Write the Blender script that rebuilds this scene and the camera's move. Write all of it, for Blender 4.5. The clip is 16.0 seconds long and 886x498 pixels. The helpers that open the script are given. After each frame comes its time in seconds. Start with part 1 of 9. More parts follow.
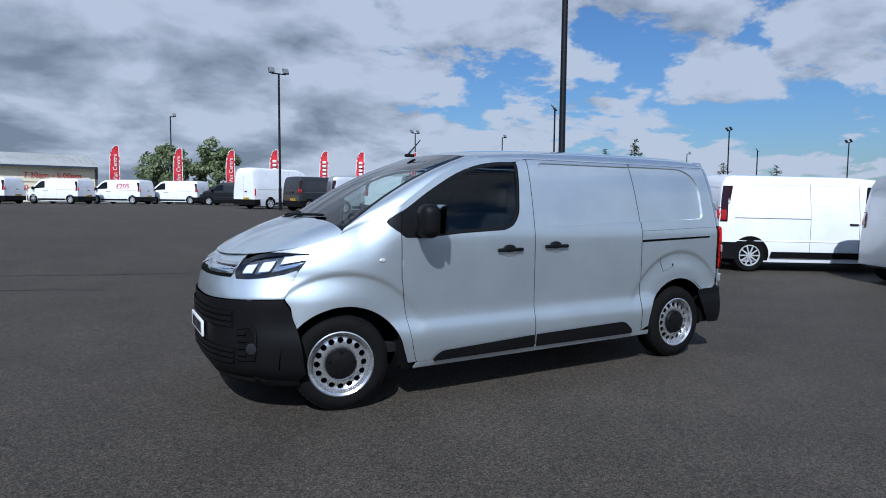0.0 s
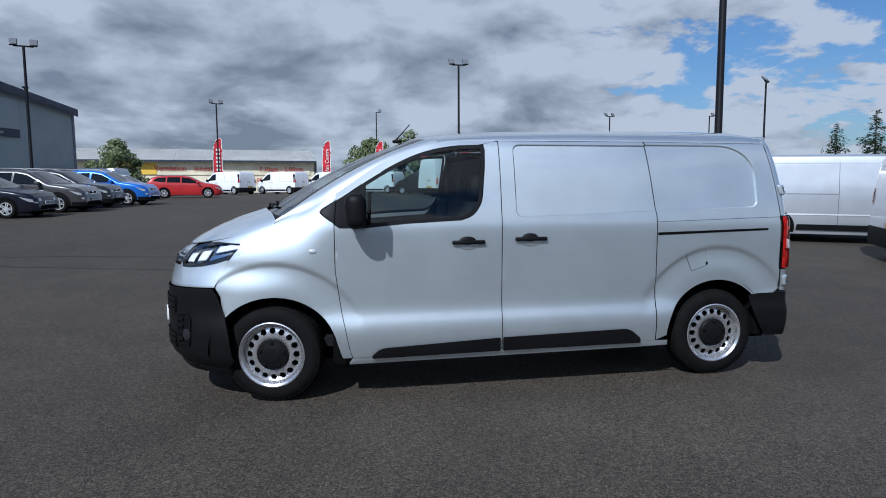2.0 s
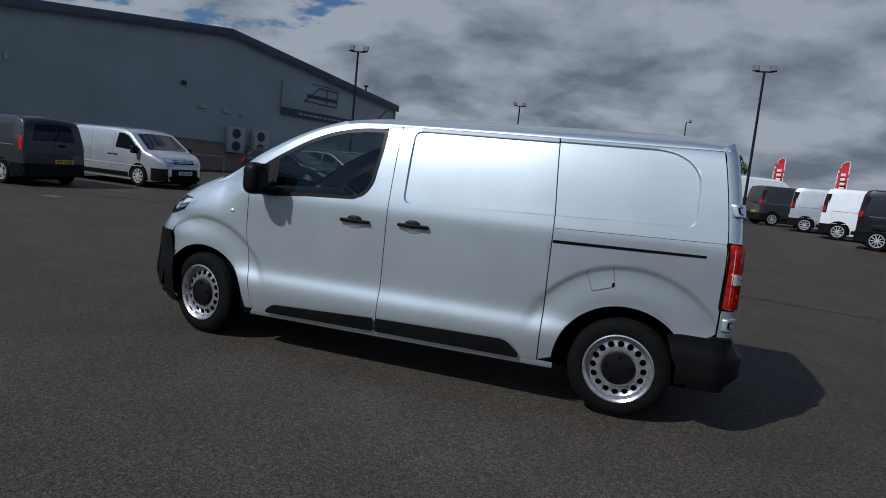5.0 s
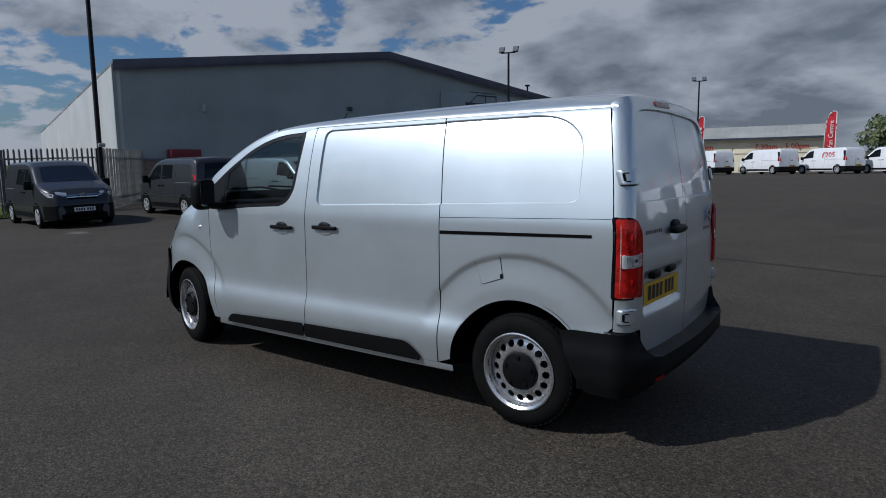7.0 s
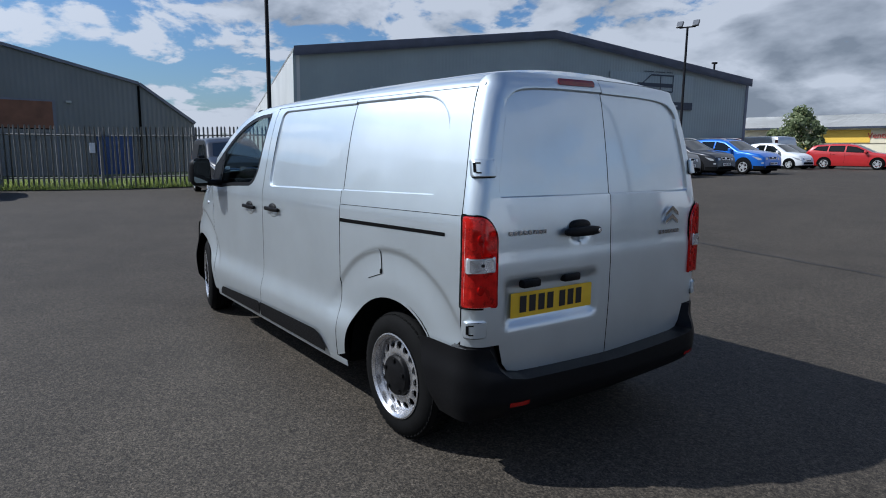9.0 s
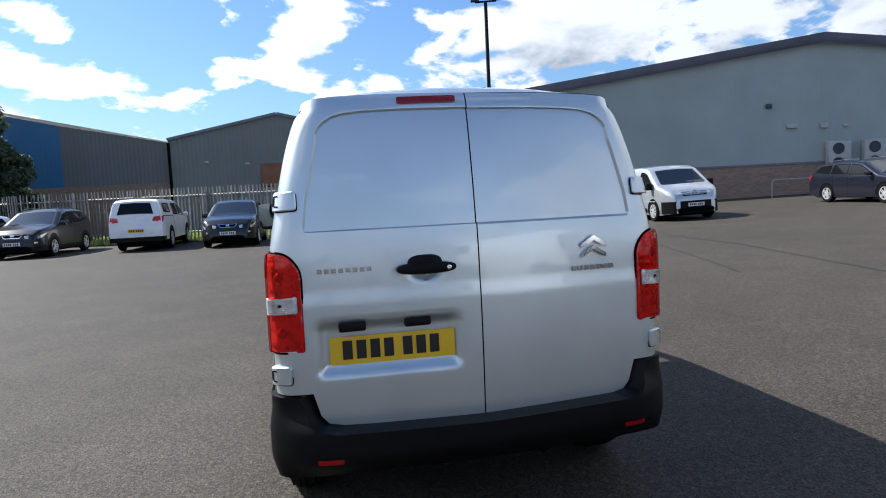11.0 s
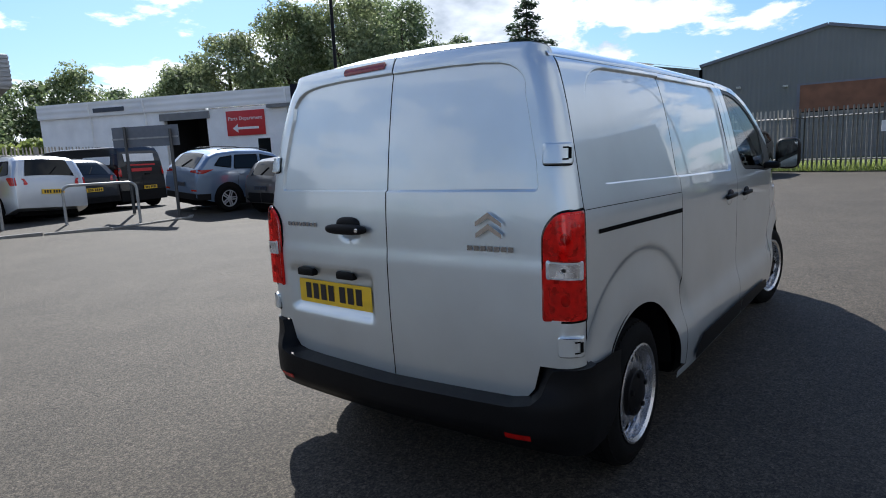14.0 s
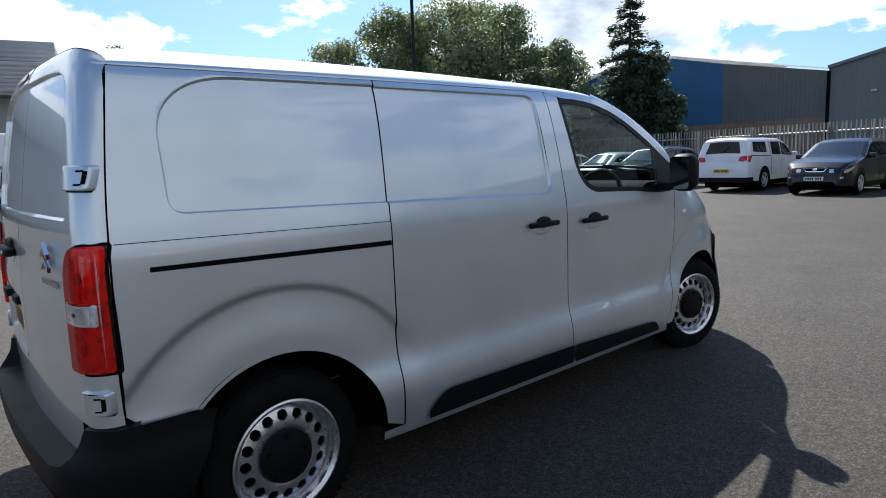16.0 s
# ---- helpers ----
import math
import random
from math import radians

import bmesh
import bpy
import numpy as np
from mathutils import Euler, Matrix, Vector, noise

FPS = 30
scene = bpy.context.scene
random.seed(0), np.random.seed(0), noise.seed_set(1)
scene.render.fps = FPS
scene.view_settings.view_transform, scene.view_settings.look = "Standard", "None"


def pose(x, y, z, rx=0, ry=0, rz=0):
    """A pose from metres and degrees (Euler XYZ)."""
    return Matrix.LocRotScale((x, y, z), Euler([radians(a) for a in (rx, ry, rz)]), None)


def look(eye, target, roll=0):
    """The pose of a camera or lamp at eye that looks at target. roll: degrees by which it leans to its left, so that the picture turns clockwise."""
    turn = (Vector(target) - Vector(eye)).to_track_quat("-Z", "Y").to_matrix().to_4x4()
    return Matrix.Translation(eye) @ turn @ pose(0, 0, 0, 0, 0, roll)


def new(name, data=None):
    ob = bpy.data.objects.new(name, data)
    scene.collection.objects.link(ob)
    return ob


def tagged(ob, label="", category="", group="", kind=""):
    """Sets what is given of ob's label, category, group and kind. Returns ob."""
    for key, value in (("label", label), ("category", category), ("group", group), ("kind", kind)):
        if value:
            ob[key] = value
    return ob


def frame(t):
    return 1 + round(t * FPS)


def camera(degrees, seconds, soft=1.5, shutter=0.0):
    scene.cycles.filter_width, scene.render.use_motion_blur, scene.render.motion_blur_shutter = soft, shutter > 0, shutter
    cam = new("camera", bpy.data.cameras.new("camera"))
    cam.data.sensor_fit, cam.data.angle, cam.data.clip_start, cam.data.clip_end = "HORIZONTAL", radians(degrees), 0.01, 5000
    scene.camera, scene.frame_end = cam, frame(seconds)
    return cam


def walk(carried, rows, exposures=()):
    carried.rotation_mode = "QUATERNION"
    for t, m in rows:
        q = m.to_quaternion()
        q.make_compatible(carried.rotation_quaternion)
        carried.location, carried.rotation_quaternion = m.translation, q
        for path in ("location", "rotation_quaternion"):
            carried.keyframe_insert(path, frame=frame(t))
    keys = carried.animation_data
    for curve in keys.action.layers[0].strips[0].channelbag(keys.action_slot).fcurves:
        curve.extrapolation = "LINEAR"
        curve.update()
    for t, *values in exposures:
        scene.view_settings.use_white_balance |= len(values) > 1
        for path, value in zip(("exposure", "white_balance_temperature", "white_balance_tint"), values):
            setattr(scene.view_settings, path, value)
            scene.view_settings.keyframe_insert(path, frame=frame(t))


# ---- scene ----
cam = camera(71.2, 16.0, soft=1.0)
PATH = [
    (0, (-3.081, -4.809, 1.45), (-2.108, -3.069, 1.294), 0.5),
    (0.5, (-2.617, -4.941, 1.451), (-1.847, -3.099, 1.325), 1.6),
    (1, (-2.176, -4.988, 1.437), (-1.6, -3.079, 1.282), 1.8),
    (1.5, (-1.693, -5.021, 1.441), (-1.22, -3.083, 1.302), -1.6),
    (2, (-1.24, -5.102, 1.457), (-0.888, -3.143, 1.259), -0.3),
    (2.5, (-0.742, -5.121, 1.461), (-0.477, -3.144, 1.324), -0.3),
    (3, (-0.239, -5.154, 1.441), (-0.149, -3.162, 1.286), 0.7),
    (3.5, (0.251, -5.14, 1.428), (0.198, -3.146, 1.274), -0.6),
    (4, (0.702, -5.099, 1.446), (0.421, -3.122, 1.326), -1.6),
    (4.2, (0.906, -5.1, 1.438), (0.546, -3.138, 1.292), 0.5),
    (6.3, (2.824, -4.31, 1.441), (1.796, -2.606, 1.241), -1.2),
    (6.5, (2.974, -4.183, 1.44), (1.887, -2.514, 1.252), -3.1),
    (7, (3.318, -3.845, 1.465), (2.141, -2.247, 1.217), -0.7),
    (7.5, (3.561, -3.494, 1.459), (2.198, -2.054, 1.196), -0.4),
    (8, (3.817, -3.221, 1.463), (2.345, -1.885, 1.245), 2.1),
    (8.5, (4.075, -2.923, 1.478), (2.483, -1.739, 1.228), -0.7),
    (9, (4.265, -2.524, 1.485), (2.684, -1.338, 1.18), 0.7),
    (9.2, (4.33, -2.375, 1.468), (2.726, -1.221, 1.166), -0.4),
    (11.3, (4.818, -0.414, 1.418), (2.849, -0.235, 1.117), -0.6),
    (11.5, (4.805, -0.232, 1.489), (2.848, -0.213, 1.081), 0.3),
    (12, (4.803, 0.253, 1.484), (2.834, 0.065, 1.188), -1.8),
    (12.5, (4.737, 0.672, 1.478), (2.822, 0.231, 1.105), -2.6),
    (13, (4.596, 1.068, 1.498), (2.744, 0.383, 1.185), -3.1),
    (13.5, (4.46, 1.471, 1.479), (2.732, 0.523, 1.138), -1.3),
    (14, (4.261, 1.795, 1.458), (2.69, 0.598, 1.143), -2.9),
    (14.5, (3.939, 2.142, 1.48), (2.376, 0.929, 1.189), -5.8),
    (15, (3.569, 2.537, 1.484), (2.087, 1.222, 1.213), -4.1),
    (15.5, (3.147, 2.741, 1.458), (1.792, 1.296, 1.178), -0.6),
    (16, (2.661, 2.955, 1.441), (1.349, 1.473, 1.156), -2.1),
]
EXPOSURES = [(0.0, 0.03, 5300, 10), (1.5, 0.00, 5350, 10), (3.5, -0.18, 5600, 10), (4.2, -0.48, 5650, 10), (6.3, -0.68, 5650, 10), (7.5, -0.50, 5650, 10), (9.2, 0.20, 5600, 10),
             (11.3, 0.92, 6000, 10), (11.7, 0.90, 6000, 10), (12.5, 0.87, 5900, 10), (13.1, 0.86, 5950, 10), (14.0, 0.74, 6000, 10), (15.5, 0.72, 6050, 10), (16.0, 0.76, 5950, 10)]
walk(cam, [(t, look(eye, target, roll)) for t, eye, target, roll in PATH], EXPOSURES)

# ---- sky, sun ----
SUN_FROM = Vector((-0.60, -0.80, 0.0)).normalized()      # level direction towards the sun
SUN_UP = radians(44.5)
CLOUDS_AT = (4.3, 1.9, 0.6)
world = bpy.data.worlds.new("sky")
scene.world = world
world.use_nodes = True


def build_sky(tree):
    n, l = tree.nodes, tree.links
    n.clear()
    out = n.new("ShaderNodeOutputWorld")
    bg = n.new("ShaderNodeBackground")
    sky = n.new("ShaderNodeTexSky")
    sky.sky_type = "NISHITA"
    sky.sun_disc = False
    sky.sun_elevation = SUN_UP
    sky.sun_rotation = math.atan2(SUN_FROM.x, SUN_FROM.y)
    sky.air_density, sky.dust_density, sky.ozone_density = 1.3, 0.8, 3.0
    tc = n.new("ShaderNodeTexCoord")
    sep = n.new("ShaderNodeSeparateXYZ")
    l.new(tc.outputs["Generated"], sep.inputs[0])

    def m(op, a, b=None, c=None, clamp=False):
        k = n.new("ShaderNodeMath")
        k.operation, k.use_clamp = op, clamp
        for i, v in enumerate((a, b, c)):
            if v is None:
                continue
            if isinstance(v, (int, float)):
                k.inputs[i].default_value = v
            else:
                l.new(v, k.inputs[i])
        return k.outputs[0]

    # heaped clouds in a flat layer, so that they crowd together towards the horizon; tops lit, bases grey
    def lay(lift, share):
        """The place in the layer that a direction meets, a little higher by lift."""
        k = m("ADD", m("MAXIMUM", sep.outputs["Z"], 0.0), 0.29 + lift)
        c = n.new("ShaderNodeCombineXYZ")
        l.new(m("DIVIDE", sep.outputs["X"], k), c.inputs[0])
        l.new(m("DIVIDE", sep.outputs["Y"], k), c.inputs[1])
        l.new(m("MULTIPLY", k, share), c.inputs[2])
        return c.outputs[0]

    def cloud(place, scale, detail, rough, off, dist=0.1):
        t = n.new("ShaderNodeTexNoise")
        t.inputs["Scale"].default_value = scale
        t.inputs["Detail"].default_value = detail
        t.inputs["Roughness"].default_value = rough
        t.inputs["Distortion"].default_value = dist
        v = n.new("ShaderNodeVectorMath")
        v.operation = "ADD"
        v.inputs[1].default_value = off
        l.new(place, v.inputs[0])
        l.new(v.outputs[0], t.inputs["Vector"])
        return t.outputs["Fac"]

    def span(value, lo, hi):
        k = n.new("ShaderNodeMapRange")
        k.interpolation_type = "SMOOTHSTEP"
        k.inputs["From Min"].default_value, k.inputs["From Max"].default_value = lo, hi
        l.new(value, k.inputs["Value"])
        return k.outputs[0]

    AT = CLOUDS_AT
    here, higher = lay(0.0, 1.2), lay(0.05, 1.2)
    big = cloud(here, 0.80, 2, 0.5, AT)
    puff = cloud(here, 2.9, 10, 0.57, AT, 0.2)
    above = cloud(higher, 2.9, 5, 0.52, AT, 0.2)
    low = m("SUBTRACT", 1.0, m("MULTIPLY", sep.outputs["Z"], 3.2), clamp=True)     # more cloud towards the horizon
    away = m("ADD", m("MULTIPLY", sep.outputs["X"], -0.05), m("MULTIPLY", sep.outputs["Y"], 0.998))
    lean = m("MULTIPLY", m("MAXIMUM", m("SUBTRACT", away, 0.62), 0.0), 0.40)        # and on the side away from the sun
    high = m("MULTIPLY", m("MAXIMUM", m("SUBTRACT", sep.outputs["Z"], 0.42), 0.0), -0.20)     # clearer overhead
    dens = m("ADD", m("ADD", m("MULTIPLY", big, 0.55), m("MULTIPLY", puff, 0.86)), m("ADD", m("ADD", m("MULTIPLY", low, 0.085), lean), high))
    cover = span(dens, 0.695, 0.750)
    lit = m("SUBTRACT", puff, above)
    grey = m("ADD", m("MULTIPLY", span(dens, 0.75, 1.10), 0.9), m("MULTIPLY", lit, -4.2), clamp=True)
    tone = n.new("ShaderNodeValToRGB")
    tone.color_ramp.elements[0].color = (8.6, 8.7, 8.9, 1)
    tone.color_ramp.elements[1].color = (3.3, 3.6, 4.0, 1)
    mid = tone.color_ramp.elements.new(0.5)
    mid.color = (5.7, 5.95, 6.3, 1)
    l.new(grey, tone.inputs[0])
    # clouds on the sun's side glow with the light that comes through them
    dot = n.new("ShaderNodeVectorMath")
    dot.operation = "DOT_PRODUCT"
    dot.inputs[1].default_value = SUN_FROM * math.cos(SUN_UP) + Vector((0, 0, math.sin(SUN_UP)))
    l.new(tc.outputs["Generated"], dot.inputs[0])
    glow = m("ADD", 1.0, m("MULTIPLY", m("POWER", m("MAXIMUM", dot.outputs["Value"], 0.0), 2.5), 0.95))
    shine = n.new("ShaderNodeVectorMath")
    shine.operation = "SCALE"
    l.new(tone.outputs[0], shine.inputs[0])
    l.new(glow, shine.inputs["Scale"])
    both = n.new("ShaderNodeMixRGB")
    l.new(m("MULTIPLY", cover, 0.96), both.inputs[0])
    clear = n.new("ShaderNodeMixRGB")
    clear.blend_type, clear.inputs[0].default_value = "MULTIPLY", 1.0
    clear.inputs[2].default_value = (0.86, 1.05, 1.30, 1)
    l.new(sky.outputs[0], clear.inputs[1])
    l.new(clear.outputs[0], both.inputs[1])
    l.new(shine.outputs[0], both.inputs[2])
    l.new(both.outputs[0], bg.inputs[0])
    bg.inputs[1].default_value = 0.063
    l.new(bg.outputs[0], out.inputs[0])


build_sky(world.node_tree)
sun = new("sun", bpy.data.lights.new("sun", "SUN"))
sun.data.energy, sun.data.angle, sun.data.color = 5.0, radians(0.55), (1.0, 0.942, 0.85)
sun.matrix_world = look((0, 0, 40), Vector((0, 0, 40)) - SUN_FROM * math.cos(SUN_UP) - Vector((0, 0, math.sin(SUN_UP))))

# ---- materials ----
def mat(name, color, rough=0.5, metal=0.0, coat=0.0, vary=0.0, scale=8.0, bump=0.0, bscale=60.0, spec=0.5, tint=None, obvary=0.0, grain=0.0):
    """A surface with stains (vary, scale), fine grain and fine relief (bump, bscale); obvary: from piece to piece."""
    ma = bpy.data.materials.new(name)
    ma.use_nodes = True
    nt = ma.node_tree
    n, l = nt.nodes, nt.links
    b = n["Principled BSDF"]
    b.inputs["Base Color"].default_value = (*color, 1)
    b.inputs["Roughness"].default_value, b.inputs["Metallic"].default_value = rough, metal
    b.inputs["Specular IOR Level"].default_value = spec
    if coat:
        b.inputs["Coat Weight"].default_value, b.inputs["Coat Roughness"].default_value = coat, 0.03
    tc = n.new("ShaderNodeTexCoord")
    last = None
    if vary:
        t = n.new("ShaderNodeTexNoise")
        t.inputs["Scale"].default_value, t.inputs["Detail"].default_value = scale, 6
        l.new(tc.outputs["Object"], t.inputs["Vector"])
        r = n.new("ShaderNodeValToRGB")
        r.color_ramp.elements[0].position, r.color_ramp.elements[1].position = 0.32, 0.68
        dark = tuple(c * (1 - vary) for c in color)
        lite = tuple(min(1, c * (1 + vary)) for c in (tint or color))
        r.color_ramp.elements[0].color, r.color_ramp.elements[1].color = (*dark, 1), (*lite, 1)
        l.new(t.outputs["Fac"], r.inputs[0])
        last = r.outputs[0]
        mr = n.new("ShaderNodeMapRange")
        mr.inputs["To Min"].default_value, mr.inputs["To Max"].default_value = max(0.02, rough - 0.12 * vary * 2), min(1, rough + 0.12 * vary * 2)
        l.new(t.outputs["Fac"], mr.inputs["Value"])
        l.new(mr.outputs[0], b.inputs["Roughness"])
    if grain:
        g = n.new("ShaderNodeTexNoise")
        g.inputs["Scale"].default_value, g.inputs["Detail"].default_value = bscale * 1.7, 3
        l.new(tc.outputs["Object"], g.inputs["Vector"])
        mr = n.new("ShaderNodeMapRange")
        mr.inputs["From Min"].default_value, mr.inputs["From Max"].default_value = 0.3, 0.7
        mr.inputs["To Min"].default_value, mr.inputs["To Max"].default_value = 1 - grain, 1 + grain
        l.new(g.outputs["Fac"], mr.inputs["Value"])
        mu = n.new("ShaderNodeMixRGB")
        mu.blend_type, mu.inputs[0].default_value = "MULTIPLY", 1.0
        if last:
            l.new(last, mu.inputs[1])
        else:
            mu.inputs[1].default_value = (*color, 1)
        l.new(mr.outputs[0], mu.inputs[2])
        last = mu.outputs[0]
    if obvary:
        oi = n.new("ShaderNodeObjectInfo")
        mr = n.new("ShaderNodeMapRange")
        mr.inputs["To Min"].default_value, mr.inputs["To Max"].default_value = 1 - obvary, 1 + obvary
        l.new(oi.outputs["Random"], mr.inputs["Value"])
        mu = n.new("ShaderNodeMixRGB")
        mu.blend_type, mu.inputs[0].default_value = "MULTIPLY", 1.0
        if last:
            l.new(last, mu.inputs[1])
        else:
            mu.inputs[1].default_value = (*color, 1)
        l.new(mr.outputs[0], mu.inputs[2])
        last = mu.outputs[0]
    if last:
        l.new(last, b.inputs["Base Color"])
    if bump:
        t = n.new("ShaderNodeTexNoise")
        t.inputs["Scale"].default_value, t.inputs["Detail"].default_value = bscale, 4
        l.new(tc.outputs["Object"], t.inputs["Vector"])
        bp = n.new("ShaderNodeBump")
        bp.inputs["Strength"].default_value, bp.inputs["Distance"].default_value = 1.0, bump
        l.new(t.outputs["Fac"], bp.inputs["Height"])
        l.new(bp.outputs[0], b.inputs["Normal"])
    return ma


def glass_mat(name, tint, gloss=0.02, edge=0.7, power=5.0):
    """Thin glass: clear with a tint, its gloss rising to the edge-on view, the same from both sides."""
    ma = bpy.data.materials.new(name)
    ma.use_nodes = True
    n, l = ma.node_tree.nodes, ma.node_tree.links
    n.clear()
    out, mix = n.new("ShaderNodeOutputMaterial"), n.new("ShaderNodeMixShader")
    tr, gl, lw = n.new("ShaderNodeBsdfTransparent"), n.new("ShaderNodeBsdfGlossy"), n.new("ShaderNodeLayerWeight")
    rise, share = n.new("ShaderNodeMath"), n.new("ShaderNodeMath")
    tr.inputs[0].default_value = (*tint, 1)
    gl.inputs["Roughness"].default_value = gloss
    lw.inputs["Blend"].default_value = 0.5
    rise.operation, rise.inputs[1].default_value = "POWER", power
    share.operation, share.inputs[1].default_value, share.inputs[2].default_value = "MULTIPLY_ADD", edge, 0.04
    l.new(lw.outputs["Facing"], rise.inputs[0])
    l.new(rise.outputs[0], share.inputs[0])
    l.new(share.outputs[0], mix.inputs[0])
    l.new(tr.outputs[0], mix.inputs[1])
    l.new(gl.outputs[0], mix.inputs[2])
    l.new(mix.outputs[0], out.inputs[0])
    return ma


def paint_mat(name, color, metal=0.0, rough=0.32, flake=0.0, coat=1.0, spec=0.5):
    """Car paint under a clear coat, with fine flakes for metallic colours and faint road film."""
    ma = mat(name, color, rough, metal, coat=coat, vary=0.05, scale=2.5, spec=spec)
    if flake:
        nt = ma.node_tree
        n, l = nt.nodes, nt.links
        b = n["Principled BSDF"]
        v = n.new("ShaderNodeTexVoronoi")
        v.inputs["Scale"].default_value = 1400
        tc = n.new("ShaderNodeTexCoord")
        l.new(tc.outputs["Object"], v.inputs["Vector"])
        nm = n.new("ShaderNodeNormalMap")
        nm.inputs["Strength"].default_value = flake
        l.new(v.outputs["Color"], nm.inputs["Color"])
        l.new(nm.outputs[0], b.inputs["Normal"])
    return ma


def asphalt_mat():
    ma = bpy.data.materials.new("asphalt")
    ma.use_nodes = True
    n, l = ma.node_tree.nodes, ma.node_tree.links
    b = n["Principled BSDF"]
    tc = n.new("ShaderNodeTexCoord")

    def noise_at(scale, detail, lo, hi, rough=0.55, kind="ShaderNodeTexNoise"):
        t = n.new(kind)
        t.inputs["Scale"].default_value = scale
        if kind == "ShaderNodeTexNoise":
            t.inputs["Detail"].default_value, t.inputs["Roughness"].default_value = detail, rough
        l.new(tc.outputs["Object"], t.inputs["Vector"])
        r = n.new("ShaderNodeMapRange")
        r.inputs["From Min"].default_value, r.inputs["From Max"].default_value = 0.3, 0.7
        r.inputs["To Min"].default_value, r.inputs["To Max"].default_value = lo, hi
        l.new(t.outputs[0], r.inputs["Value"])
        return r.outputs[0], t.outputs[0]

    broad, _ = noise_at(0.16, 5, 0.86, 1.16)
    stain, _ = noise_at(1.3, 6, 0.86, 1.14)
    coarse, _ = noise_at(26, 3, 0.72, 1.32, 0.6)
    stone, raw = noise_at(75, 4, 0.25, 2.05, 0.75)
    speck, _ = noise_at(230, 2, 0.6, 1.5)
    v = n.new("ShaderNodeTexVoronoi")
    v.inputs["Scale"].default_value = 105
    l.new(tc.outputs["Object"], v.inputs["Vector"])
    sp = n.new("ShaderNodeSeparateColor")
    l.new(v.outputs["Color"], sp.inputs[0])
    vr = n.new("ShaderNodeMapRange")
    vr.inputs["To Min"].default_value, vr.inputs["To Max"].default_value = 0.46, 1.54
    l.new(sp.outputs[0], vr.inputs["Value"])
    grit = vr.outputs[0]
    cur = None
    for k in (grit, broad, stain, coarse, stone, speck):
        if cur is None:
            cur = k
            continue
        m = n.new("ShaderNodeMath")
        m.operation = "MULTIPLY"
        l.new(cur, m.inputs[0])
        l.new(k, m.inputs[1])
        cur = m.outputs[0]
    c = n.new("ShaderNodeMixRGB")
    c.blend_type, c.inputs[0].default_value = "MULTIPLY", 1.0
    c.inputs[1].default_value = (0.0400, 0.0335, 0.0255, 1)
    l.new(cur, c.inputs[2])
    l.new(c.outputs[0], b.inputs["Base Color"])
    b.inputs["Roughness"].default_value = 0.76
    b.inputs["Specular IOR Level"].default_value = 0.27
    bp = n.new("ShaderNodeBump")
    bp.inputs["Distance"].default_value, bp.inputs["Strength"].default_value = 0.007, 1.0
    l.new(raw, bp.inputs["Height"])
    l.new(bp.outputs[0], b.inputs["Normal"])
    return ma


def clad_mat(name, color, pitch=0.2, depth=0.02, axis="X", rough=0.45):
    """Profiled sheet: upright ribs."""
    ma = mat(name, color, rough, 0.0, vary=0.10, scale=0.35, spec=0.4)
    n, l = ma.node_tree.nodes, ma.node_tree.links
    w = n.new("ShaderNodeTexWave")
    w.wave_type, w.bands_direction = "BANDS", axis
    w.inputs["Scale"].default_value = 0.314 / pitch
    tc = n.new("ShaderNodeTexCoord")
    l.new(tc.outputs["Object"], w.inputs["Vector"])
    bp = n.new("ShaderNodeBump")
    bp.inputs["Distance"].default_value, bp.inputs["Strength"].default_value = depth, 0.7
    l.new(w.outputs["Fac"], bp.inputs["Height"])
    l.new(bp.outputs[0], n["Principled BSDF"].inputs["Normal"])
    return ma


def brick_mat():
    ma = mat("brickwork", (0.16, 0.11, 0.08), 0.85, vary=0.2, scale=3, bump=0.003)
    n, l = ma.node_tree.nodes, ma.node_tree.links
    t = n.new("ShaderNodeTexBrick")
    t.inputs["Color1"].default_value, t.inputs["Color2"].default_value = (0.32, 0.21, 0.15, 1), (0.22, 0.155, 0.115, 1)
    t.inputs["Mortar"].default_value = (0.22, 0.20, 0.18, 1)
    t.inputs["Scale"].default_value = 1.0
    t.inputs["Brick Width"].default_value, t.inputs["Row Height"].default_value, t.inputs["Mortar Size"].default_value = 0.225, 0.075, 0.006
    tc = n.new("ShaderNodeTexCoord")
    mp = n.new("ShaderNodeMapping")
    mp.inputs["Rotation"].default_value = (radians(90), 0, 0)
    l.new(tc.outputs["Object"], mp.inputs["Vector"])
    l.new(mp.outputs[0], t.inputs["Vector"])
    l.new(t.outputs["Color"], n["Principled BSDF"].inputs["Base Color"])
    return ma


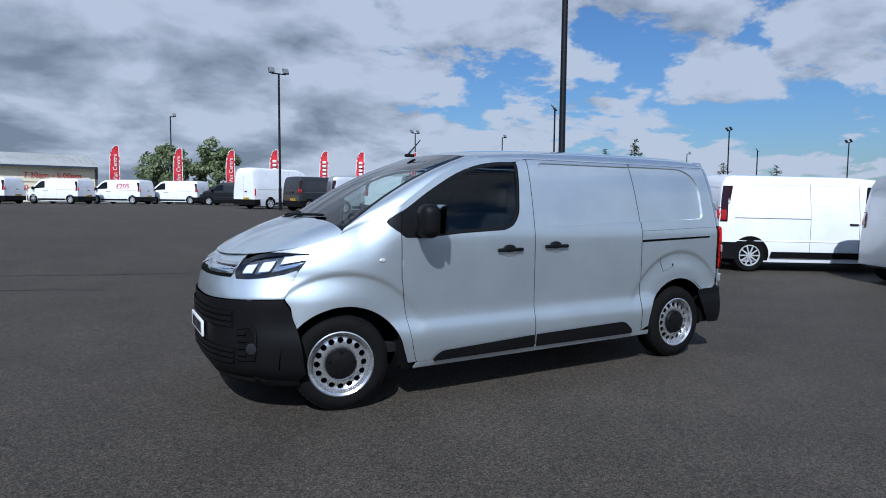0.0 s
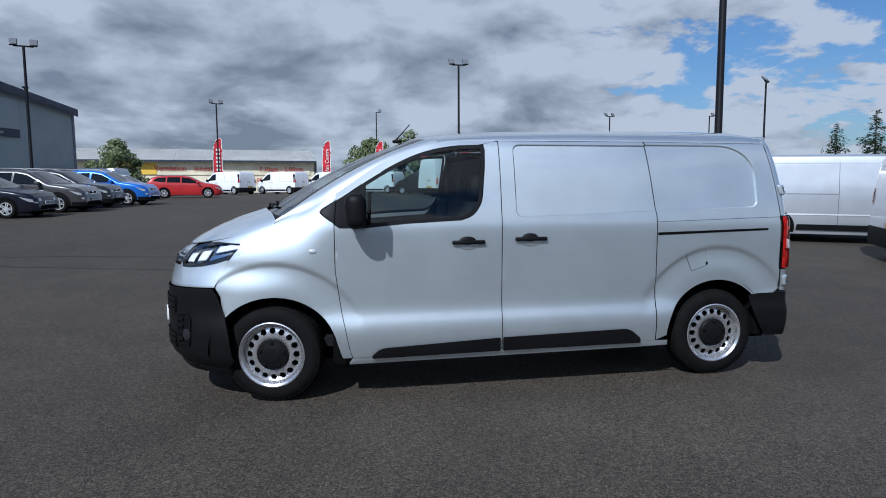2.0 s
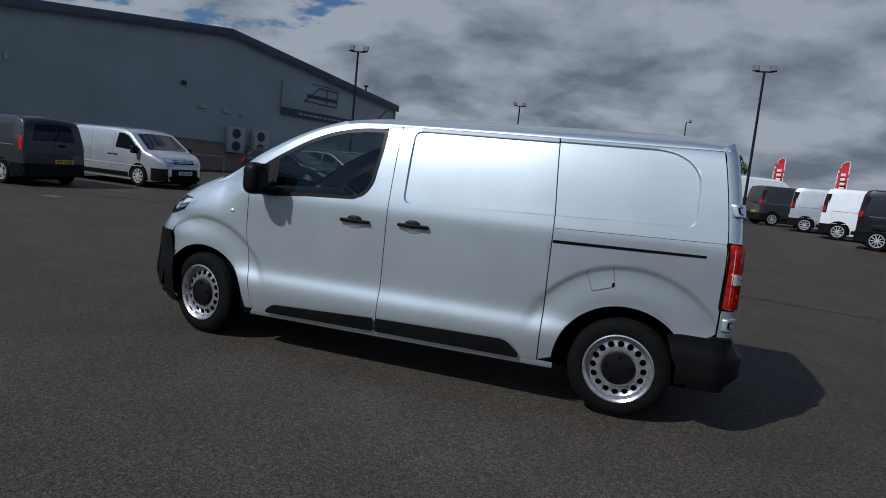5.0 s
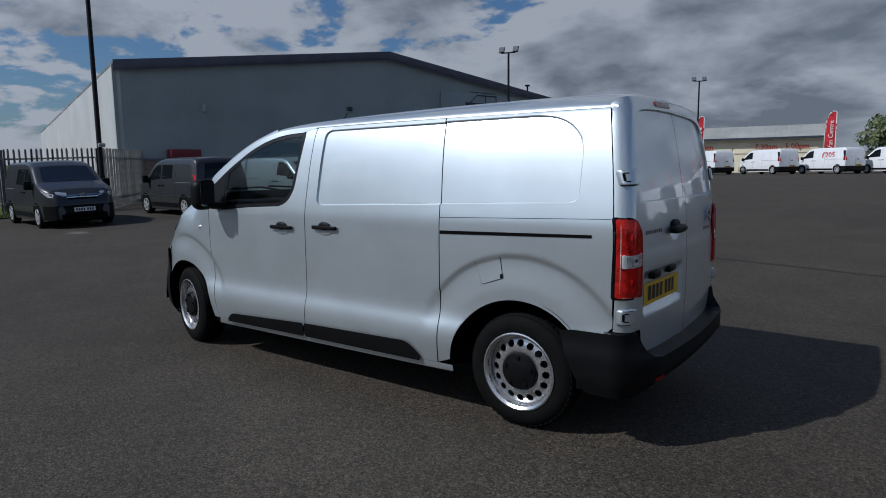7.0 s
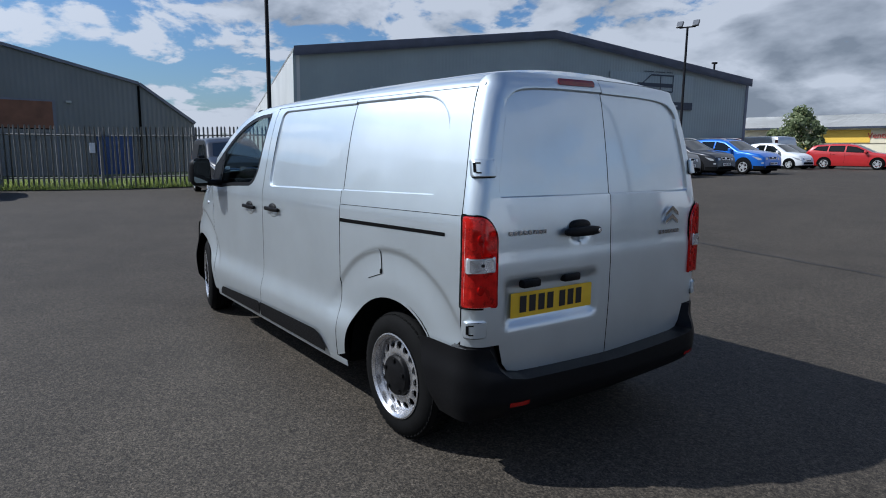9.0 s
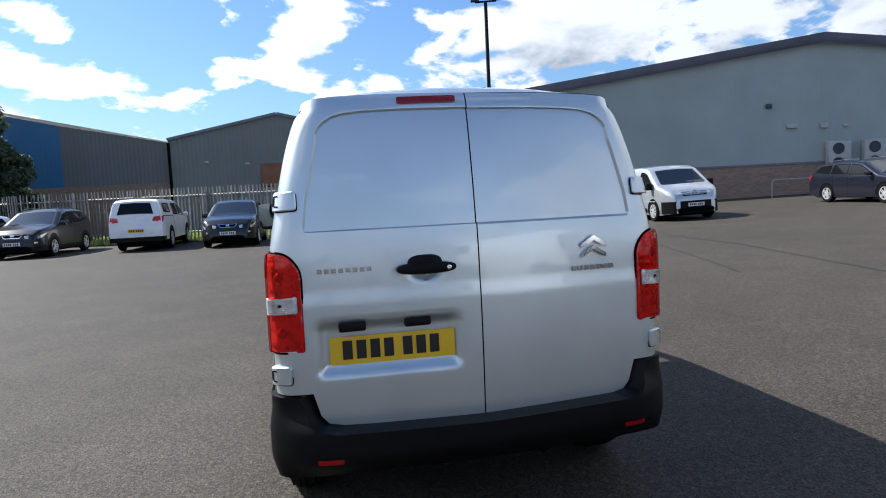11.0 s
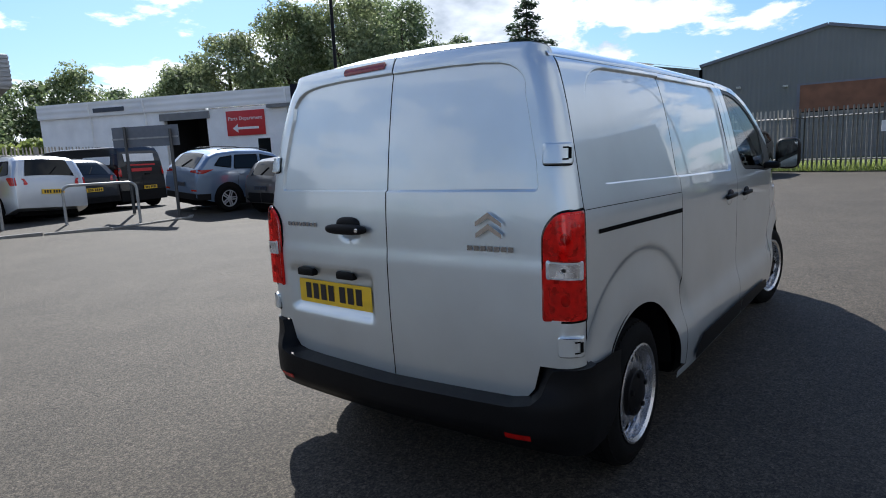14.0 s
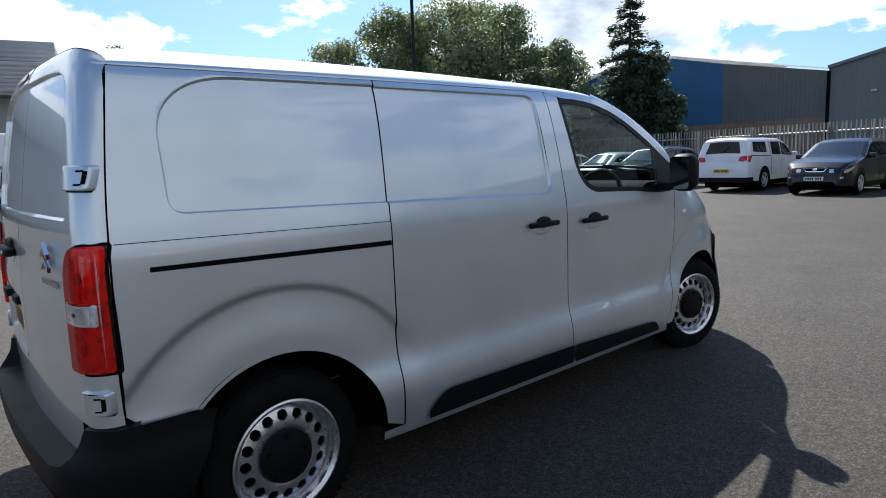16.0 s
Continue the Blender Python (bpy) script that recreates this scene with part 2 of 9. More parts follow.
def leaf_mat(name, color, lite):
    """Leaves that differ from clump to clump and let some light through."""
    ma = bpy.data.materials.new(name)
    ma.use_nodes = True
    n, l = ma.node_tree.nodes, ma.node_tree.links
    b = n["Principled BSDF"]
    g = n.new("ShaderNodeNewGeometry")
    r = n.new("ShaderNodeValToRGB")
    r.color_ramp.elements[0].color, r.color_ramp.elements[1].color = (*color, 1), (*lite, 1)
    l.new(g.outputs["Random Per Island"], r.inputs[0])
    l.new(r.outputs[0], b.inputs["Base Color"])
    b.inputs["Roughness"].default_value = 0.55
    tl, mx = n.new("ShaderNodeBsdfTranslucent"), n.new("ShaderNodeMixShader")
    l.new(r.outputs[0], tl.inputs[0])
    mx.inputs[0].default_value = 0.5
    l.new(b.outputs[0], mx.inputs[1])
    l.new(tl.outputs[0], mx.inputs[2])
    l.new(mx.outputs[0], n["Material Output"].inputs["Surface"])
    return ma


M = {}
M["silver"] = paint_mat("silver_paint", (0.615, 0.668, 0.69), 0.9, 0.45)


def two_lobes(ma, sharp, broad, share):
    """Metallic flakes: a broad lobe beside the sharper one, under the same clear coat."""
    n, l = ma.node_tree.nodes, ma.node_tree.links
    a = n["Principled BSDF"]
    b = n.new("ShaderNodeBsdfPrincipled")
    for k in ("Metallic", "Coat Weight", "Coat Roughness", "Specular IOR Level"):
        b.inputs[k].default_value = a.inputs[k].default_value
    l.new(a.inputs["Base Color"].links[0].from_socket, b.inputs["Base Color"])
    for p, r in ((a, sharp), (b, broad)):
        for k in list(p.inputs["Roughness"].links):
            l.remove(k)
        p.inputs["Roughness"].default_value, p.inputs["Coat IOR"].default_value = r, 1.62
    mix = n.new("ShaderNodeMixShader")
    mix.inputs[0].default_value = share
    l.new(a.outputs[0], mix.inputs[1])
    l.new(b.outputs[0], mix.inputs[2])
    l.new(mix.outputs[0], n["Material Output"].inputs["Surface"])


two_lobes(M["silver"], 0.32, 0.60, 0.46)
M["white"] = paint_mat("white_paint", (0.78, 0.79, 0.80), 0.0, 0.4)
M["van_silver"] = paint_mat("light_silver_paint", (0.52, 0.54, 0.56), 0.6, 0.36)
M["dark_grey"] = paint_mat("dark_grey_paint", (0.032, 0.033, 0.037), 0.3, 0.32, coat=0.6, spec=0.4)
M["slate"] = paint_mat("slate_paint", (0.032, 0.033, 0.036), 0.0, 0.34, coat=0.4, spec=0.35)
M["mid_grey"] = paint_mat("mid_grey_paint", (0.085, 0.081, 0.079), 0.5, 0.34)
M["black"] = paint_mat("black_paint", (0.009, 0.009, 0.011), 0.0, 0.3, coat=0.5, spec=0.3)
M["navy"] = paint_mat("navy_paint", (0.007, 0.008, 0.016), 0.0, 0.3, coat=0.5, spec=0.35)
M["red"] = paint_mat("red_paint", (0.45, 0.02, 0.02), 0.1, 0.34)
M["blue"] = paint_mat("blue_paint", (0.02, 0.14, 0.55), 0.25, 0.34)
M["steel_blue"] = paint_mat("steel_blue_paint", (0.12, 0.175, 0.26), 0.5, 0.34)
M["plastic"] = mat("black_plastic", (0.0055, 0.0055, 0.006), 0.50, vary=0.12, scale=6, bump=0.0004, bscale=700, spec=0.13)
M["gloss_black"] = mat("gloss_black", (0.01, 0.01, 0.011), 0.15)
M["frame_black"] = mat("window_frame_black", (0.008, 0.008, 0.009), 0.45, vary=0.1, scale=8, spec=0.2)
M["lamp_dark"] = mat("dark_lamp_housing", (0.20, 0.205, 0.215), 0.25, 0.7, vary=0.4, scale=22)
M["drl_white"] = mat("lamp_white", (0.86, 0.87, 0.88), 0.22, 0.15, coat=0.6, vary=0.08, scale=40)
M["gap"] = mat("dark_gap", (0.005, 0.005, 0.005), 0.9, spec=0.05)
M["rubber"] = mat("tyre_rubber", (0.006, 0.006, 0.006), 0.8, vary=0.2, scale=14, bump=0.001, bscale=300, spec=0.09)
M["steel"] = mat("wheel_silver", (0.62, 0.62, 0.63), 0.27, 0.88, vary=0.08, scale=16)
M["alloy"] = mat("alloy_silver", (0.70, 0.71, 0.72), 0.3, 0.55, vary=0.06, scale=20)
M["chrome"] = mat("chrome", (0.75, 0.76, 0.78), 0.1, 1.0)
M["dark_chrome"] = mat("dark_chrome", (0.34, 0.34, 0.35), 0.2, 0.9)
M["glass"] = glass_mat("clear_glass", (0.62, 0.72, 0.715))
M["screen"] = glass_mat("windscreen_glass", (0.70, 0.79, 0.78), 0.02, 0.95, 3.4)
M["dark_glass"] = mat("dark_glass", (0.006, 0.008, 0.009), 0.03, spec=0.24)
M["sky_glass"] = mat("screen_of_cars", (0.008, 0.010, 0.011), 0.04, spec=0.9)
M["lamp_glass"] = glass_mat("lamp_glass", (0.88, 0.90, 0.92))
M["red_glass"] = glass_mat("red_lamp_glass", (0.82, 0.035, 0.025), 0.03)
M["lamp_bowl"] = mat("lamp_bowl", (0.80, 0.78, 0.78), 0.28, 0.5, vary=0.25, scale=26, bump=0.003, bscale=55)
M["deep_red"] = mat("deep_red_lens", (0.30, 0.004, 0.003), 0.15, coat=0.3, spec=0.3, vary=0.2, scale=40)
M["dark_red_cover"] = mat("dark_lamp_cover", (0.018, 0.004, 0.005), 0.12, spec=0.4)
M["brake_red"] = mat("brake_light_red", (0.20, 0.004, 0.005), 0.2, coat=0.3, vary=0.3, scale=60)
# flat grey for the shading in the door rail groove of parked vans
M["groove_shade"] = mat("shadow_groove", (0.16, 0.165, 0.17), 0.6)
M["dark_lens"] = mat("dark_lamp_lens", (0.02, 0.02, 0.022), 0.2, spec=0.3)
M["mirror"] = mat("mirror_glass", (0.22, 0.25, 0.27), 0.03, 1.0)
M["lamp_inner"] = mat("lamp_housing", (0.62, 0.63, 0.65), 0.25, 0.8, vary=0.4, scale=18)
M["red_lens"] = mat("red_lens", (0.48, 0.008, 0.006), 0.2, coat=0.8, spec=0.3, vary=0.25, scale=30, bump=0.002, bscale=90)
M["clear_lens"] = mat("clear_lens", (0.62, 0.64, 0.66), 0.15, 0.4, coat=1.0, vary=0.2, scale=50)
M["yellow_plate"] = mat("yellow_plate", (0.75, 0.47, 0.02), 0.35, vary=0.05)
M["white_plate"] = mat("white_plate", (0.78, 0.78, 0.76), 0.35, vary=0.05)
M["ink"] = mat("plate_ink", (0.012, 0.01, 0.012), 0.4)
M["trim"] = mat("cab_trim", (0.013, 0.013, 0.015), 0.9, vary=0.15, scale=9, spec=0.08)
M["seat"] = mat("seat_cloth", (0.011, 0.0115, 0.013), 0.95, vary=0.2, scale=20, bump=0.001, bscale=400, spec=0.1)
M["asphalt"] = asphalt_mat()
M["tar"] = mat("tar_joint", (0.016, 0.015, 0.014), 0.7, vary=0.4, scale=5)
M["patch"] = mat("pale_patch", (0.10, 0.09, 0.082), 0.85, vary=0.4, scale=9)
M["iron"] = mat("cast_iron", (0.05, 0.045, 0.04), 0.6, vary=0.3, scale=12, bump=0.002, bscale=80)
M["pole"] = mat("black_pole_paint", (0.008, 0.008, 0.010), 0.5, spec=0.15, vary=0.15, scale=3)
M["lamp_metal"] = mat("lamp_metal", (0.07, 0.072, 0.075), 0.4, 0.6)
M["flood_lens"] = mat("floodlight_glass", (0.20, 0.205, 0.21), 0.2, 0.3)
M["galv"] = mat("galvanised_steel", (0.36, 0.36, 0.35), 0.5, 0.45, vary=0.2, scale=5, obvary=0.12)
M["pale_steel"] = mat("weathered_palisade", (0.36, 0.352, 0.335), 0.6, 0.3, vary=0.2, scale=4, obvary=0.12)
# darker copy of the palisade steel, with the shade painted into its colour
M["shaded_steel"] = mat("shaded_palisade", (0.20, 0.20, 0.195), 0.65, 0.3, vary=0.2, scale=4, obvary=0.12)
M["grey_clad"] = clad_mat("grey_cladding", (0.30, 0.345, 0.34), 0.20, 0.008)
M["grey_clad_light"] = clad_mat("pale_cladding", (0.50, 0.50, 0.48), 0.20)
M["dark_clad"] = clad_mat("dark_cladding", (0.15, 0.16, 0.168), 0.25)
M["blue_clad"] = clad_mat("blue_cladding", (0.045, 0.16, 0.34), 0.25)
M["roof_sheet"] = clad_mat("roof_sheet", (0.55, 0.55, 0.54), 0.3)
M["roof_dark"] = mat("roof_edge", (0.15, 0.16, 0.20), 0.5, 0.2, vary=0.12, scale=1.5)
M["brick"] = brick_mat()
M["white_wall"] = mat("white_render", (0.84, 0.85, 0.85), 0.85, vary=0.09, scale=0.9, bump=0.003, bscale=18, grain=0.05)
M["white_fascia"] = clad_mat("white_fascia", (0.78, 0.78, 0.77), 0.30, axis="Z")
M["navy_roof"] = mat("navy_roof", (0.012, 0.014, 0.03), 0.8, vary=0.25, scale=2)
M["green_door"] = mat("green_shutter", (0.008, 0.035, 0.03), 0.5, vary=0.15, scale=2)
M["grey_door"] = mat("grey_door", (0.16, 0.165, 0.17), 0.5, vary=0.1, scale=3)
M["void"] = mat("dark_interior", (0.012, 0.012, 0.012), 0.9)
M["sign_red"] = mat("sign_red", (0.50, 0.022, 0.025), 0.5, vary=0.06, scale=2)
M["flag_red"] = mat("flag_cloth", (0.52, 0.02, 0.03), 0.75, vary=0.12, scale=3)
M["sign_white"] = mat("sign_white", (0.75, 0.75, 0.74), 0.5, vary=0.05)
M["sign_dark"] = mat("sign_dark", (0.03, 0.04, 0.06), 0.5, vary=0.1)
M["sign_grey"] = mat("sign_grey", (0.13, 0.14, 0.16), 0.5, vary=0.08)
M["hi_vis"] = mat("yellow_chevron", (0.62, 0.60, 0.05), 0.4, vary=0.05)
M["hi_red"] = mat("red_chevron", (0.50, 0.05, 0.02), 0.4, vary=0.05)
M["maroon"] = mat("maroon_canopy", (0.16, 0.012, 0.018), 0.5, vary=0.1)
M["rust"] = mat("rust_shutter", (0.17, 0.075, 0.045), 0.7, vary=0.25, scale=1.5)
M["shop_wall"] = mat("shop_wall", (0.76, 0.69, 0.50), 0.7, vary=0.12, scale=0.4)
M["shop_yellow"] = mat("shop_yellow", (0.78, 0.50, 0.06), 0.6, vary=0.08)
M["shop_roof"] = clad_mat("shop_roof", (0.58, 0.58, 0.55), 0.5)
M["shop_gable"] = clad_mat("shop_gable", (0.11, 0.12, 0.13), 0.3)
M["shop_text"] = mat("shop_text", (0.50, 0.03, 0.02), 0.6)
M["ac_metal"] = mat("ac_casing", (0.38, 0.39, 0.385), 0.5, vary=0.1)
M["grass"] = mat("grass", (0.10, 0.16, 0.025), 0.9, vary=0.4, scale=14)
M["soil"] = mat("verge_soil", (0.075, 0.095, 0.03), 0.95, vary=0.45, scale=3, bump=0.01, bscale=25, grain=0.3)
M["bark"] = mat("bark", (0.06, 0.045, 0.032), 0.9, vary=0.3, scale=9, bump=0.01, bscale=30)
M["leaf_a"] = leaf_mat("leaves_mid", (0.10, 0.145, 0.055), (0.32, 0.37, 0.19))
M["leaf_b"] = leaf_mat("leaves_dark", (0.070, 0.112, 0.047), (0.27, 0.33, 0.165))
M["leaf_c"] = leaf_mat("leaves_pale", (0.11, 0.15, 0.06), (0.32, 0.36, 0.19))
M["leaf_d"] = leaf_mat("leaves_conifer", (0.030, 0.056, 0.034), (0.11, 0.155, 0.09))
M["leaf_y"] = leaf_mat("leaves_lime", (0.15, 0.20, 0.045), (0.40, 0.46, 0.13))
M["kerb"] = mat("kerb_concrete", (0.20, 0.19, 0.17), 0.85, vary=0.2, scale=6, bump=0.003)

# ---- small tools for building meshes ----
def smoothstep(a):
    a = min(1.0, max(0.0, a))
    return a * a * (3 - 2 * a)


def lerp_table(table, t):
    """Smooth interpolation in rows of (t, value)."""
    if t <= table[0][0]:
        return table[0][1]
    for (a, va), (b, vb) in zip(table, table[1:]):
        if t <= b:
            return va + (vb - va) * (t - a) / (b - a)
    return table[-1][1]


def curve_table(table, t):
    """As lerp_table, with rounded corners between the rows."""
    ts = [r[0] for r in table]
    if t <= ts[0]:
        return table[0][1]
    if t >= ts[-1]:
        return table[-1][1]
    i = max(k for k in range(len(ts) - 1) if ts[k] <= t)

    def slope(k):
        if k <= 0 or k >= len(ts) - 1:
            return 0.0
        return (table[k + 1][1] - table[k - 1][1]) / (ts[k + 1] - ts[k - 1])

    h = ts[i + 1] - ts[i]
    s = (t - ts[i]) / h
    a, b = table[i][1], table[i + 1][1]
    ma, mb = slope(i) * h, slope(i + 1) * h
    return (2 * s**3 - 3 * s**2 + 1) * a + (s**3 - 2 * s**2 + s) * ma + (3 * s**2 - 2 * s**3) * b + (s**3 - s**2) * mb


def link_mesh(name, bm, material, smooth=35):
    me = bpy.data.meshes.new(name)
    bm.to_mesh(me)
    bm.free()
    if smooth:
        me.shade_smooth()
        me.set_sharp_from_angle(angle=radians(smooth))
    mats = material if isinstance(material, (list, tuple)) else [material]
    for k in mats:
        me.materials.append(k)
    return new(name, me)


def part(name, bm, material, parent=None, label="", smooth=35):
    """One mesh under a thing or under a part."""
    ob = link_mesh(name, bm, material, smooth)
    if parent:
        ob.parent = parent
    if label:
        ob["label"] = label
    return ob


def thing(name, label, category, group="", kind="", at=None):
    ob = new(name)
    ob.empty_display_size = 0.2
    if at is not None:
        ob.matrix_world = at
    return tagged(ob, label, category, group, kind)


def bm_box(bm, x0, x1, y0, y1, z0, z1, bevel=0.0, seg=2, matrix=None):
    r = bmesh.ops.create_cube(bm, size=1)
    vs = r["verts"]
    for v in vs:
        v.co = Vector(((x0 + x1) / 2 + v.co.x * (x1 - x0), (y0 + y1) / 2 + v.co.y * (y1 - y0), (z0 + z1) / 2 + v.co.z * (z1 - z0)))
    if bevel:
        es = list({e for v in vs for e in v.link_edges})
        r = bmesh.ops.bevel(bm, geom=es, offset=bevel, segments=seg, affect="EDGES", profile=0.5)
        vs = list(set(r["verts"]) | {v for v in vs if v.is_valid})
    if matrix is not None:
        bmesh.ops.transform(bm, matrix=matrix, verts=[v for v in vs if v.is_valid])
    return vs


def box(x0, x1, y0, y1, z0, z1, bevel=0.0, seg=2):
    bm = bmesh.new()
    bm_box(bm, x0, x1, y0, y1, z0, z1, bevel, seg)
    return bm


def bm_tube(bm, path, radius, sides=8, close=True):
    """A tube along points; radius is one number or one for each point."""
    path = [Vector(p) for p in path]
    rad = radius if isinstance(radius, (list, tuple)) else [radius] * len(path)
    rings = []
    for i, p in enumerate(path):
        d = (path[min(i + 1, len(path) - 1)] - path[max(i - 1, 0)]).normalized()
        ref = Vector((0, 0, 1)) if abs(d.z) < 0.95 else Vector((1, 0, 0))
        a = d.cross(ref).normalized()
        b = d.cross(a)
        rings.append([bm.verts.new(p + rad[i] * (math.cos(t) * a + math.sin(t) * b)) for t in (2 * math.pi * k / sides for k in range(sides))])
    for r0, r1 in zip(rings, rings[1:]):
        for k in range(sides):
            bm.faces.new((r0[k], r0[(k + 1) % sides], r1[(k + 1) % sides], r1[k]))
    if close:
        bm.faces.new(rings[0][::-1])
        bm.faces.new(rings[-1])


def tube(path, radius, sides=8):
    bm = bmesh.new()
    bm_tube(bm, path, radius, sides)
    return bm


def bm_lathe(bm, profile, sides=48, axis="Y", centre=(0, 0, 0)):
    """Turns rows of (radius, along the axis) about the axis."""
    c = Vector(centre)
    rings = []
    for r, h in profile:
        ring = []
        for k in range(sides):
            t = 2 * math.pi * k / sides
            if axis == "Y":
                co = Vector((r * math.cos(t), h, r * math.sin(t)))
            else:
                co = Vector((r * math.cos(t), r * math.sin(t), h))
            ring.append(bm.verts.new(c + co))
        rings.append(ring)
    for r0, r1 in zip(rings, rings[1:]):
        for k in range(sides):
            bm.faces.new((r0[k], r0[(k + 1) % sides], r1[(k + 1) % sides], r1[k]))
    return rings


def rounded(points, radius, steps=5):
    """A closed outline with its corners rounded; a point may carry its own radius as a third number."""
    out = []
    n = len(points)
    for i in range(n):
        p = Vector(points[i][:2])
        r = points[i][2] if len(points[i]) > 2 else radius
        a, b = Vector(points[i - 1][:2]), Vector(points[(i + 1) % n][:2])
        r = min(r, 0.45 * (a - p).length, 0.45 * (b - p).length)
        if r < 1e-4:
            out.append((p.x, p.y))
            continue
        pa, pb = p + (a - p).normalized() * r, p + (b - p).normalized() * r
        for k in range(steps + 1):
            t = k / steps
            q = (1 - t) ** 2 * pa + 2 * t * (1 - t) * p + t * t * pb
            out.append((q.x, q.y))
    return out


def frange(a, b, step):
    n = max(1, int(round((b - a) / step)))
    return [a + (b - a) * k / n for k in range(1, n)]


def patch(outline, fn, du=0.05, dv=0.05, thick=0.0, us=(), vs=()):
    """A panel: the outline in (u, v) is cut along a fine grid and each corner is laid onto the surface fn(u, v)."""
    bm = bmesh.new()
    clean = []
    for p in outline:
        if not clean or (Vector(p) - Vector(clean[-1])).length > 1e-5:
            clean.append(p)
    if (Vector(clean[0]) - Vector(clean[-1])).length < 1e-5:
        clean.pop()
    bm.faces.new([bm.verts.new((u, v, 0)) for u, v in clean])
    u0, u1 = min(p[0] for p in clean), max(p[0] for p in clean)
    v0, v1 = min(p[1] for p in clean), max(p[1] for p in clean)
    for c in (list(us) or frange(u0, u1, du)):
        bmesh.ops.bisect_plane(bm, geom=bm.verts[:] + bm.edges[:] + bm.faces[:], plane_co=(c, 0, 0), plane_no=(1, 0, 0), dist=1e-6)
    for c in (list(vs) or frange(v0, v1, dv)):
        bmesh.ops.bisect_plane(bm, geom=bm.verts[:] + bm.edges[:] + bm.faces[:], plane_co=(0, c, 0), plane_no=(0, 1, 0), dist=1e-6)
    bmesh.ops.triangulate(bm, faces=[f for f in bm.faces if len(f.verts) > 4])
    for v in bm.verts:
        v.co = fn(v.co.x, v.co.y)
    if thick:
        bmesh.ops.solidify(bm, geom=bm.faces[:], thickness=thick)
    return bm


def plateau(outline, fn, height, bevel=0.004, base=0.0, du=0.015, dv=0.02):
    """A raised piece on a surface fn(push)(u, v): upright flanks from base up to the height, a chamfered rim and a closed top."""
    bm = bmesh.new()
    n = len(outline)
    area = sum(outline[i - 1][0] * outline[i][1] - outline[i][0] * outline[i - 1][1] for i in range(n))
    sg = 1 if area > 0 else -1
    top = []
    for i in range(n):
        a, p, b = Vector(outline[i - 1]), Vector(outline[i]), Vector(outline[(i + 1) % n])
        e, f = (p - a).normalized(), (b - p).normalized()
        d = (Vector((-e.y, e.x)) + Vector((-f.y, f.x))) * sg
        q = p + (d.normalized() * bevel if d.length > 1e-6 else d)
        top.append((q.x, q.y))
    loops = [[bm.verts.new(fn(h)(*p)) for p in pts] for pts, h in ((outline, base), (outline, height - bevel * 0.7), (top, height))]
    for a, b in zip(loops, loops[1:]):
        for i in range(n):
            j = (i + 1) % n
            bm.faces.new((a[i], a[j], b[j], b[i]))
    add_bm(bm, patch(top, fn(height), du, dv))
    bmesh.ops.remove_doubles(bm, verts=bm.verts[:], dist=0.0004)
    bmesh.ops.recalc_face_normals(bm, faces=bm.faces[:])
    return bm


def add_bm(bm, other):
    """Moves one mesh into another."""
    me = bpy.data.meshes.new("tmp")
    other.to_mesh(me)
    other.free()
    bm.from_mesh(me)
    bpy.data.meshes.remove(me)


def ruled(a, b, n=1, bulge=None):
    """A strip between two rows of points; bulge: which way and by what share of its width it bows out."""
    bm = bmesh.new()
    rows = []
    for k in range(n + 1):
        t = k / n
        row = []
        for p, q in zip(a, b):
            p, q = Vector(p), Vector(q)
            row.append(bm.verts.new(p.lerp(q, t) + (bulge * (p - q).length * 4 * t * (1 - t) if bulge else Vector((0, 0, 0)))))
        rows.append(row)
    for r0, r1 in zip(rows, rows[1:]):
        for i in range(len(r0) - 1):
            bm.faces.new((r0[i], r0[i + 1], r1[i + 1], r1[i]))
    return bm


def grid(fn, nu, nv, u0=0.0, u1=1.0, v0=0.0, v1=1.0):
    bm = bmesh.new()
    vs = [[bm.verts.new(fn(u0 + (u1 - u0) * i / nu, v0 + (v1 - v0) * j / nv)) for j in range(nv + 1)] for i in range(nu + 1)]
    for i in range(nu):
        for j in range(nv):
            bm.faces.new((vs[i][j], vs[i + 1][j], vs[i + 1][j + 1], vs[i][j + 1]))
    return bm


def prism(outline, y0, y1, plane="XZ"):
    """An outline drawn out from y0 to y1 across its plane."""
    bm = bmesh.new()

    def at(p, h):
        return {"XZ": (p[0], h, p[1]), "XY": (p[0], p[1], h), "YZ": (h, p[0], p[1])}[plane]

    a, b = [bm.verts.new(at(p, y0)) for p in outline], [bm.verts.new(at(p, y1)) for p in outline]
    bm.faces.new(a)
    bm.faces.new(b[::-1])
    for i in range(len(a)):
        j = (i + 1) % len(a)
        bm.faces.new((a[j], a[i], b[i], b[j]))
    bmesh.ops.recalc_face_normals(bm, faces=bm.faces[:])
    return bm


def words(text, size, depth=0.004, align="CENTER"):
    """Lettering as a mesh, upright in the XZ plane and facing -Y."""
    cu = bpy.data.curves.new("lettering", "FONT")
    cu.body, cu.size, cu.extrude, cu.align_x, cu.align_y = text, size, depth, align, "CENTER"
    cu.resolution_u = 2
    ob = bpy.data.objects.new("lettering", cu)
    me = bpy.data.meshes.new_from_object(ob)
    bpy.data.objects.remove(ob)
    bpy.data.curves.remove(cu)
    bm = bmesh.new()
    bm.from_mesh(me)
    bpy.data.meshes.remove(me)
    bmesh.ops.transform(bm, matrix=Matrix.Rotation(radians(90), 4, "X"), verts=bm.verts[:])
    return bm


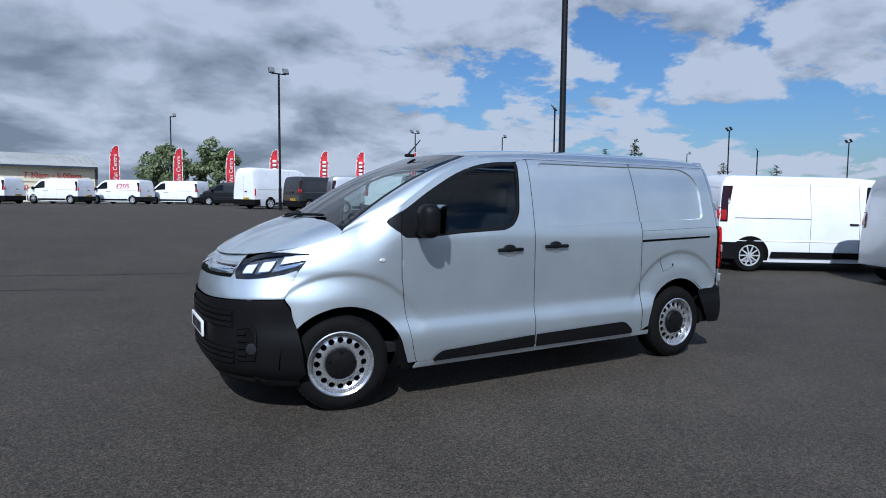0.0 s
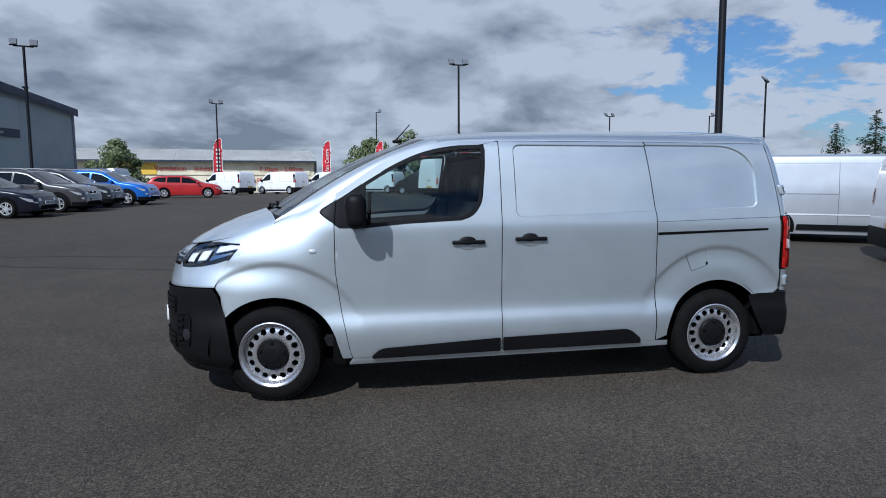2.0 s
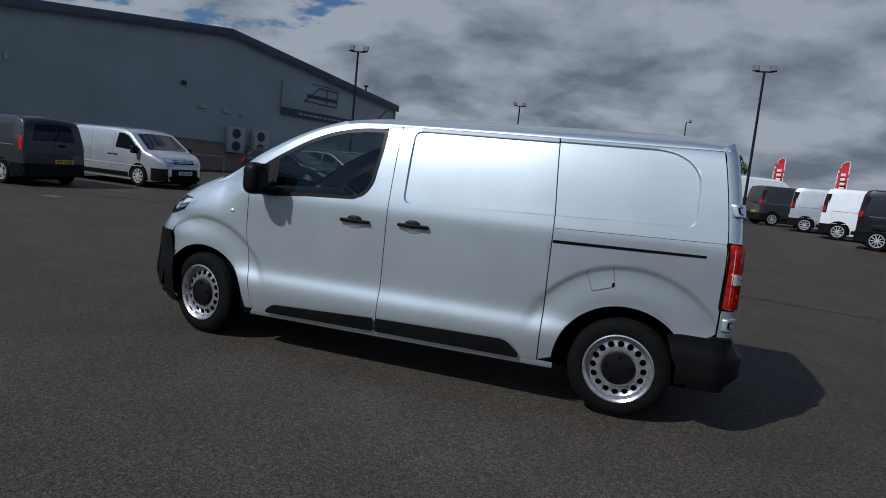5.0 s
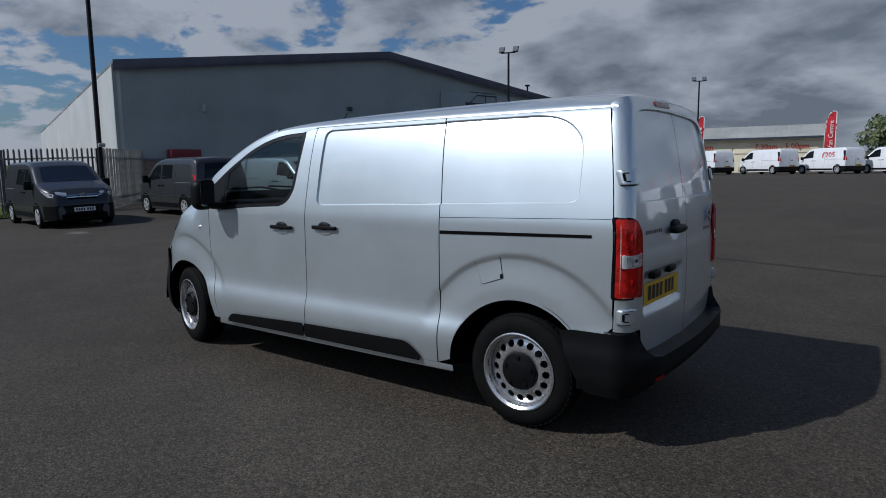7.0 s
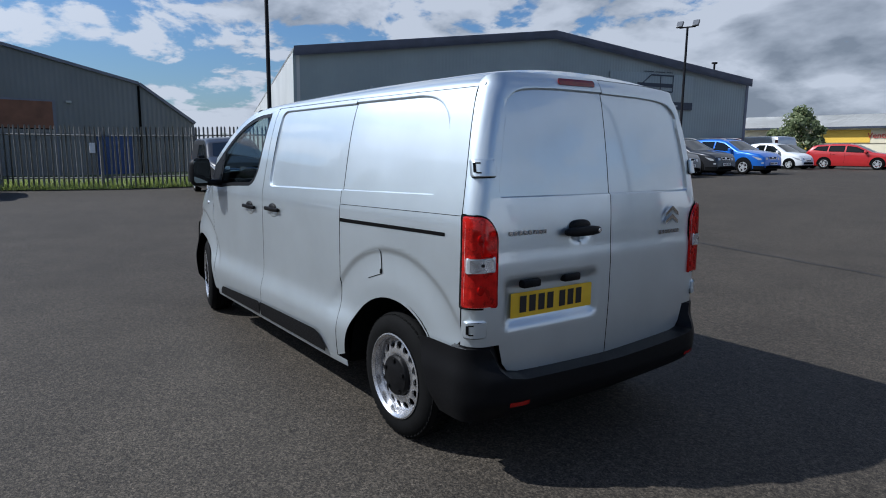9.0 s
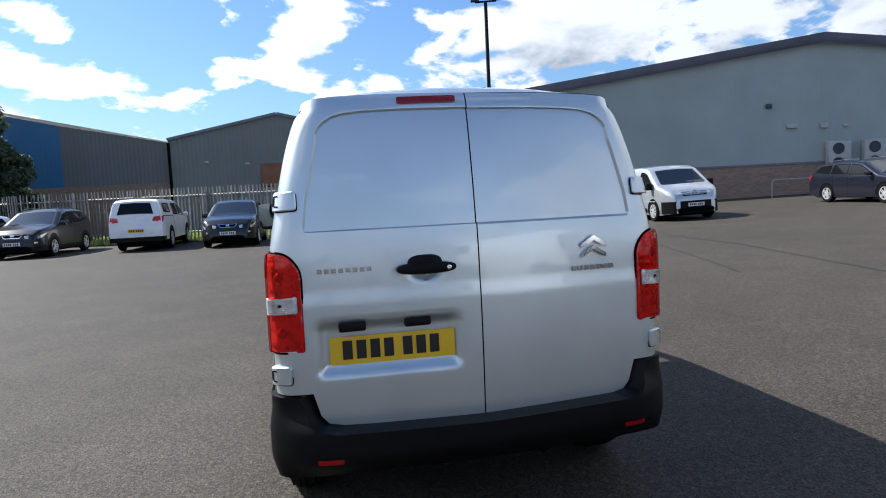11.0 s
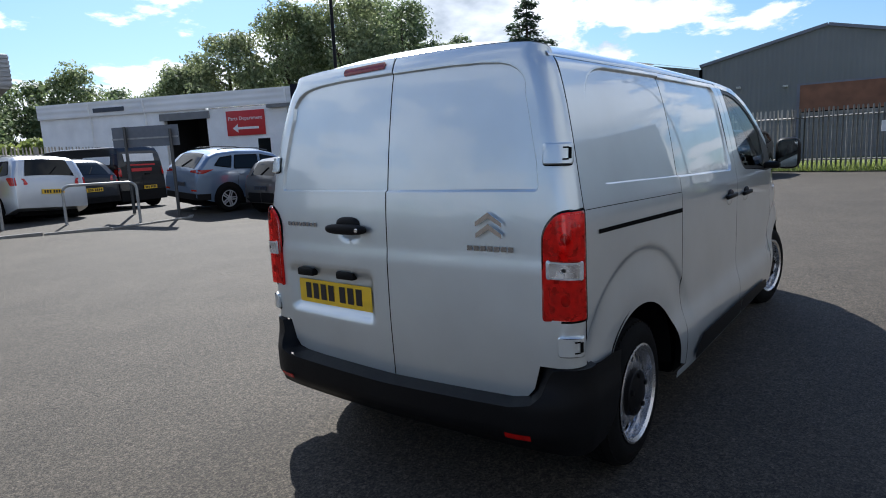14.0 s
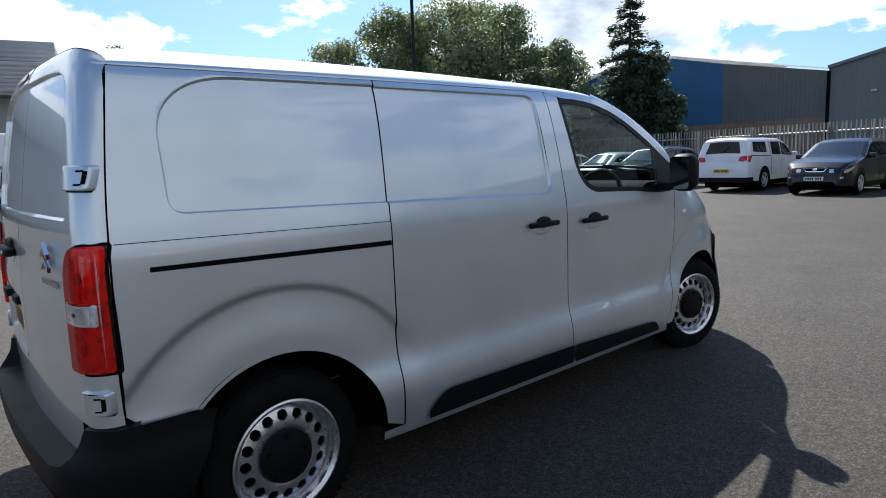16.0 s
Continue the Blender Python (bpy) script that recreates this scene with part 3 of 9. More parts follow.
# ---- the ground's height ----
def terrain(x, y):
    t = y - 1.8
    r = 0.031 * 0.5 * (t + math.sqrt(t * t + 1))
    if r > 0.5:
        r = 0.5 + 0.5 * (1 - math.exp(-(r - 0.5) / 0.5))
    rise = 0.5 * smoothstep((-y - 11) / 7) - 0.40 * smoothstep((-y - 14.0) / 4.0) * smoothstep((0.2 - x) / 1.5)
    return r + rise * smoothstep((x + 14) / 8)


def stand(x, y, heading=0.0, lift=0.0, level=False):
    """A pose on the ground whose +X points to the compass heading (0 is +y, 90 is +x), tilted with the ground."""
    a = radians(90 - heading)
    f = Vector((math.cos(a), math.sin(a), 0))
    s = Vector((-math.sin(a), math.cos(a), 0))
    z = terrain(x, y) + lift
    if not level:
        for v in (f, s):
            v.z = (terrain(x + v.x * 1.2, y + v.y * 1.2) - terrain(x - v.x * 1.2, y - v.y * 1.2)) / 2.4
        f.normalize()
        s = (s - f * s.dot(f)).normalized()
    u = f.cross(s)
    m = Matrix((f, s, u)).transposed().to_4x4()
    m.translation = (x, y, z)
    return m

# ---- ground ----
def build_ground():
    bm = bmesh.new()
    ks = [k / 60 for k in range(-60, 61)]
    xs = [5 * math.sinh(5.6 * k) / math.sinh(5.6) * 180 * (1 if k < 0 else 1) for k in ks]
    rows = [[bm.verts.new((x - 2, y, terrain(x - 2, y))) for y in xs] for x in xs]
    for a, b in zip(rows, rows[1:]):
        for i in range(len(a) - 1):
            bm.faces.new((a[i], b[i], b[i + 1], a[i + 1]))
    return tagged(part("ground", bm, M["asphalt"]), "dark grey worn asphalt of an open vehicle yard", "ground", kind="structure")


build_ground()

# ---- the silver panel van (its front points to -X) ----
WB = 1.6375                    # half the wheelbase
CX = -1.20                     # where the nose's plan curve begins
W_TAB = [(0.20, 0.885), (0.28, 0.918), (0.40, 0.934), (0.48, 0.936), (0.53, 0.929), (0.60, 0.911), (0.66, 0.905), (0.85, 0.905), (1.05, 0.905),
         (1.17, 0.903), (1.24, 0.893), (1.35, 0.872), (1.48, 0.845), (1.60, 0.816), (1.70, 0.786), (1.76, 0.762), (1.80, 0.738)]
XF_TAB = [(0.20, -2.35), (0.32, -2.42), (0.55, -2.43), (0.75, -2.43), (0.85, -2.42), (0.95, -2.40), (1.05, -2.385), (1.40, -2.385)]
XR_TAB = [(0.30, 2.285), (0.50, 2.30), (0.85, 2.305), (1.15, 2.30), (1.30, 2.288), (1.45, 2.268), (1.60, 2.243), (1.75, 2.213), (1.82, 2.190), (1.90, 2.15)]


def blunt(z):
    """How square the nose is in plan."""
    return 2.5 + 0.5 * smoothstep((0.95 - z) / 0.2)


def hood_h(x):
    return 1.262 + 0.30 * (x + 1.88)


ZB = 0.93
CORNER = 0.085                 # radius of the upright rear corners


DEEP = 0.013                   # depth of the pressed fields
LIP = 0.009                    # width of their sloping edge


def recess_front():
    """Edge of the pressed field on the sliding door, from its lower end at the seam round to the upper one."""
    return rounded([(1.116, 1.2697), (0.6, 1.2563), (0.045, 1.242, 0.06), (0.045, 1.764, 0.06), (0.6, 1.764), (1.0735, 1.764)], 0.0, 6)


def recess_back():
    """The same on the rear side panel."""
    right, top = 1.985, 1.766
    bow = [(right - 0.32 + 0.32 * math.cos(t) ** (2 / 2.3), top - 0.24 + 0.24 * math.sin(t) ** (2 / 2.3)) for t in [math.pi / 2 * k / 14 for k in range(15)]]
    return rounded([(1.1227, 1.2699), (1.6, 1.2823), (right, 1.2914, 0.06)] + bow + [(1.35, top), (1.0812, top)], 0.0, 6)


def inset(points, d):
    """An open path, moved sideways: to its left for d above 0."""
    out = []
    n = len(points)
    for i, p in enumerate(points):
        t = Vector(points[min(i + 1, n - 1)]) - Vector(points[max(i - 1, 0)])
        nn = Vector((-t.y, t.x)).normalized()
        q = Vector(p) + nn * d
        out.append((q.x, q.y))
    return out


def crease(points, outer, inner, d):
    """A narrow chamfer along an open path: from the path down to d beside it."""
    return ruled([outer(*p) for p in points], [inner(*p) for p in inset(points, d)], 1)


def side_y(x, z, flare=True):
    """Half width of the body at x and height z."""
    w = curve_table(W_TAB, z)
    w -= 0.042 * smoothstep((x - 0.9) / 1.35)
    if x < CX:
        a = CX - curve_table(XF_TAB, min(z, 1.05))
        s = 1.0
        w = curve_table(W_TAB, min(z, 1.0))
        if z > ZB:
            k = min(0.999, (z - ZB) / max(0.05, hood_h(x) - ZB))
            s = (1 - k * k) ** (1 / 6)
        e = blunt(z)
        g = s**e - ((CX - x) / a) ** e
        # towards the screen pillar the flank takes over again
        y0 = w * max(g, 0.0) ** (1 / e)
        m = smoothstep((x + 1.52) / 0.32)
        w = y0 * (1 - m) + curve_table(W_TAB, z) * m
    if flare:
        for hx in (-WB, WB):
            r = math.hypot(x - hx, (z - 0.34) * 1.02)
            edge = 0.635 if hx < 0 else 0.682
            if z > 0.3 and r < 0.75:
                w -= 0.0105 * smoothstep((edge - r) / 0.030) * (1 - smoothstep((edge - 0.05 - r) / 0.17)) * smoothstep((z - 0.45) / 0.25)
    return w


def side(sgn, push=0.0):
    def fn(x, z):
        return Vector((x, sgn * (side_y(x, z) + push), z))
    return fn


def nose(push=0.0):
    """The front end, by the angle from the middle (degrees, + is the van's far side) and height."""
    def fn(phi, z):
        a, w = CX - curve_table(XF_TAB, z) + push, curve_table(W_TAB, min(z, 1.0)) + push
        s = 1.0
        c, t = abs(math.cos(radians(phi))), math.sin(radians(abs(phi)))
        e = blunt(z)
        x, y = CX - a * c ** (2 / e), w * t ** (2 / e)
        if z > ZB:
            k = min(0.999, (z - ZB) / max(0.05, hood_h(x) - ZB))
            s = (1 - k * k) ** (1 / 6)
        x = CX + (x - CX) * s
        return Vector((x, math.copysign(y * s, phi), z))
    return fn


def dome(push=0.0):
    """Bonnet: height over the plan."""
    def fn(x, y):
        a, w = CX + 2.385, 0.905
        g = ((max(0.0, CX - x) / a) ** 2.5 + (abs(y) / w) ** 2.5) ** (1 / 2.5)
        k = max(0.0, 1 - min(g, 0.999) ** 6) ** 0.5
        crease = 0.008 * smoothstep((0.50 + 0.1 * (x + 1.5) - abs(y)) / 0.05)
        return Vector((x, y, ZB + (hood_h(x) - ZB) * k + push + crease * k))
    return fn


def rear(push=0.0):
    """The rear end, by the distance from its middle along the skin and height; past the corner it runs on along the side."""
    r = CORNER

    def fn(s, z):
        xr = curve_table(XR_TAB, z) + push
        yr = side_y(2.12, z, False) + push
        flat = yr - r
        q = abs(s)
        if q <= flat:
            x, y = xr - 0.03 * (q / 0.75) ** 2, q
        else:
            t = min((q - flat) / r, math.pi / 2)
            x0 = xr - 0.03 * (flat / 0.75) ** 2
            x, y = x0 - r + r * math.cos(t), flat + r * math.sin(t)
            if q - flat > r * math.pi / 2:
                x -= q - flat - r * math.pi / 2
        return Vector((x, math.copysign(y, s), z))
    return fn


CANT = [(-1.66, 1.200), (-1.60, 1.225), (-1.50, 1.264), (-1.40, 1.308), (-1.30, 1.364), (-1.20, 1.427), (-1.08, 1.508), (-0.96, 1.588), (-0.84, 1.655), (-0.72, 1.708),
        (-0.60, 1.746), (-0.48, 1.771), (-0.35, 1.783), (-0.20, 1.788), (0.40, 1.790), (2.20, 1.786)]
FRAME_LOW = [(-1.322, 1.290, 0.02), (-1.262, 1.240, 0.03), (-1.190, 1.191, 0.03), (-1.034, 1.187)]     # the black window frame's lower edge before the glass
FRAME_TOP = [(-1.030, 1.487), (-1.144, 1.410), (-1.255, 1.343)]


def cant_z(x):
    return curve_table(CANT, x)


def roof_c(x):
    return curve_table([(-0.75, 1.805), (-0.55, 1.850), (-0.30, 1.877), (0.1, 1.898), (0.8, 1.914), (1.7, 1.917), (1.95, 1.911), (2.10, 1.892), (2.2, 1.86)], x)


def roof_point(u, q):
    """The roof, by the distance along the van and the share across it (-1 to 1)."""
    x = u + 0.14 * q * q * smoothstep((0.2 - u) / 0.8)
    ye, ze = side_y(x, cant_z(x)), cant_z(x)
    t = q * math.pi / 2
    y = math.copysign(ye * abs(math.sin(t)) ** 0.85, q)
    rib = 0.004 * (0.5 + 0.5 * math.cos(y * 2 * math.pi / 0.21)) * smoothstep((x - 0.2) / 0.1) * smoothstep((1.9 - x) / 0.1) * (abs(y) < 0.55)
    return Vector((x, y, ze + (roof_c(x) - ze) * math.cos(t) ** 1.15 - rib))


def screen_top(u):
    """The windscreen's upper edge lies along the roof's front edge."""
    y = 0.66 * min(1.0, abs(u))
    q = 2 / math.pi * math.asin((y / side_y(-0.53, cant_z(-0.53))) ** (1 / 0.85))
    p = roof_point(-0.625, q)
    return p.x, p.z - 0.004


def arch(cx, r, a0, a1, n=18, cz=0.335, squash=1.0):
    return [(cx + r * math.cos(radians(a0 + (a1 - a0) * k / n)), cz + squash * r * math.sin(radians(a0 + (a1 - a0) * k / n))) for k in range(n + 1)]


def build_wheel(name, parent, pos, side_sgn, steer=0.0, label="", rim="steel", radius=0.333, width=0.215, rim_r=0.222):
    """Tyre and pressed steel rim with a ring of holes and a dark centre cap; its outer face looks to -Y before turning."""
    w = thing(name, "", "")
    for k in ("label", "category"):
        if k in w:
            del w[k]
    w.parent = parent
    w.matrix_basis = pose(*pos) @ Matrix.Rotation(radians(steer), 4, "Z") @ Matrix.Rotation(math.pi if side_sgn > 0 else 0, 4, "Z")
    h = width / 2
    bm = bmesh.new()
    prof = [(rim_r - 0.015, h - 0.02), (rim_r, h - 0.004), (rim_r + 0.012, h), (rim_r + 0.045, h + 0.004), (radius - 0.04, h - 0.004), (radius - 0.016, h - 0.018), (radius - 0.004, h - 0.035)]
    for k, y in enumerate((0.062, 0.054, 0.053, 0.024, 0.023, 0.015, 0.014)):
        prof.append((radius - (0.008 if k in (1, 2, 4, 5) and k % 2 == 0 else 0.0), y))
    prof += [(r, -y) for r, y in prof[::-1]]
    prof = [(r, -y) for r, y in prof]
    bm_lathe(bm, prof, 64)
    # tread blocks in five rows
    for k in range(56):
        turn = Matrix.Rotation(2 * math.pi * k / 56, 4, "Y")
        for y0, y1, lean in ((-0.090, -0.060, 0.12), (0.060, 0.090, -0.12), (-0.050, -0.028, 0.3), (-0.010, 0.010, 0.0), (0.028, 0.050, -0.3)):
            cut = turn @ Matrix.Translation((0, (y0 + y1) / 2, radius - (0.022 if abs(y0 + y1) > 0.12 else 0.0075))) @ Matrix.Rotation(lean, 4, "Z")
            bm_box(bm, -0.0115, 0.0115, -(y1 - y0) / 2, (y1 - y0) / 2, 0, 0.0105 if abs(y0 + y1) < 0.12 else 0.012, 0, 1, cut)
    part("tyre", bm, M["rubber"], w, smooth=30)
    if rim == "steel":
        bm = bmesh.new()
        # outer lip down to the disc
        bm_lathe(bm, [(rim_r - 0.016, 0.06), (rim_r - 0.014, -h + 0.012), (rim_r + 0.004, -h - 0.004), (rim_r - 0.004, -h - 0.007), (rim_r - 0.018, -h + 0.004), (rim_r - 0.024, -h + 0.052),
                      (rim_r - 0.030, -h + 0.052), (0.190, -h + 0.044)], 64)
        r0, r1, n = 0.120, 0.190, 16
        y_of = lambda r: -h + 0.044 - 0.020 * math.sin(math.pi * min(1, max(0, (r1 - r) / (r1 - r0))) * 0.55)
        for k in range(n):
            mid = 2 * math.pi * k / n
            outer, inner = [], []
            half = math.pi / n
            loop = []
            for j in range(5):
                loop.append((r1, mid - half + 2 * half * j / 4))
            loop.append(((r0 + r1) / 2, mid + half))
            for j in range(5):
                loop.append((r0, mid + half - 2 * half * j / 4))
            loop.append(((r0 + r1) / 2, mid - half))
            rc = 0.160
            for r, t in loop:
                outer.append(bm.verts.new((r * math.cos(t), y_of(r), r * math.sin(t))))
                # the hole's edge in the same direction from its middle
                px, pz = r * math.cos(t) - rc * math.cos(mid), r * math.sin(t) - rc * math.sin(mid)
                dr, dt = px * math.cos(mid) + pz * math.sin(mid), -px * math.sin(mid) + pz * math.cos(mid)
                l = math.hypot(dr / 0.0205, dt / 0.0230)
                dr, dt = dr / l, dt / l
                qx, qz = rc * math.cos(mid) + dr * math.cos(mid) - dt * math.sin(mid), rc * math.sin(mid) + dr * math.sin(mid) + dt * math.cos(mid)
                inner.append((bm.verts.new((qx, y_of(math.hypot(qx, qz)), qz)), bm.verts.new((qx, y_of(math.hypot(qx, qz)) + 0.012, qz))))
            m = len(outer)
            for j in range(m):
                i2 = (j + 1) % m
                bm.faces.new((outer[j], outer[i2], inner[i2][0], inner[j][0]))
                bm.faces.new((inner[j][0], inner[i2][0], inner[i2][1], inner[j][1]))
        bm_lathe(bm, [(r0, y_of(r0)), (0.112, y_of(r0) + 0.002), (0.104, -h + 0.03), (0.098, -h + 0.032)], 64)
        bmesh.ops.remove_doubles(bm, verts=bm.verts[:], dist=0.0008)
        part("rim", bm, M["steel"], w, "silver pressed steel rim with a ring of oval holes")
        bm = bmesh.new()
        bm_lathe(bm, [(0.21, 0.02), (0.19, -h + 0.075), (0.001, -h + 0.075)], 32)
        part("brake_disc", bm, M["gap"], w)
        bm = bmesh.new()
        bm_lathe(bm, [(0.106, -h + 0.034), (0.105, -h + 0.008), (0.100, -h + 0.002), (0.070, -h - 0.002), (0.058, -h - 0.006), (0.03, -h - 0.008), (0.001, -h - 0.008)], 40)
        for k in range(5):
            t = 2 * math.pi * k / 5 + 0.3
            bm_lathe(bm, [(0.013, 0.004), (0.012, -0.010), (0.001, -0.011)], 8, centre=(0.083 * math.cos(t), -h, 0.083 * math.sin(t)))
        part("hub_cap", bm, M["plastic"], w, "black plastic centre cap")
    return w


def two_chevrons(width, height, depth, y=0.0):
    """A pair of stacked upward arrows, as one flat badge in the XZ plane."""
    bm = bmesh.new()
    for k in (0, 1):
        z = height * 0.42 * (1 - k)
        t = height * 0.21
        h = height * 0.32
        pts = [(-width / 2, z), (0, z + h), (width / 2, z), (width / 2, z + t * 0.8), (0, z + h + t), (-width / 2, z + t * 0.8)]
        b2 = prism(pts, -depth, 0)
        me = bpy.data.meshes.new("tmp")
        b2.to_mesh(me)
        b2.free()
        bm.from_mesh(me)
        bpy.data.meshes.remove(me)
    return bm


def build_hero():
    van = thing("panel_van", "silver metallic panel van with black bumpers, parked on asphalt", "van")
    S = M["silver"]
    F = 0.022
    for sg, tag in ((-1, "nearside"), (1, "offside")):
        sd = side(sg)
        # front wing
        wing = [(-1.229, 1.216), (-1.228, 0.90), (-1.191, 0.62), (-1.141, 0.36), (-1.121, 0.300), (-1.185, 0.300)]
        wing += arch(-WB, 0.425, 5, 142, 22, 0.335, 0.93)[1:]
        wing += [(-1.985, 0.735), (-2.02, 0.79), (-1.99, 0.90), (-1.93, 0.965), (-1.865, 1.045), (-1.845, 1.085), (-2.0, 1.092), (-2.06, 1.090), (-1.95, 1.112), (-1.80, 1.150)]
        wing += [(x, cant_z(x)) for x in (-1.655, -1.60, -1.55, -1.50, -1.45, -1.40, -1.35, -1.30, -1.25, -1.205)]
        wing += [(-1.207, 1.377), (-1.258, 1.346), (-1.305, 1.316), (-1.325, 1.291), (-1.305, 1.268), (-1.264, 1.237)]
        part("front_wing", patch(rounded(wing, 0.008, 2), sd, 0.015, 0.014, 0.004), S, van)
        # front door: skin below the window, and the frame behind it
        door = [(-1.223, 1.209), (-1.222, 0.90), (-1.185, 0.62), (-1.135, 0.36), (-1.115, 0.302), (-0.069, 0.322, 0.01), (-0.060, 1.782), (-0.110, 1.778), (-0.166, 1.761), (-0.158, 1.722), (-0.166, 1.602), (-0.197, 1.347, 0.05),
                (-0.262, 1.258, 0.05), (-0.348, 1.228), (-0.732, 1.210), (-1.034, 1.184), (-1.190, 1.186)]
        d = part("front_door", patch(rounded(door, 0.006, 3), sd, F, F, 0.004), S, van)
        handle(d, sg, -0.305, 1.073)
        cl = [(-0.995, 0.290), (-0.93, 0.348, 0.05), (-0.082, 0.385, 0.01), (-0.080, 0.300, 0.01)]
        part("sill_moulding", patch(rounded(cl, 0.02, 4), side(sg, 0.016), 0.05, 0.02, 0.014), M["plastic"], d, "black plastic side moulding")
        # sliding door
        edge = recess_front()
        sl = [(-0.054, 1.786), (-0.063, 0.324), (1.114, 0.318), (1.1195, 1.20)] + edge + [(1.068, 1.786)]
        d = part("sliding_door", patch(sl, sd, 0.03, 0.025, 0.004), S, van)
        part("pressed_field", patch(inset(edge, -LIP), side(sg, -DEEP), 0.06, 0.04), S, d)
        part("panel_crease", crease(edge, side(sg, 0.0004), side(sg, -DEEP), -LIP), S, d, smooth=0)
        handle(d, sg, 0.148, 1.088)
        cl = [(-0.062, 0.300, 0.01), (-0.064, 0.386, 0.01), (0.90, 0.405, 0.07), (0.99, 0.325, 0.02), (0.99, 0.305)]
        part("sill_moulding", patch(rounded(cl, 0.02, 4), side(sg, 0.016), 0.05, 0.02, 0.014), M["plastic"], d, "black plastic side moulding")
        # rear side panel
        edge = recess_back()
        q = [(1.122, 0.318), (1.126, 1.20)] + edge + [(1.078, 1.782)] + [(rear_flat(z)[1] - 0.006, z) for z in (1.778, 1.70, 1.60, 1.50, 1.40, 1.30, 1.20, 1.0, 0.80, 0.66)] + [(2.14, 0.622)]
        q += arch(WB, 0.430, 41, 178, 22, 0.335, 0.96)
        d = part("rear_side_panel", patch(q, sd, 0.014, 0.013, 0.004), S, van)
        part("pressed_field", patch(inset(edge, LIP), side(sg, -DEEP), 0.05, 0.04), S, d)
        part("panel_crease", crease(edge, side(sg, 0.0004), side(sg, -DEEP), LIP), S, d, smooth=0)
        # the sliding door's rail and the seam above it
        part("door_rail", patch(rounded([(1.128, 1.101), (2.068, 1.120), (2.068, 1.134), (1.128, 1.119)], 0.004), side(sg, 0.002), 0.06, 0.03, 0.003), M["gap"], van, "black sliding door rail")
        part("seam", patch([(1.128, 1.195), (2.165, 1.216), (2.165, 1.2188), (1.128, 1.1978)], side(sg, 0.0012), 0.06, 0.03), M["gap"], van)
        # sill below the doors
        part("sill", patch([(-1.14, 0.262), (1.22, 0.282), (1.22, 0.310), (1.10, 0.312), (-0.07, 0.312), (-1.12, 0.296)], side(sg, -0.004), 0.06, 0.03, 0.01), S, van)
        # dark shell behind the gaps
        lo = [(-1.25, 0.28), (1.20, 0.29), (1.20, 1.74), (-0.16, 1.74), (-0.21, 1.34), (-0.35, 1.20), (-1.25, 1.15)]
        part("inner_shell", patch(lo, side(sg, -0.032), 0.08, 0.08), M["gap"], van)
        lo = [(1.10, 0.78), (2.09, 0.78), (2.06, 1.74), (1.10, 1.74)]
        part("inner_shell", patch(lo, side(sg, -0.034), 0.08, 0.08), M["gap"], van)
        # side window and the mirror's black triangle
        win = [(-1.030, 1.189), (-0.732, 1.213), (-0.348, 1.231), (-0.268, 1.262, 0.05), (-0.203, 1.349, 0.05), (-0.172, 1.602), (-0.164, 1.722), (-0.176, 1.756, 0.02), (-0.331, 1.751), (-0.49, 1.730),
               (-0.648, 1.686), (-0.803, 1.619), (-0.937, 1.542), (-1.030, 1.485)]
        ring = rounded(win, 0.01, 3)
        g = part("side_window", outward(patch(ring, side(sg, -0.008), 0.05, 0.05), -0.6, 0, 1.2), M["glass"], van, "lightly tinted door glass")
        g.visible_shadow = False
        part("window_seal", seal_ring(ring, side(sg, -0.002), 0.024), M["frame_black"], g)
        part("quarter_panel", patch(rounded(FRAME_LOW + FRAME_TOP, 0.006, 4), side(sg, -0.001), 0.03, 0.03, 0.004), M["frame_black"], van, "black triangle in front of the window")
        part("quarter_seam", patch([(-1.228, 1.222), (-1.222, 1.219), (-1.207, 1.368), (-1.213, 1.364)], side(sg, 0.0015), 0.05, 0.03), M["gap"], van)
        if sg < 0:
            flap = [(1.368, 0.946), (1.528, 0.991), (1.549, 0.866), (1.416, 0.821)]
            part("fuel_flap_gap", patch(rounded([(1.3645, 0.9485), (1.5305, 0.9945), (1.5525, 0.8635), (1.4145, 0.8175)], 0.014, 4), side(sg, 0.002), 0.01, 0.01), M["gap"], van)
            f = part("fuel_flap", patch(rounded(flap, 0.012, 4), side(sg, 0.0045), 0.01, 0.01, 0.003), S, van, "silver fuel filler flap")
            part("flap_latch", patch([(1.535, 0.868), (1.552, 0.872), (1.550, 0.892), (1.533, 0.888)], side(sg, 0.006), 0.02, 0.02, 0.004), M["plastic"], f)
        # screen pillar and cant rail, joined to the roof
        xs = [-1.209 + 0.709 * k / 14 for k in range(15)]
        lower = [sd(x, win_top(x)) for x in xs]
        upper = [Vector((x, sg * side_y(x, cant_z(x)), cant_z(x))) for x in xs]
        part("screen_pillar", ruled(lower, upper, 2), S, van)
        xs = [-0.50 + 0.0425 * k for k in range(0, 11)]
        lower = [sd(x, win_top(x)) for x in xs]
        upper = [Vector((x, sg * side_y(x, cant_z(x)), cant_z(x))) for x in xs]
        part("cant_rail", ruled(lower, upper, 2), S, van)
        edge_side = [Vector((x, sg * side_y(x, cant_z(x)), cant_z(x))) for x in [-1.63 + 1.15 * k / 20 for k in range(21)]]
        edge_ws = [screen_point(1.0, k / 20, sg) + Vector((0, 0, 0.004)) for k in range(21)]
        part("screen_pillar", ruled(edge_side, edge_ws, 6, Vector((-0.35, sg * 0.6, 0.7)) * 0.16), S, van)
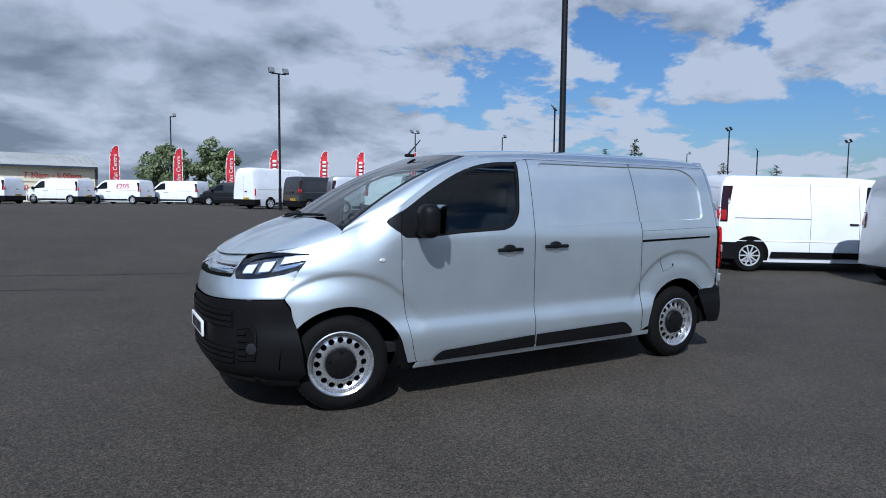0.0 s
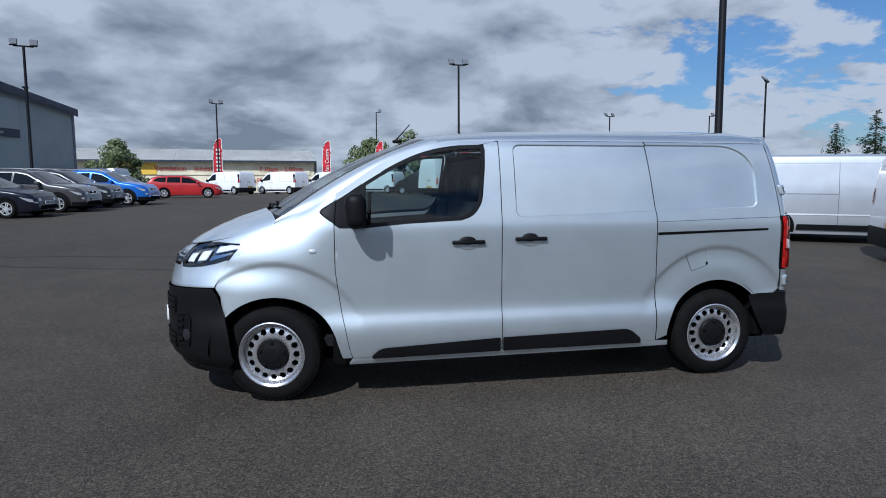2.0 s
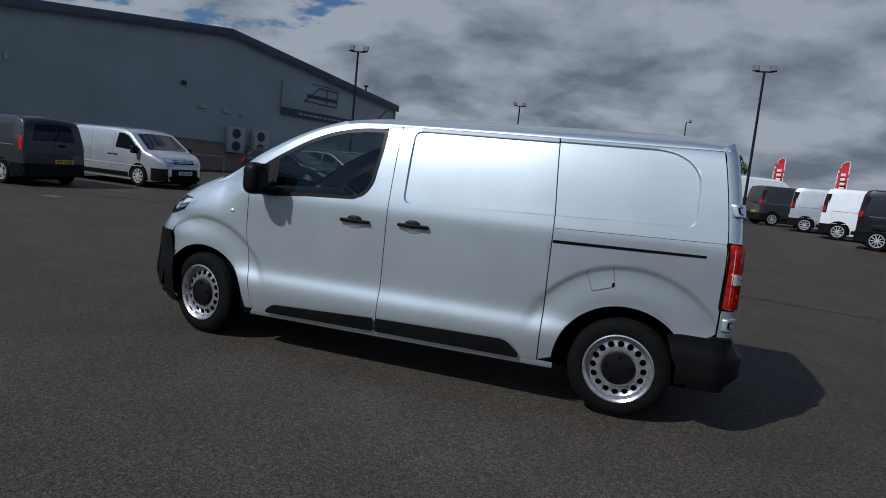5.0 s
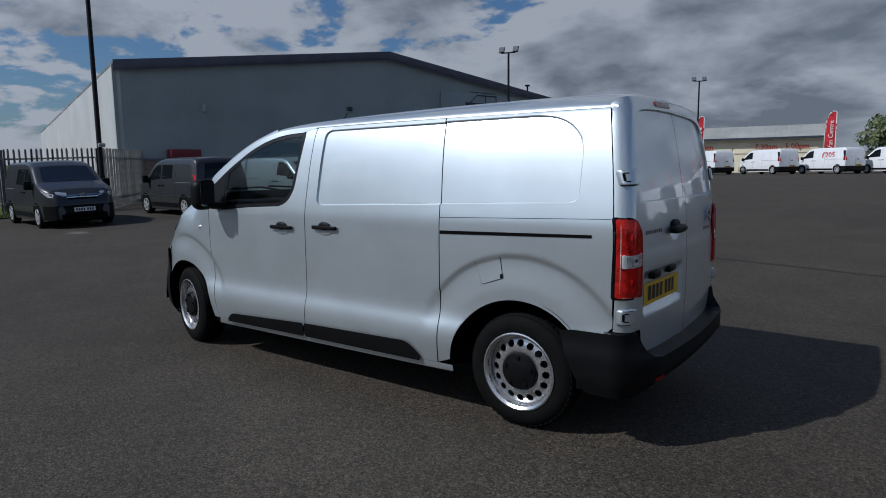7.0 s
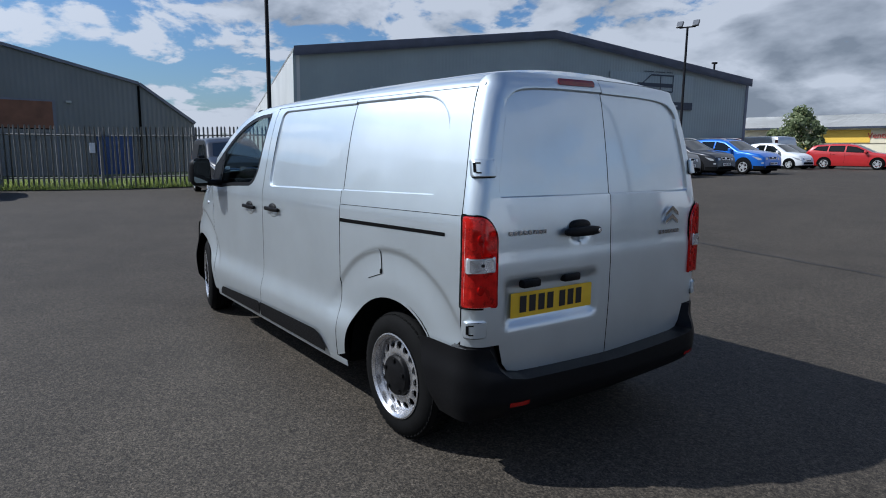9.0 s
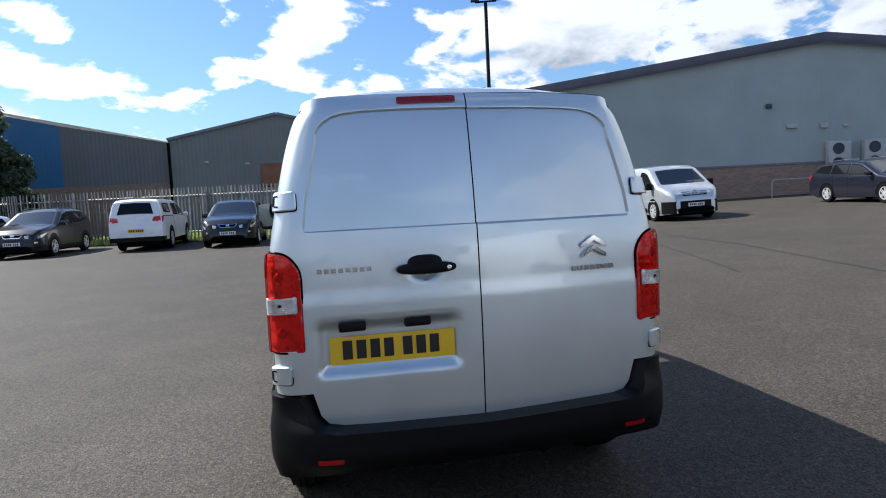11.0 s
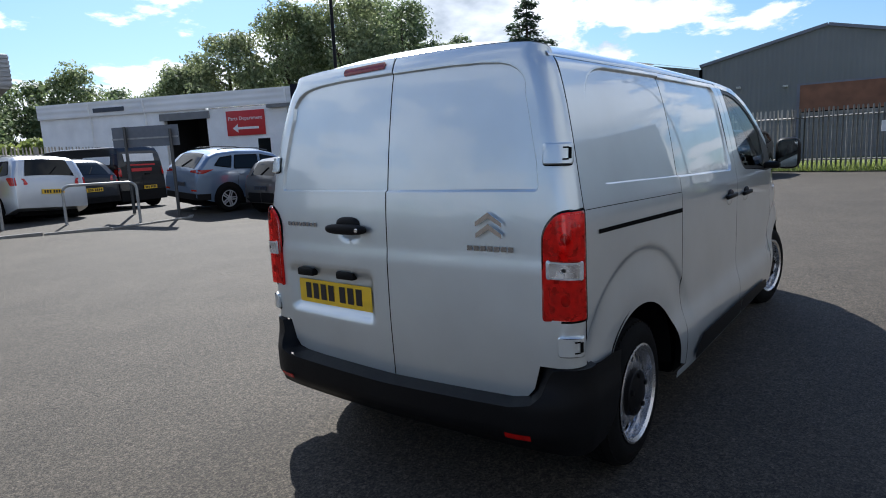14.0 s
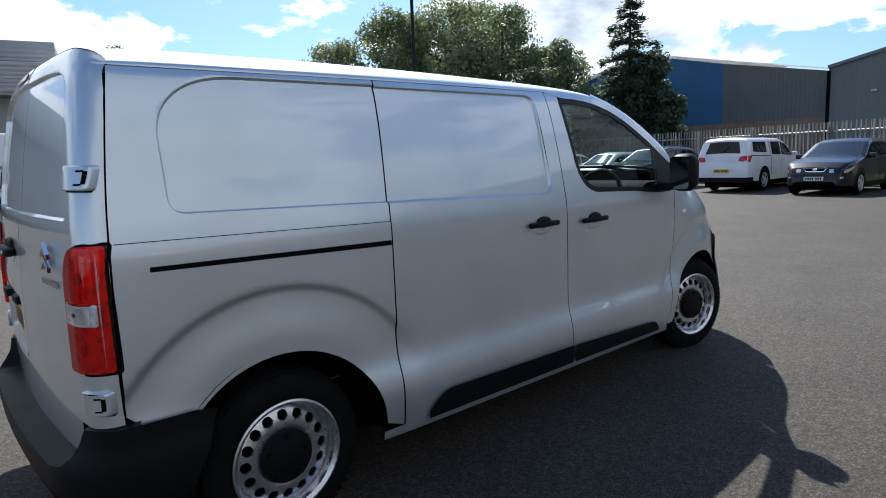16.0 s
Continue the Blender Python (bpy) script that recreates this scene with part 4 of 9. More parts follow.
        gasket = [screen_point(1.0, k / 20, sg) for k in range(21)], [screen_point(0.955, k / 20, sg) for k in range(21)]
        part("screen_seal", ruled([p + Vector((0, 0, 0.0045)) for p in gasket[0]], [p + Vector((0, 0, 0.003)) for p in gasket[1]], 1), M["frame_black"], van)
        mirror(van, sg)
        # indicator on the wing
        bm = bmesh.new()
        bmesh.ops.create_uvsphere(bm, u_segments=16, v_segments=8, radius=1)
        bmesh.ops.scale(bm, vec=(0.026, 0.010, 0.016), verts=bm.verts[:])
        bmesh.ops.translate(bm, vec=sd(-1.37, 1.034), verts=bm.verts[:])
        part("side_indicator", bm, M["clear_lens"], van, "clear oval side indicator")
        # headlamp
        lamp = [(30.5, 0.916), (37, 0.917), (45, 0.930), (52, 0.954), (58.5, 0.990), (64.5, 1.045), (66.0, 1.090), (64.0, 1.104), (58, 1.110), (52, 1.108), (47, 1.100), (43, 1.092), (39, 1.084), (34, min(1.066, hood_edge_z(34) - 0.010)), (30, min(1.04, hood_edge_z(30) - 0.018)), (29, 0.960)]
        lamp = [(sg * a, z) for a, z, *_ in lamp]
        h = part("headlamp", patch(lamp, nose(-0.030), 3, 0.03), M["lamp_dark"], van, "bright headlamp with black edging")
        part("headlamp_edge", seal_ring(lamp, nose(0.001), 0.028, 0.6), M["gloss_black"], h)
        for quad, m in (([(32.0, 0.948), (37.5, 0.950), (38.5, 1.022), (33.0, 1.012)], "drl_white"), ([(40.0, 0.956), (45.5, 0.968), (47.0, 1.046), (41.0, 1.034)], "drl_white"),
                        ([(48.5, 1.012), (60.5, 1.050), (61.5, 1.086), (49.5, 1.070)], "drl_white"), ([(47.5, 0.968), (57.0, 1.010), (58.0, 1.030), (48.0, 0.996)], "chrome")):
            out = rounded([(sg * a, z) for a, z in quad], 1.2, 4)
            b = part("headlamp_bowl", patch(out, nose(-0.012), 1.5, 0.02), M[m], h)
            part("bowl_rim", seal_ring(out, nose(-0.008), 0.006, 0.6), M["chrome"], b)
        o = part("headlamp_glass", outward(patch(lamp, nose(0.003), 3, 0.03), -1.3, 0, 1.0), M["lamp_glass"], h)
        o.visible_shadow = False
        # fog lamp hollow in the bumper
        fog = rounded([(sg * 34, 0.385), (sg * 44, 0.395), (sg * 45, 0.58), (sg * 42.5, 0.632), (sg * 34, 0.61)], 1.0, 3)
        f = part("fog_lamp_grille", patch(fog, on_bumper(0.004), 2.5, 0.03), M["gap"], van)
        part("fog_lamp_brow", seal_ring(fog, on_bumper(0.012), 0.02), M["plastic"], f)
        for k in range(4):
            z = 0.425 + 0.045 * k
            part("grille_bar", patch([(sg * 34.5, z), (sg * 39.5, z), (sg * 39.5, z + 0.020), (sg * 34.5, z + 0.020)], on_bumper(0.014), 2.5, 0.03, 0.008), M["plastic"], f)
        bm = bmesh.new()
        bm_lathe(bm, [(0.040, 0.02), (0.038, -0.002), (0.034, -0.004), (0.001, -0.005)], 20)
        p = on_bumper(0.008)(sg * 41.8, 0.47)
        bmesh.ops.transform(bm, matrix=Matrix.Translation(p) @ Matrix.Rotation(radians(-42 if sg < 0 else -138), 4, "Z"), verts=bm.verts[:])
        part("fog_lamp", bm, M["dark_lens"], f)
        # wheel arches
        for cx in (-WB, WB):
            bm = bmesh.new()
            bmesh.ops.create_cone(bm, cap_ends=True, segments=40, radius1=0.44, radius2=0.44, depth=0.29)
            bmesh.ops.rotate(bm, matrix=Matrix.Rotation(radians(90), 3, "X"), verts=bm.verts[:])
            bmesh.ops.delete(bm, geom=[f for f in bm.faces if abs(f.normal.y) > 0.9 and f.normal.y * sg > 0], context="FACES")
            bmesh.ops.delete(bm, geom=[v for v in bm.verts if v.co.z < (-0.12 if cx < 0 and v.co.x > 0 else -0.04)], context="VERTS")
            bmesh.ops.scale(bm, vec=(1, 1, 0.97), verts=bm.verts[:])
            bmesh.ops.translate(bm, vec=(cx, sg * (0.690 if cx < 0 else 0.730), 0.34), verts=bm.verts[:])
            part("wheel_arch", bm, M["gap"], van)
        part("arch_liner", box(-1.225, -1.15, min(sg * 0.68, sg * 0.885), max(sg * 0.68, sg * 0.885), 0.245, 0.46, 0.01), M["gap"], van)
        part("arch_liner", box(1.985, 2.10, min(sg * 0.66, sg * 0.855), max(sg * 0.66, sg * 0.855), 0.30, 0.62, 0.01), M["gap"], van)
        # rear lamp round the corner
        z0, z1 = 0.815, 1.225
        lamp = rounded([(sg * 0.735, z0), (sg * 0.735, 1.15, 0.05), (sg * 0.79, z1 - 0.004, 0.04), (sg * 0.912, z1, 0.02), (sg * 0.922, z0)], 0.014, 4)
        cs, cz = sum(p[0] for p in lamp) / len(lamp), sum(p[1] for p in lamp) / len(lamp)
        grow = lambda a, b: [(cs + (u - cs) * a, cz + (v - cz) * b) for u, v in lamp]
        t = part("tail_lamp", plateau(grow(1.05, 1.024), rear, 0.004, 0.002), M["gap"], van, "tall tail lamp, red with a clear middle band")
        lens = part("lamp_lens", outward(plateau(grow(0.985, 0.992), rear, 0.019, 0.009, 0.004), 2.0, 0, 1.0), M["red_glass"], t, "glossy red lamp lens")
        lens.visible_shadow = False
        part("lamp_base", patch(grow(0.95, 0.975), rear(0.0062), 0.02, 0.02), M["lamp_bowl"], t)
        for za, zb, zm in ((0.838, 0.962, 0.898), (1.062, 1.196, 1.122)):
            # a square reflector bowl with a rib frame and a bulb
            bowl = rounded([(sg * 0.765, za), (sg * 0.885, za), (sg * 0.885, zb), (sg * (0.765 + (0.018 if zb > 1.1 else 0)), zb)], 0.024, 3)
            part("lamp_rib", seal_ring(bowl, rear(0.0125), 0.012), M["lamp_bowl"], t)
            bulb = bmesh.new()
            bmesh.ops.create_uvsphere(bulb, u_segments=14, v_segments=8, radius=0.020)
            bmesh.ops.scale(bulb, vec=(0.45, 1, 1.1), verts=bulb.verts[:])
            bmesh.ops.translate(bulb, vec=rear(0.006)(sg * 0.822, zm), verts=bulb.verts[:])
            part("bulb", bulb, M["red_lens"], t)
        rv = rounded([(sg * 0.756, 0.976), (sg * 0.902, 0.972), (sg * 0.902, 1.044), (sg * 0.756, 1.048)], 0.012)
        r = part("reversing_lamp", plateau(rv, rear, 0.0215, 0.004, 0.010), M["clear_lens"], t, "clear reversing lamp band")
        part("reversing_reflector", patch(rounded([(sg * 0.770, 0.985), (sg * 0.884, 0.982), (sg * 0.884, 1.034), (sg * 0.770, 1.037)], 0.006), rear(0.0222), 0.02, 0.02), M["lamp_inner"], r)
        part("bulb", patch(rounded([(sg * 0.818, 1.006), (sg * 0.834, 1.006), (sg * 0.834, 1.019), (sg * 0.818, 1.019)], 0.005), rear(0.0228), 0.01, 0.01), M["dark_lens"], r)
        # dark frame behind the door's edge
        part("corner_frame", patch([(sg * 0.56, 0.45), (sg * 0.93, 0.45)] + [(sg * (rear_end(z) - 0.01), z) for z in (1.2, 1.4, 1.6, 1.76)] + [(sg * 0.56, 1.77)], rear(-0.045), 0.05, 0.1), M["gap"], van)
        for z in (1.427, 0.725):
            e = rear_end(z)
            ends = (e - 0.128, e - 0.010) if z > 1 else (e - 0.118, e - 0.010)
            hb = rounded([(sg * ends[0], z - 0.038), (sg * ends[1], z - 0.041), (sg * ends[1], z + 0.036), (sg * ends[0], z + 0.039)], 0.014, 4)
            hn = part("door_hinge", plateau(hb, rear, 0.018, 0.005, 0.004), S, van, "silver door hinge with a black pin")
            # black sheet shifted down and inwards, painting the hinge's shadow as an outline
            part("hinge_gap", patch([(p[0] - sg * 0.004, p[1] - 0.005) for p in hb], rear(0.0035), 0.012, 0.03), M["gap"], hn)
            part("hinge_pin", patch(rounded([(sg * (e - 0.030), z - 0.020), (sg * (e - 0.016), z - 0.020), (sg * (e - 0.016), z + 0.020), (sg * (e - 0.030), z + 0.020)], 0.003), rear(0.0192), 0.012, 0.03), M["gap"], hn)
            for dz in (-0.024, 0.017):
                part("hinge_slot", patch([(sg * (e - 0.052), z + dz), (sg * (e - 0.028), z + dz), (sg * (e - 0.028), z + dz + 0.006), (sg * (e - 0.052), z + dz + 0.006)], rear(0.019), 0.012, 0.03), M["gap"], hn)
        # rear door leaf
        zz = [1.342 + 0.06 * k for k in range(6)]
        edge = [(0.003, 1.292), (0.30, 1.292), (cl_s(1.292) + 0.008, 1.292, 0.05)] + [(cl_s(z) + 0.008, z) for z in zz]
        edge += [(0.646, 1.695), (0.632, 1.722), (0.610, 1.745), (0.575, 1.766), (0.53, 1.778), (0.45, 1.787), (0.30, 1.793), (0.003, 1.795)]
        edge = rounded(edge, 0.0, 6)
        leaf = [(0.003, 0.472), (0.60, 0.497), (0.66, 0.510), (0.69, 0.545), (0.716, 0.64)] + [(rear_end(z), z) for z in (0.645, 0.70, 0.80, 1.0, 1.15, 1.24, 1.30, 1.40, 1.50, 1.60, 1.70, 1.774)]
        leaf += [(s_of_q(k / 8), 1.856 - 0.076 * (k / 8) ** 3) for k in range(7, 0, -1)] + [(0.003, 1.856)] + edge[::-1]
        flip = lambda pts: [(sg * u, v) for u, v in pts]
        d = part("rear_door", patch(flip(leaf), rear_leaf(sg), 0.0187, 0.01613, 0.004), S, van)
        part("pressed_field", patch(flip(inset(edge, LIP)), rear(-DEEP), 0.05, 0.04), S, d)
        on, deep = rear(0.0004), rear(-DEEP)
        part("panel_crease", crease(edge, lambda u, v: on(sg * u, v), lambda u, v: deep(sg * u, v), LIP), S, d, smooth=0)
        if sg < 0:
            hd = bmesh.new()
            for c, r in (((2.322, -0.230, 1.128), (0.026, 0.126, 0.024)), ((2.296, -0.232, 1.142), (0.024, 0.074, 0.040))):
                ball = bmesh.new()
                bmesh.ops.create_uvsphere(ball, u_segments=28, v_segments=14, radius=1)
                for v in ball.verts:
                    v.co = Vector([c[a] + r[a] * math.copysign(abs(v.co[a]) ** 0.72, v.co[a]) for a in range(3)])
                add_bm(hd, ball)
            hd = part("door_handle", hd, M["plastic"], d, "black plastic pull handle")
            bm = bmesh.new()
            bm_lathe(bm, [(0.010, 0.0), (0.010, -0.004), (0.006, -0.005), (0.001, -0.004)], 14, "Y")
            bmesh.ops.transform(bm, matrix=Matrix.Translation((2.344, -0.140, 1.128)) @ Matrix.Rotation(radians(90), 4, "Z"), verts=bm.verts[:])
            part("lock", bm, M["chrome"], hd)
            p = part("number_plate", patch(rounded([(-0.640, 0.752), (-0.120, 0.752), (-0.120, 0.863), (-0.640, 0.863)], 0.006), lambda s, z: Vector((rear_leaf(-1)(s, z).x + 0.010, s, z)), 0.1, 0.06, 0.006), M["yellow_plate"], d, "yellow rear number plate with dark marks")
            k0 = -0.640 + 0.052
            for k in range(7):
                part("plate_mark", patch([(k0, 0.770), (k0 + 0.040, 0.770), (k0 + 0.040, 0.846), (k0, 0.846)], lambda s, z: Vector((rear_leaf(-1)(s, z).x + 0.0125, s, z)), 0.05, 0.1, 0.002), M["ink"], p)
                k0 += 0.0565 + (0.022 if k == 3 else 0)
            for y in (-0.545, -0.275):
                part("plate_lamp", box(2.272, 2.312, y - 0.055, y + 0.055, 0.888, 0.925, 0.008), M["plastic"], d)
            for k in range(8):
                y = -0.672 + 0.0285 * k
                part("badge_bar", patch([(y, 1.133), (y + 0.019, 1.133), (y + 0.019, 1.147), (y, 1.147)], rear(0.005), 0.05, 0.05, 0.004), M["dark_chrome"], d)
        else:
            bm = two_chevrons(0.118, 0.105, 0.012)
            bmesh.ops.transform(bm, matrix=Matrix.Translation((2.292, 0.522, 1.118)) @ Matrix.Rotation(radians(90), 4, "Z"), verts=bm.verts[:])
            part("chevron_badge", bm, M["chrome"], d, "chrome double arrow badge")
            for k in range(7):
                y = 0.418 + 0.030 * k
                part("badge_bar", patch([(y, 1.070), (y + 0.023, 1.070), (y + 0.023, 1.086), (y, 1.086)], rear(0.005), 0.05, 0.05, 0.004), M["dark_chrome"], d)
    # bonnet
    hood = []
    for k in range(0, 25):
        y = -0.80 + 1.6 * k / 24
        hood.append((-1.60 - 0.145 * (1 - (y / 0.80) ** 2), y))
    front = []
    for k in range(0, 33):
        t = math.pi * k / 32
        c, s = math.cos(t), math.sin(t)
        front.append((CX - 1.185 * 0.925 * abs(s) ** 0.8 * 1.0, math.copysign(0.905 * 0.925 * abs(c) ** 0.8, c)))
    front = [p for p in front if p[0] < -1.66]
    part("bonnet", patch(hood + front, dome(), 0.03, 0.03, 0.004), S, van)
    part("bonnet_underside", patch([(-1.57, -0.80), (-1.74, -0.5), (-1.76, 0), (-1.74, 0.5), (-1.57, 0.80), (-1.9, 0.74), (-2.15, 0.5), (-2.25, 0), (-2.15, -0.5), (-1.9, -0.74)], dome(-0.025), 0.1, 0.1), M["gap"], van)
    # nose panel between lamps and bumper, bumper below
    top = [(-28.4, 0.960), (-28.6, 1.020)] + [(a, hood_edge_z(a) - 0.007) for a in range(-28, 29, 4)] + [(28.6, 1.020), (28.4, 0.960)]
    low = [(a, 0.775 + 0.015 * (abs(a) / 40)) for a in range(56, -57, -4)]
    mid_r = [(30, 0.910), (37, 0.911), (45, 0.924), (52, 0.947), (57, 0.975)]
    part("nose_panel", patch([(-57, 0.975), (-52, 0.947), (-45, 0.924), (-37, 0.911), (-30, 0.910)] + top + mid_r + low, nose(), 3, 0.03, 0.004), S, van)
    bump = [(a, 0.765 + 0.015 * (abs(a) / 40)) for a in range(-56, 57, 4)] + [(58.5, 0.74), (61.5, 0.60), (63, 0.47), (64, 0.30), (58, 0.235)] + [(a, 0.225) for a in range(50, -51, -5)] + [(-58, 0.235), (-64, 0.30), (-63, 0.47), (-61.5, 0.60), (-58.5, 0.74)]
    bumper = part("front_bumper", patch(bump, bumper_nose, 3, 0.03, 0.006), M["plastic"], van, "black plastic front bumper")
    for z0, z1 in ((0.60, 0.715), (0.36, 0.47)):
        g = part("intake", patch(rounded([(-32, z0), (32, z0), (33, z1), (-33, z1)], 1.5), lambda a, z: bumper_nose(a, z) + Vector((-0.004, 0, 0)), 3, 0.03), M["gap"], bumper)
        for k in range(3):
            z = z0 + 0.014 + k * (z1 - z0) / 3
            part("grille_bar", patch([(-32, z), (32, z), (32, z + 0.016), (-32, z + 0.016)], lambda a, z: bumper_nose(a, z) + Vector((-0.012, 0, 0)), 3, 0.03, 0.01), M["plastic"], g)
    part("splitter", patch([(a, 0.232) for a in range(-60, 61, 5)] + [(a, 0.268) for a in range(60, -61, -5)], nose(-0.012), 4, 0.04, 0.03), M["plastic"], bumper)
    pl = part("number_plate", box(-2.464, -2.450, -0.26, 0.26, 0.485, 0.596, 0.003), M["white_plate"], bumper, "white front number plate with dark marks")
    k0 = -0.205
    for k in range(7):
        part("plate_mark", box(-2.468, -2.463, k0, k0 + 0.038, 0.503, 0.578), M["ink"], pl)
        k0 += 0.0555 + (0.02 if k == 3 else 0)
    # upper grille: two bright bars that rise in the middle, dark between
    g = part("grille", patch(rounded([(-27, 0.925), (27, 0.925), (28.4, 0.98), (24, 1.030), (-24, 1.030), (-28.4, 0.98)], 1.0), nose(0.003), 3, 0.03, 0.004), M["gap"], van)
    for z in (0.955, 1.005):
        bar = [(a, z + 0.042 * math.exp(-(a / 5.0) ** 2)) for a in range(-28, 29, 2)]
        part("grille_bar", patch(bar + [(a, zz + 0.020) for a, zz in bar[::-1]], nose(0.012), 2, 0.03, 0.010), M["chrome"], g, "chrome grille bar")
    # roof
    roof = roof_point
    part("roof", grid(roof, 60, 44, -0.62, 2.13, -1, 1), S, van)
    a = [roof(2.13, q / 20) for q in range(-20, 21)]
    b = [rear(0.0)(s_of_q(q / 20), 1.859 - 0.076 * abs(q / 20) ** 3) for q in range(-20, 21)]
    part("roof_header", ruled(a, b, 3), S, van)
    part("brake_light", patch(rounded([(-0.300, 1.819), (-0.046, 1.824), (-0.046, 1.848), (-0.300, 1.843)], 0.011), lambda s, z: rear(0.008)(s, z), 0.03, 0.02, 0.008), M["brake_red"], van, "dark red high brake light")
    a = [roof(-0.62, q / 20) for q in range(-20, 21)]
    b = [screen_point(max(-1.0, min(1.0, p.y / 0.66)), 1.0, 1) for p in a]
    part("screen_header", ruled(a, b, 2), S, van)
    part("rear_frame", patch([(-0.66, 0.50), (0.66, 0.50), (0.66, 1.80), (-0.66, 1.80)], rear(-0.05), 0.1, 0.1), M["gap"], van)
    # windscreen, wipers
    ws = part("windscreen", outward(grid(lambda u, t: screen_point(u, t, 1), 22, 16, -1, 1, 0, 1), -0.6, 0, 1.0), M["screen"], van, "sloping windscreen glass")
    ws.visible_shadow = False
    part("scuttle", grid(lambda u, t: screen_point(u, -0.10 + 0.13 * t, 1) + Vector((0, 0, -0.004 - 0.012 * (1 - t))), 22, 2, -1, 1, 0, 1), M["plastic"], van)
    for y0, y1 in ((0.30, -0.42), (0.70, 0.06)):
        bm = bmesh.new()
        bm_tube(bm, [screen_point(y0 / 0.78, -0.03, 1) + Vector((-0.02, 0, 0.025)), screen_point((y0 * 0.6 + y1 * 0.4) / 0.78, 0.02, 1) + Vector((-0.02, 0, 0.03)), screen_point(y1 / 0.78, 0.06, 1) + Vector((-0.01, 0, 0.014))], 0.011, 6)
        part("wiper", bm, M["plastic"], van)
    bm = bmesh.new()
    bm_box(bm, -0.73, -0.65, 0.05, 0.11, 1.825, 1.852, 0.012)
    bm_tube(bm, [(-0.71, 0.08, 1.84), (-0.645, 0.08, 1.91), (-0.585, 0.08, 1.978)], [0.009, 0.006, 0.0045], 6)
    part("aerial", bm, M["plastic"], van, "black stub aerial")
    # rear bumper
    def bump_r(s, z):
        p = rear(0.0)(s, 0.62)
        out = 0.095 * smoothstep((z - 0.27) / 0.12) * (1 - 0.62 * smoothstep((z - 0.485) / 0.11))
        back = smoothstep((0.86 - abs(s)) / 0.22)
        n = Vector((back, math.copysign(1 - back, s), 0)).normalized()
        return Vector((p.x, p.y, z)) + n * (out * (0.25 + 0.75 * back)) + Vector((0, math.copysign(0.012, s), 0))
    prof = [(-1.20, 0.62), (-1.12, 0.633), (-0.80, 0.636), (-0.750, 0.630), (-0.733, 0.600), (-0.712, 0.535), (-0.688, 0.506), (-0.62, 0.492), (0.0, 0.478), (0.62, 0.492), (0.688, 0.506), (0.712, 0.535), (0.733, 0.600), (0.750, 0.630), (0.80, 0.636), (1.12, 0.633), (1.20, 0.62),
            (1.16, 0.50), (1.10, 0.38), (1.04, 0.30), (0.0, 0.285), (-1.04, 0.30), (-1.10, 0.38), (-1.16, 0.50)]
    rb = part("rear_bumper", patch(prof, bump_r, 0.04, 0.025), M["plastic"], van, "black plastic step bumper")
    for sg in (-1, 1):
        part("bumper_reflector", patch([(sg * 0.60, 0.372), (sg * 0.69, 0.372), (sg * 0.69, 0.390), (sg * 0.60, 0.390)], lambda s, z: bump_r(s, z) + Vector((0.004, 0, 0)), 0.05, 0.05, 0.004), M["deep_red"], rb)
    rim = [(0.0, 0.478), (0.62, 0.492), (0.688, 0.506), (0.712, 0.535), (0.733, 0.600), (0.750, 0.630), (0.80, 0.636), (0.95, 0.636)]
    at = [-0.95 + 0.0125 * k for k in range(153)]
    a = [bump_r(u, lerp_table(rim, abs(u))) for u in at]
    b = [rear(-0.03)(u * 0.96, lerp_table(rim, abs(u)) + 0.004) for u in at]
    part("bumper_step", ruled(a, b, 1), M["plastic"], rb)
    # underside
    bm = box(-2.2, 2.2, -0.70, 0.70, 0.24, 0.40, 0.02)
    bm_box(bm, -0.95, 1.15, -0.86, 0.86, 0.26, 0.36, 0.02)
    bm_tube(bm, [(-1.2, 0.25, 0.24), (1.6, 0.25, 0.24), (2.2, 0.30, 0.26)], 0.035, 8)
    part("underbody", bm, M["gap"], van)
    for x in (-WB, WB):
        part("axle", tube([(x, -0.74, 0.32), (x, 0.74, 0.32)], 0.045), M["gap"], van)
    build_cab(van)
    for x, sg, st in ((-WB, -1, -12), (-WB, 1, -12), (WB, -1, 0), (WB, 1, 0)):
        build_wheel("wheel", van, (x, sg * 0.755, 0.333), sg, st)
    return van


def cl_s(z):
    """How far from the middle the rear door's outer edge lies."""
    return lerp_table([(0.62, 0.725), (1.2, 0.722), (1.4, 0.700), (1.6, 0.655), (1.70, 0.628), (1.79, 0.575)], z)


def rear_flat(z):
    """Half width of the rear's flat middle, and where the rounding of the corner ends on the side."""
    flat = side_y(2.12, z, False) - CORNER
    return flat, curve_table(XR_TAB, z) - 0.03 * (flat / 0.75) ** 2 - CORNER


def rear_end(z):
    """Distance along the rear skin at which it meets the side panel."""
    return rear_flat(z)[0] + CORNER * math.pi / 2


def s_of_q(q):
    """Distance along the rear skin that belongs to a place across the roof."""
    return math.copysign(rear_end(1.778) * abs(math.sin(q * math.pi / 2)) ** 0.85, q)


def win_top(x):
    return curve_table([(-1.33, 1.297), (-1.255, 1.345), (-1.144, 1.412), (-1.03, 1.489), (-0.937, 1.545), (-0.80, 1.622), (-0.648, 1.689), (-0.49, 1.733), (-0.33, 1.754), (-0.19, 1.760), (-0.07, 1.784)], x)


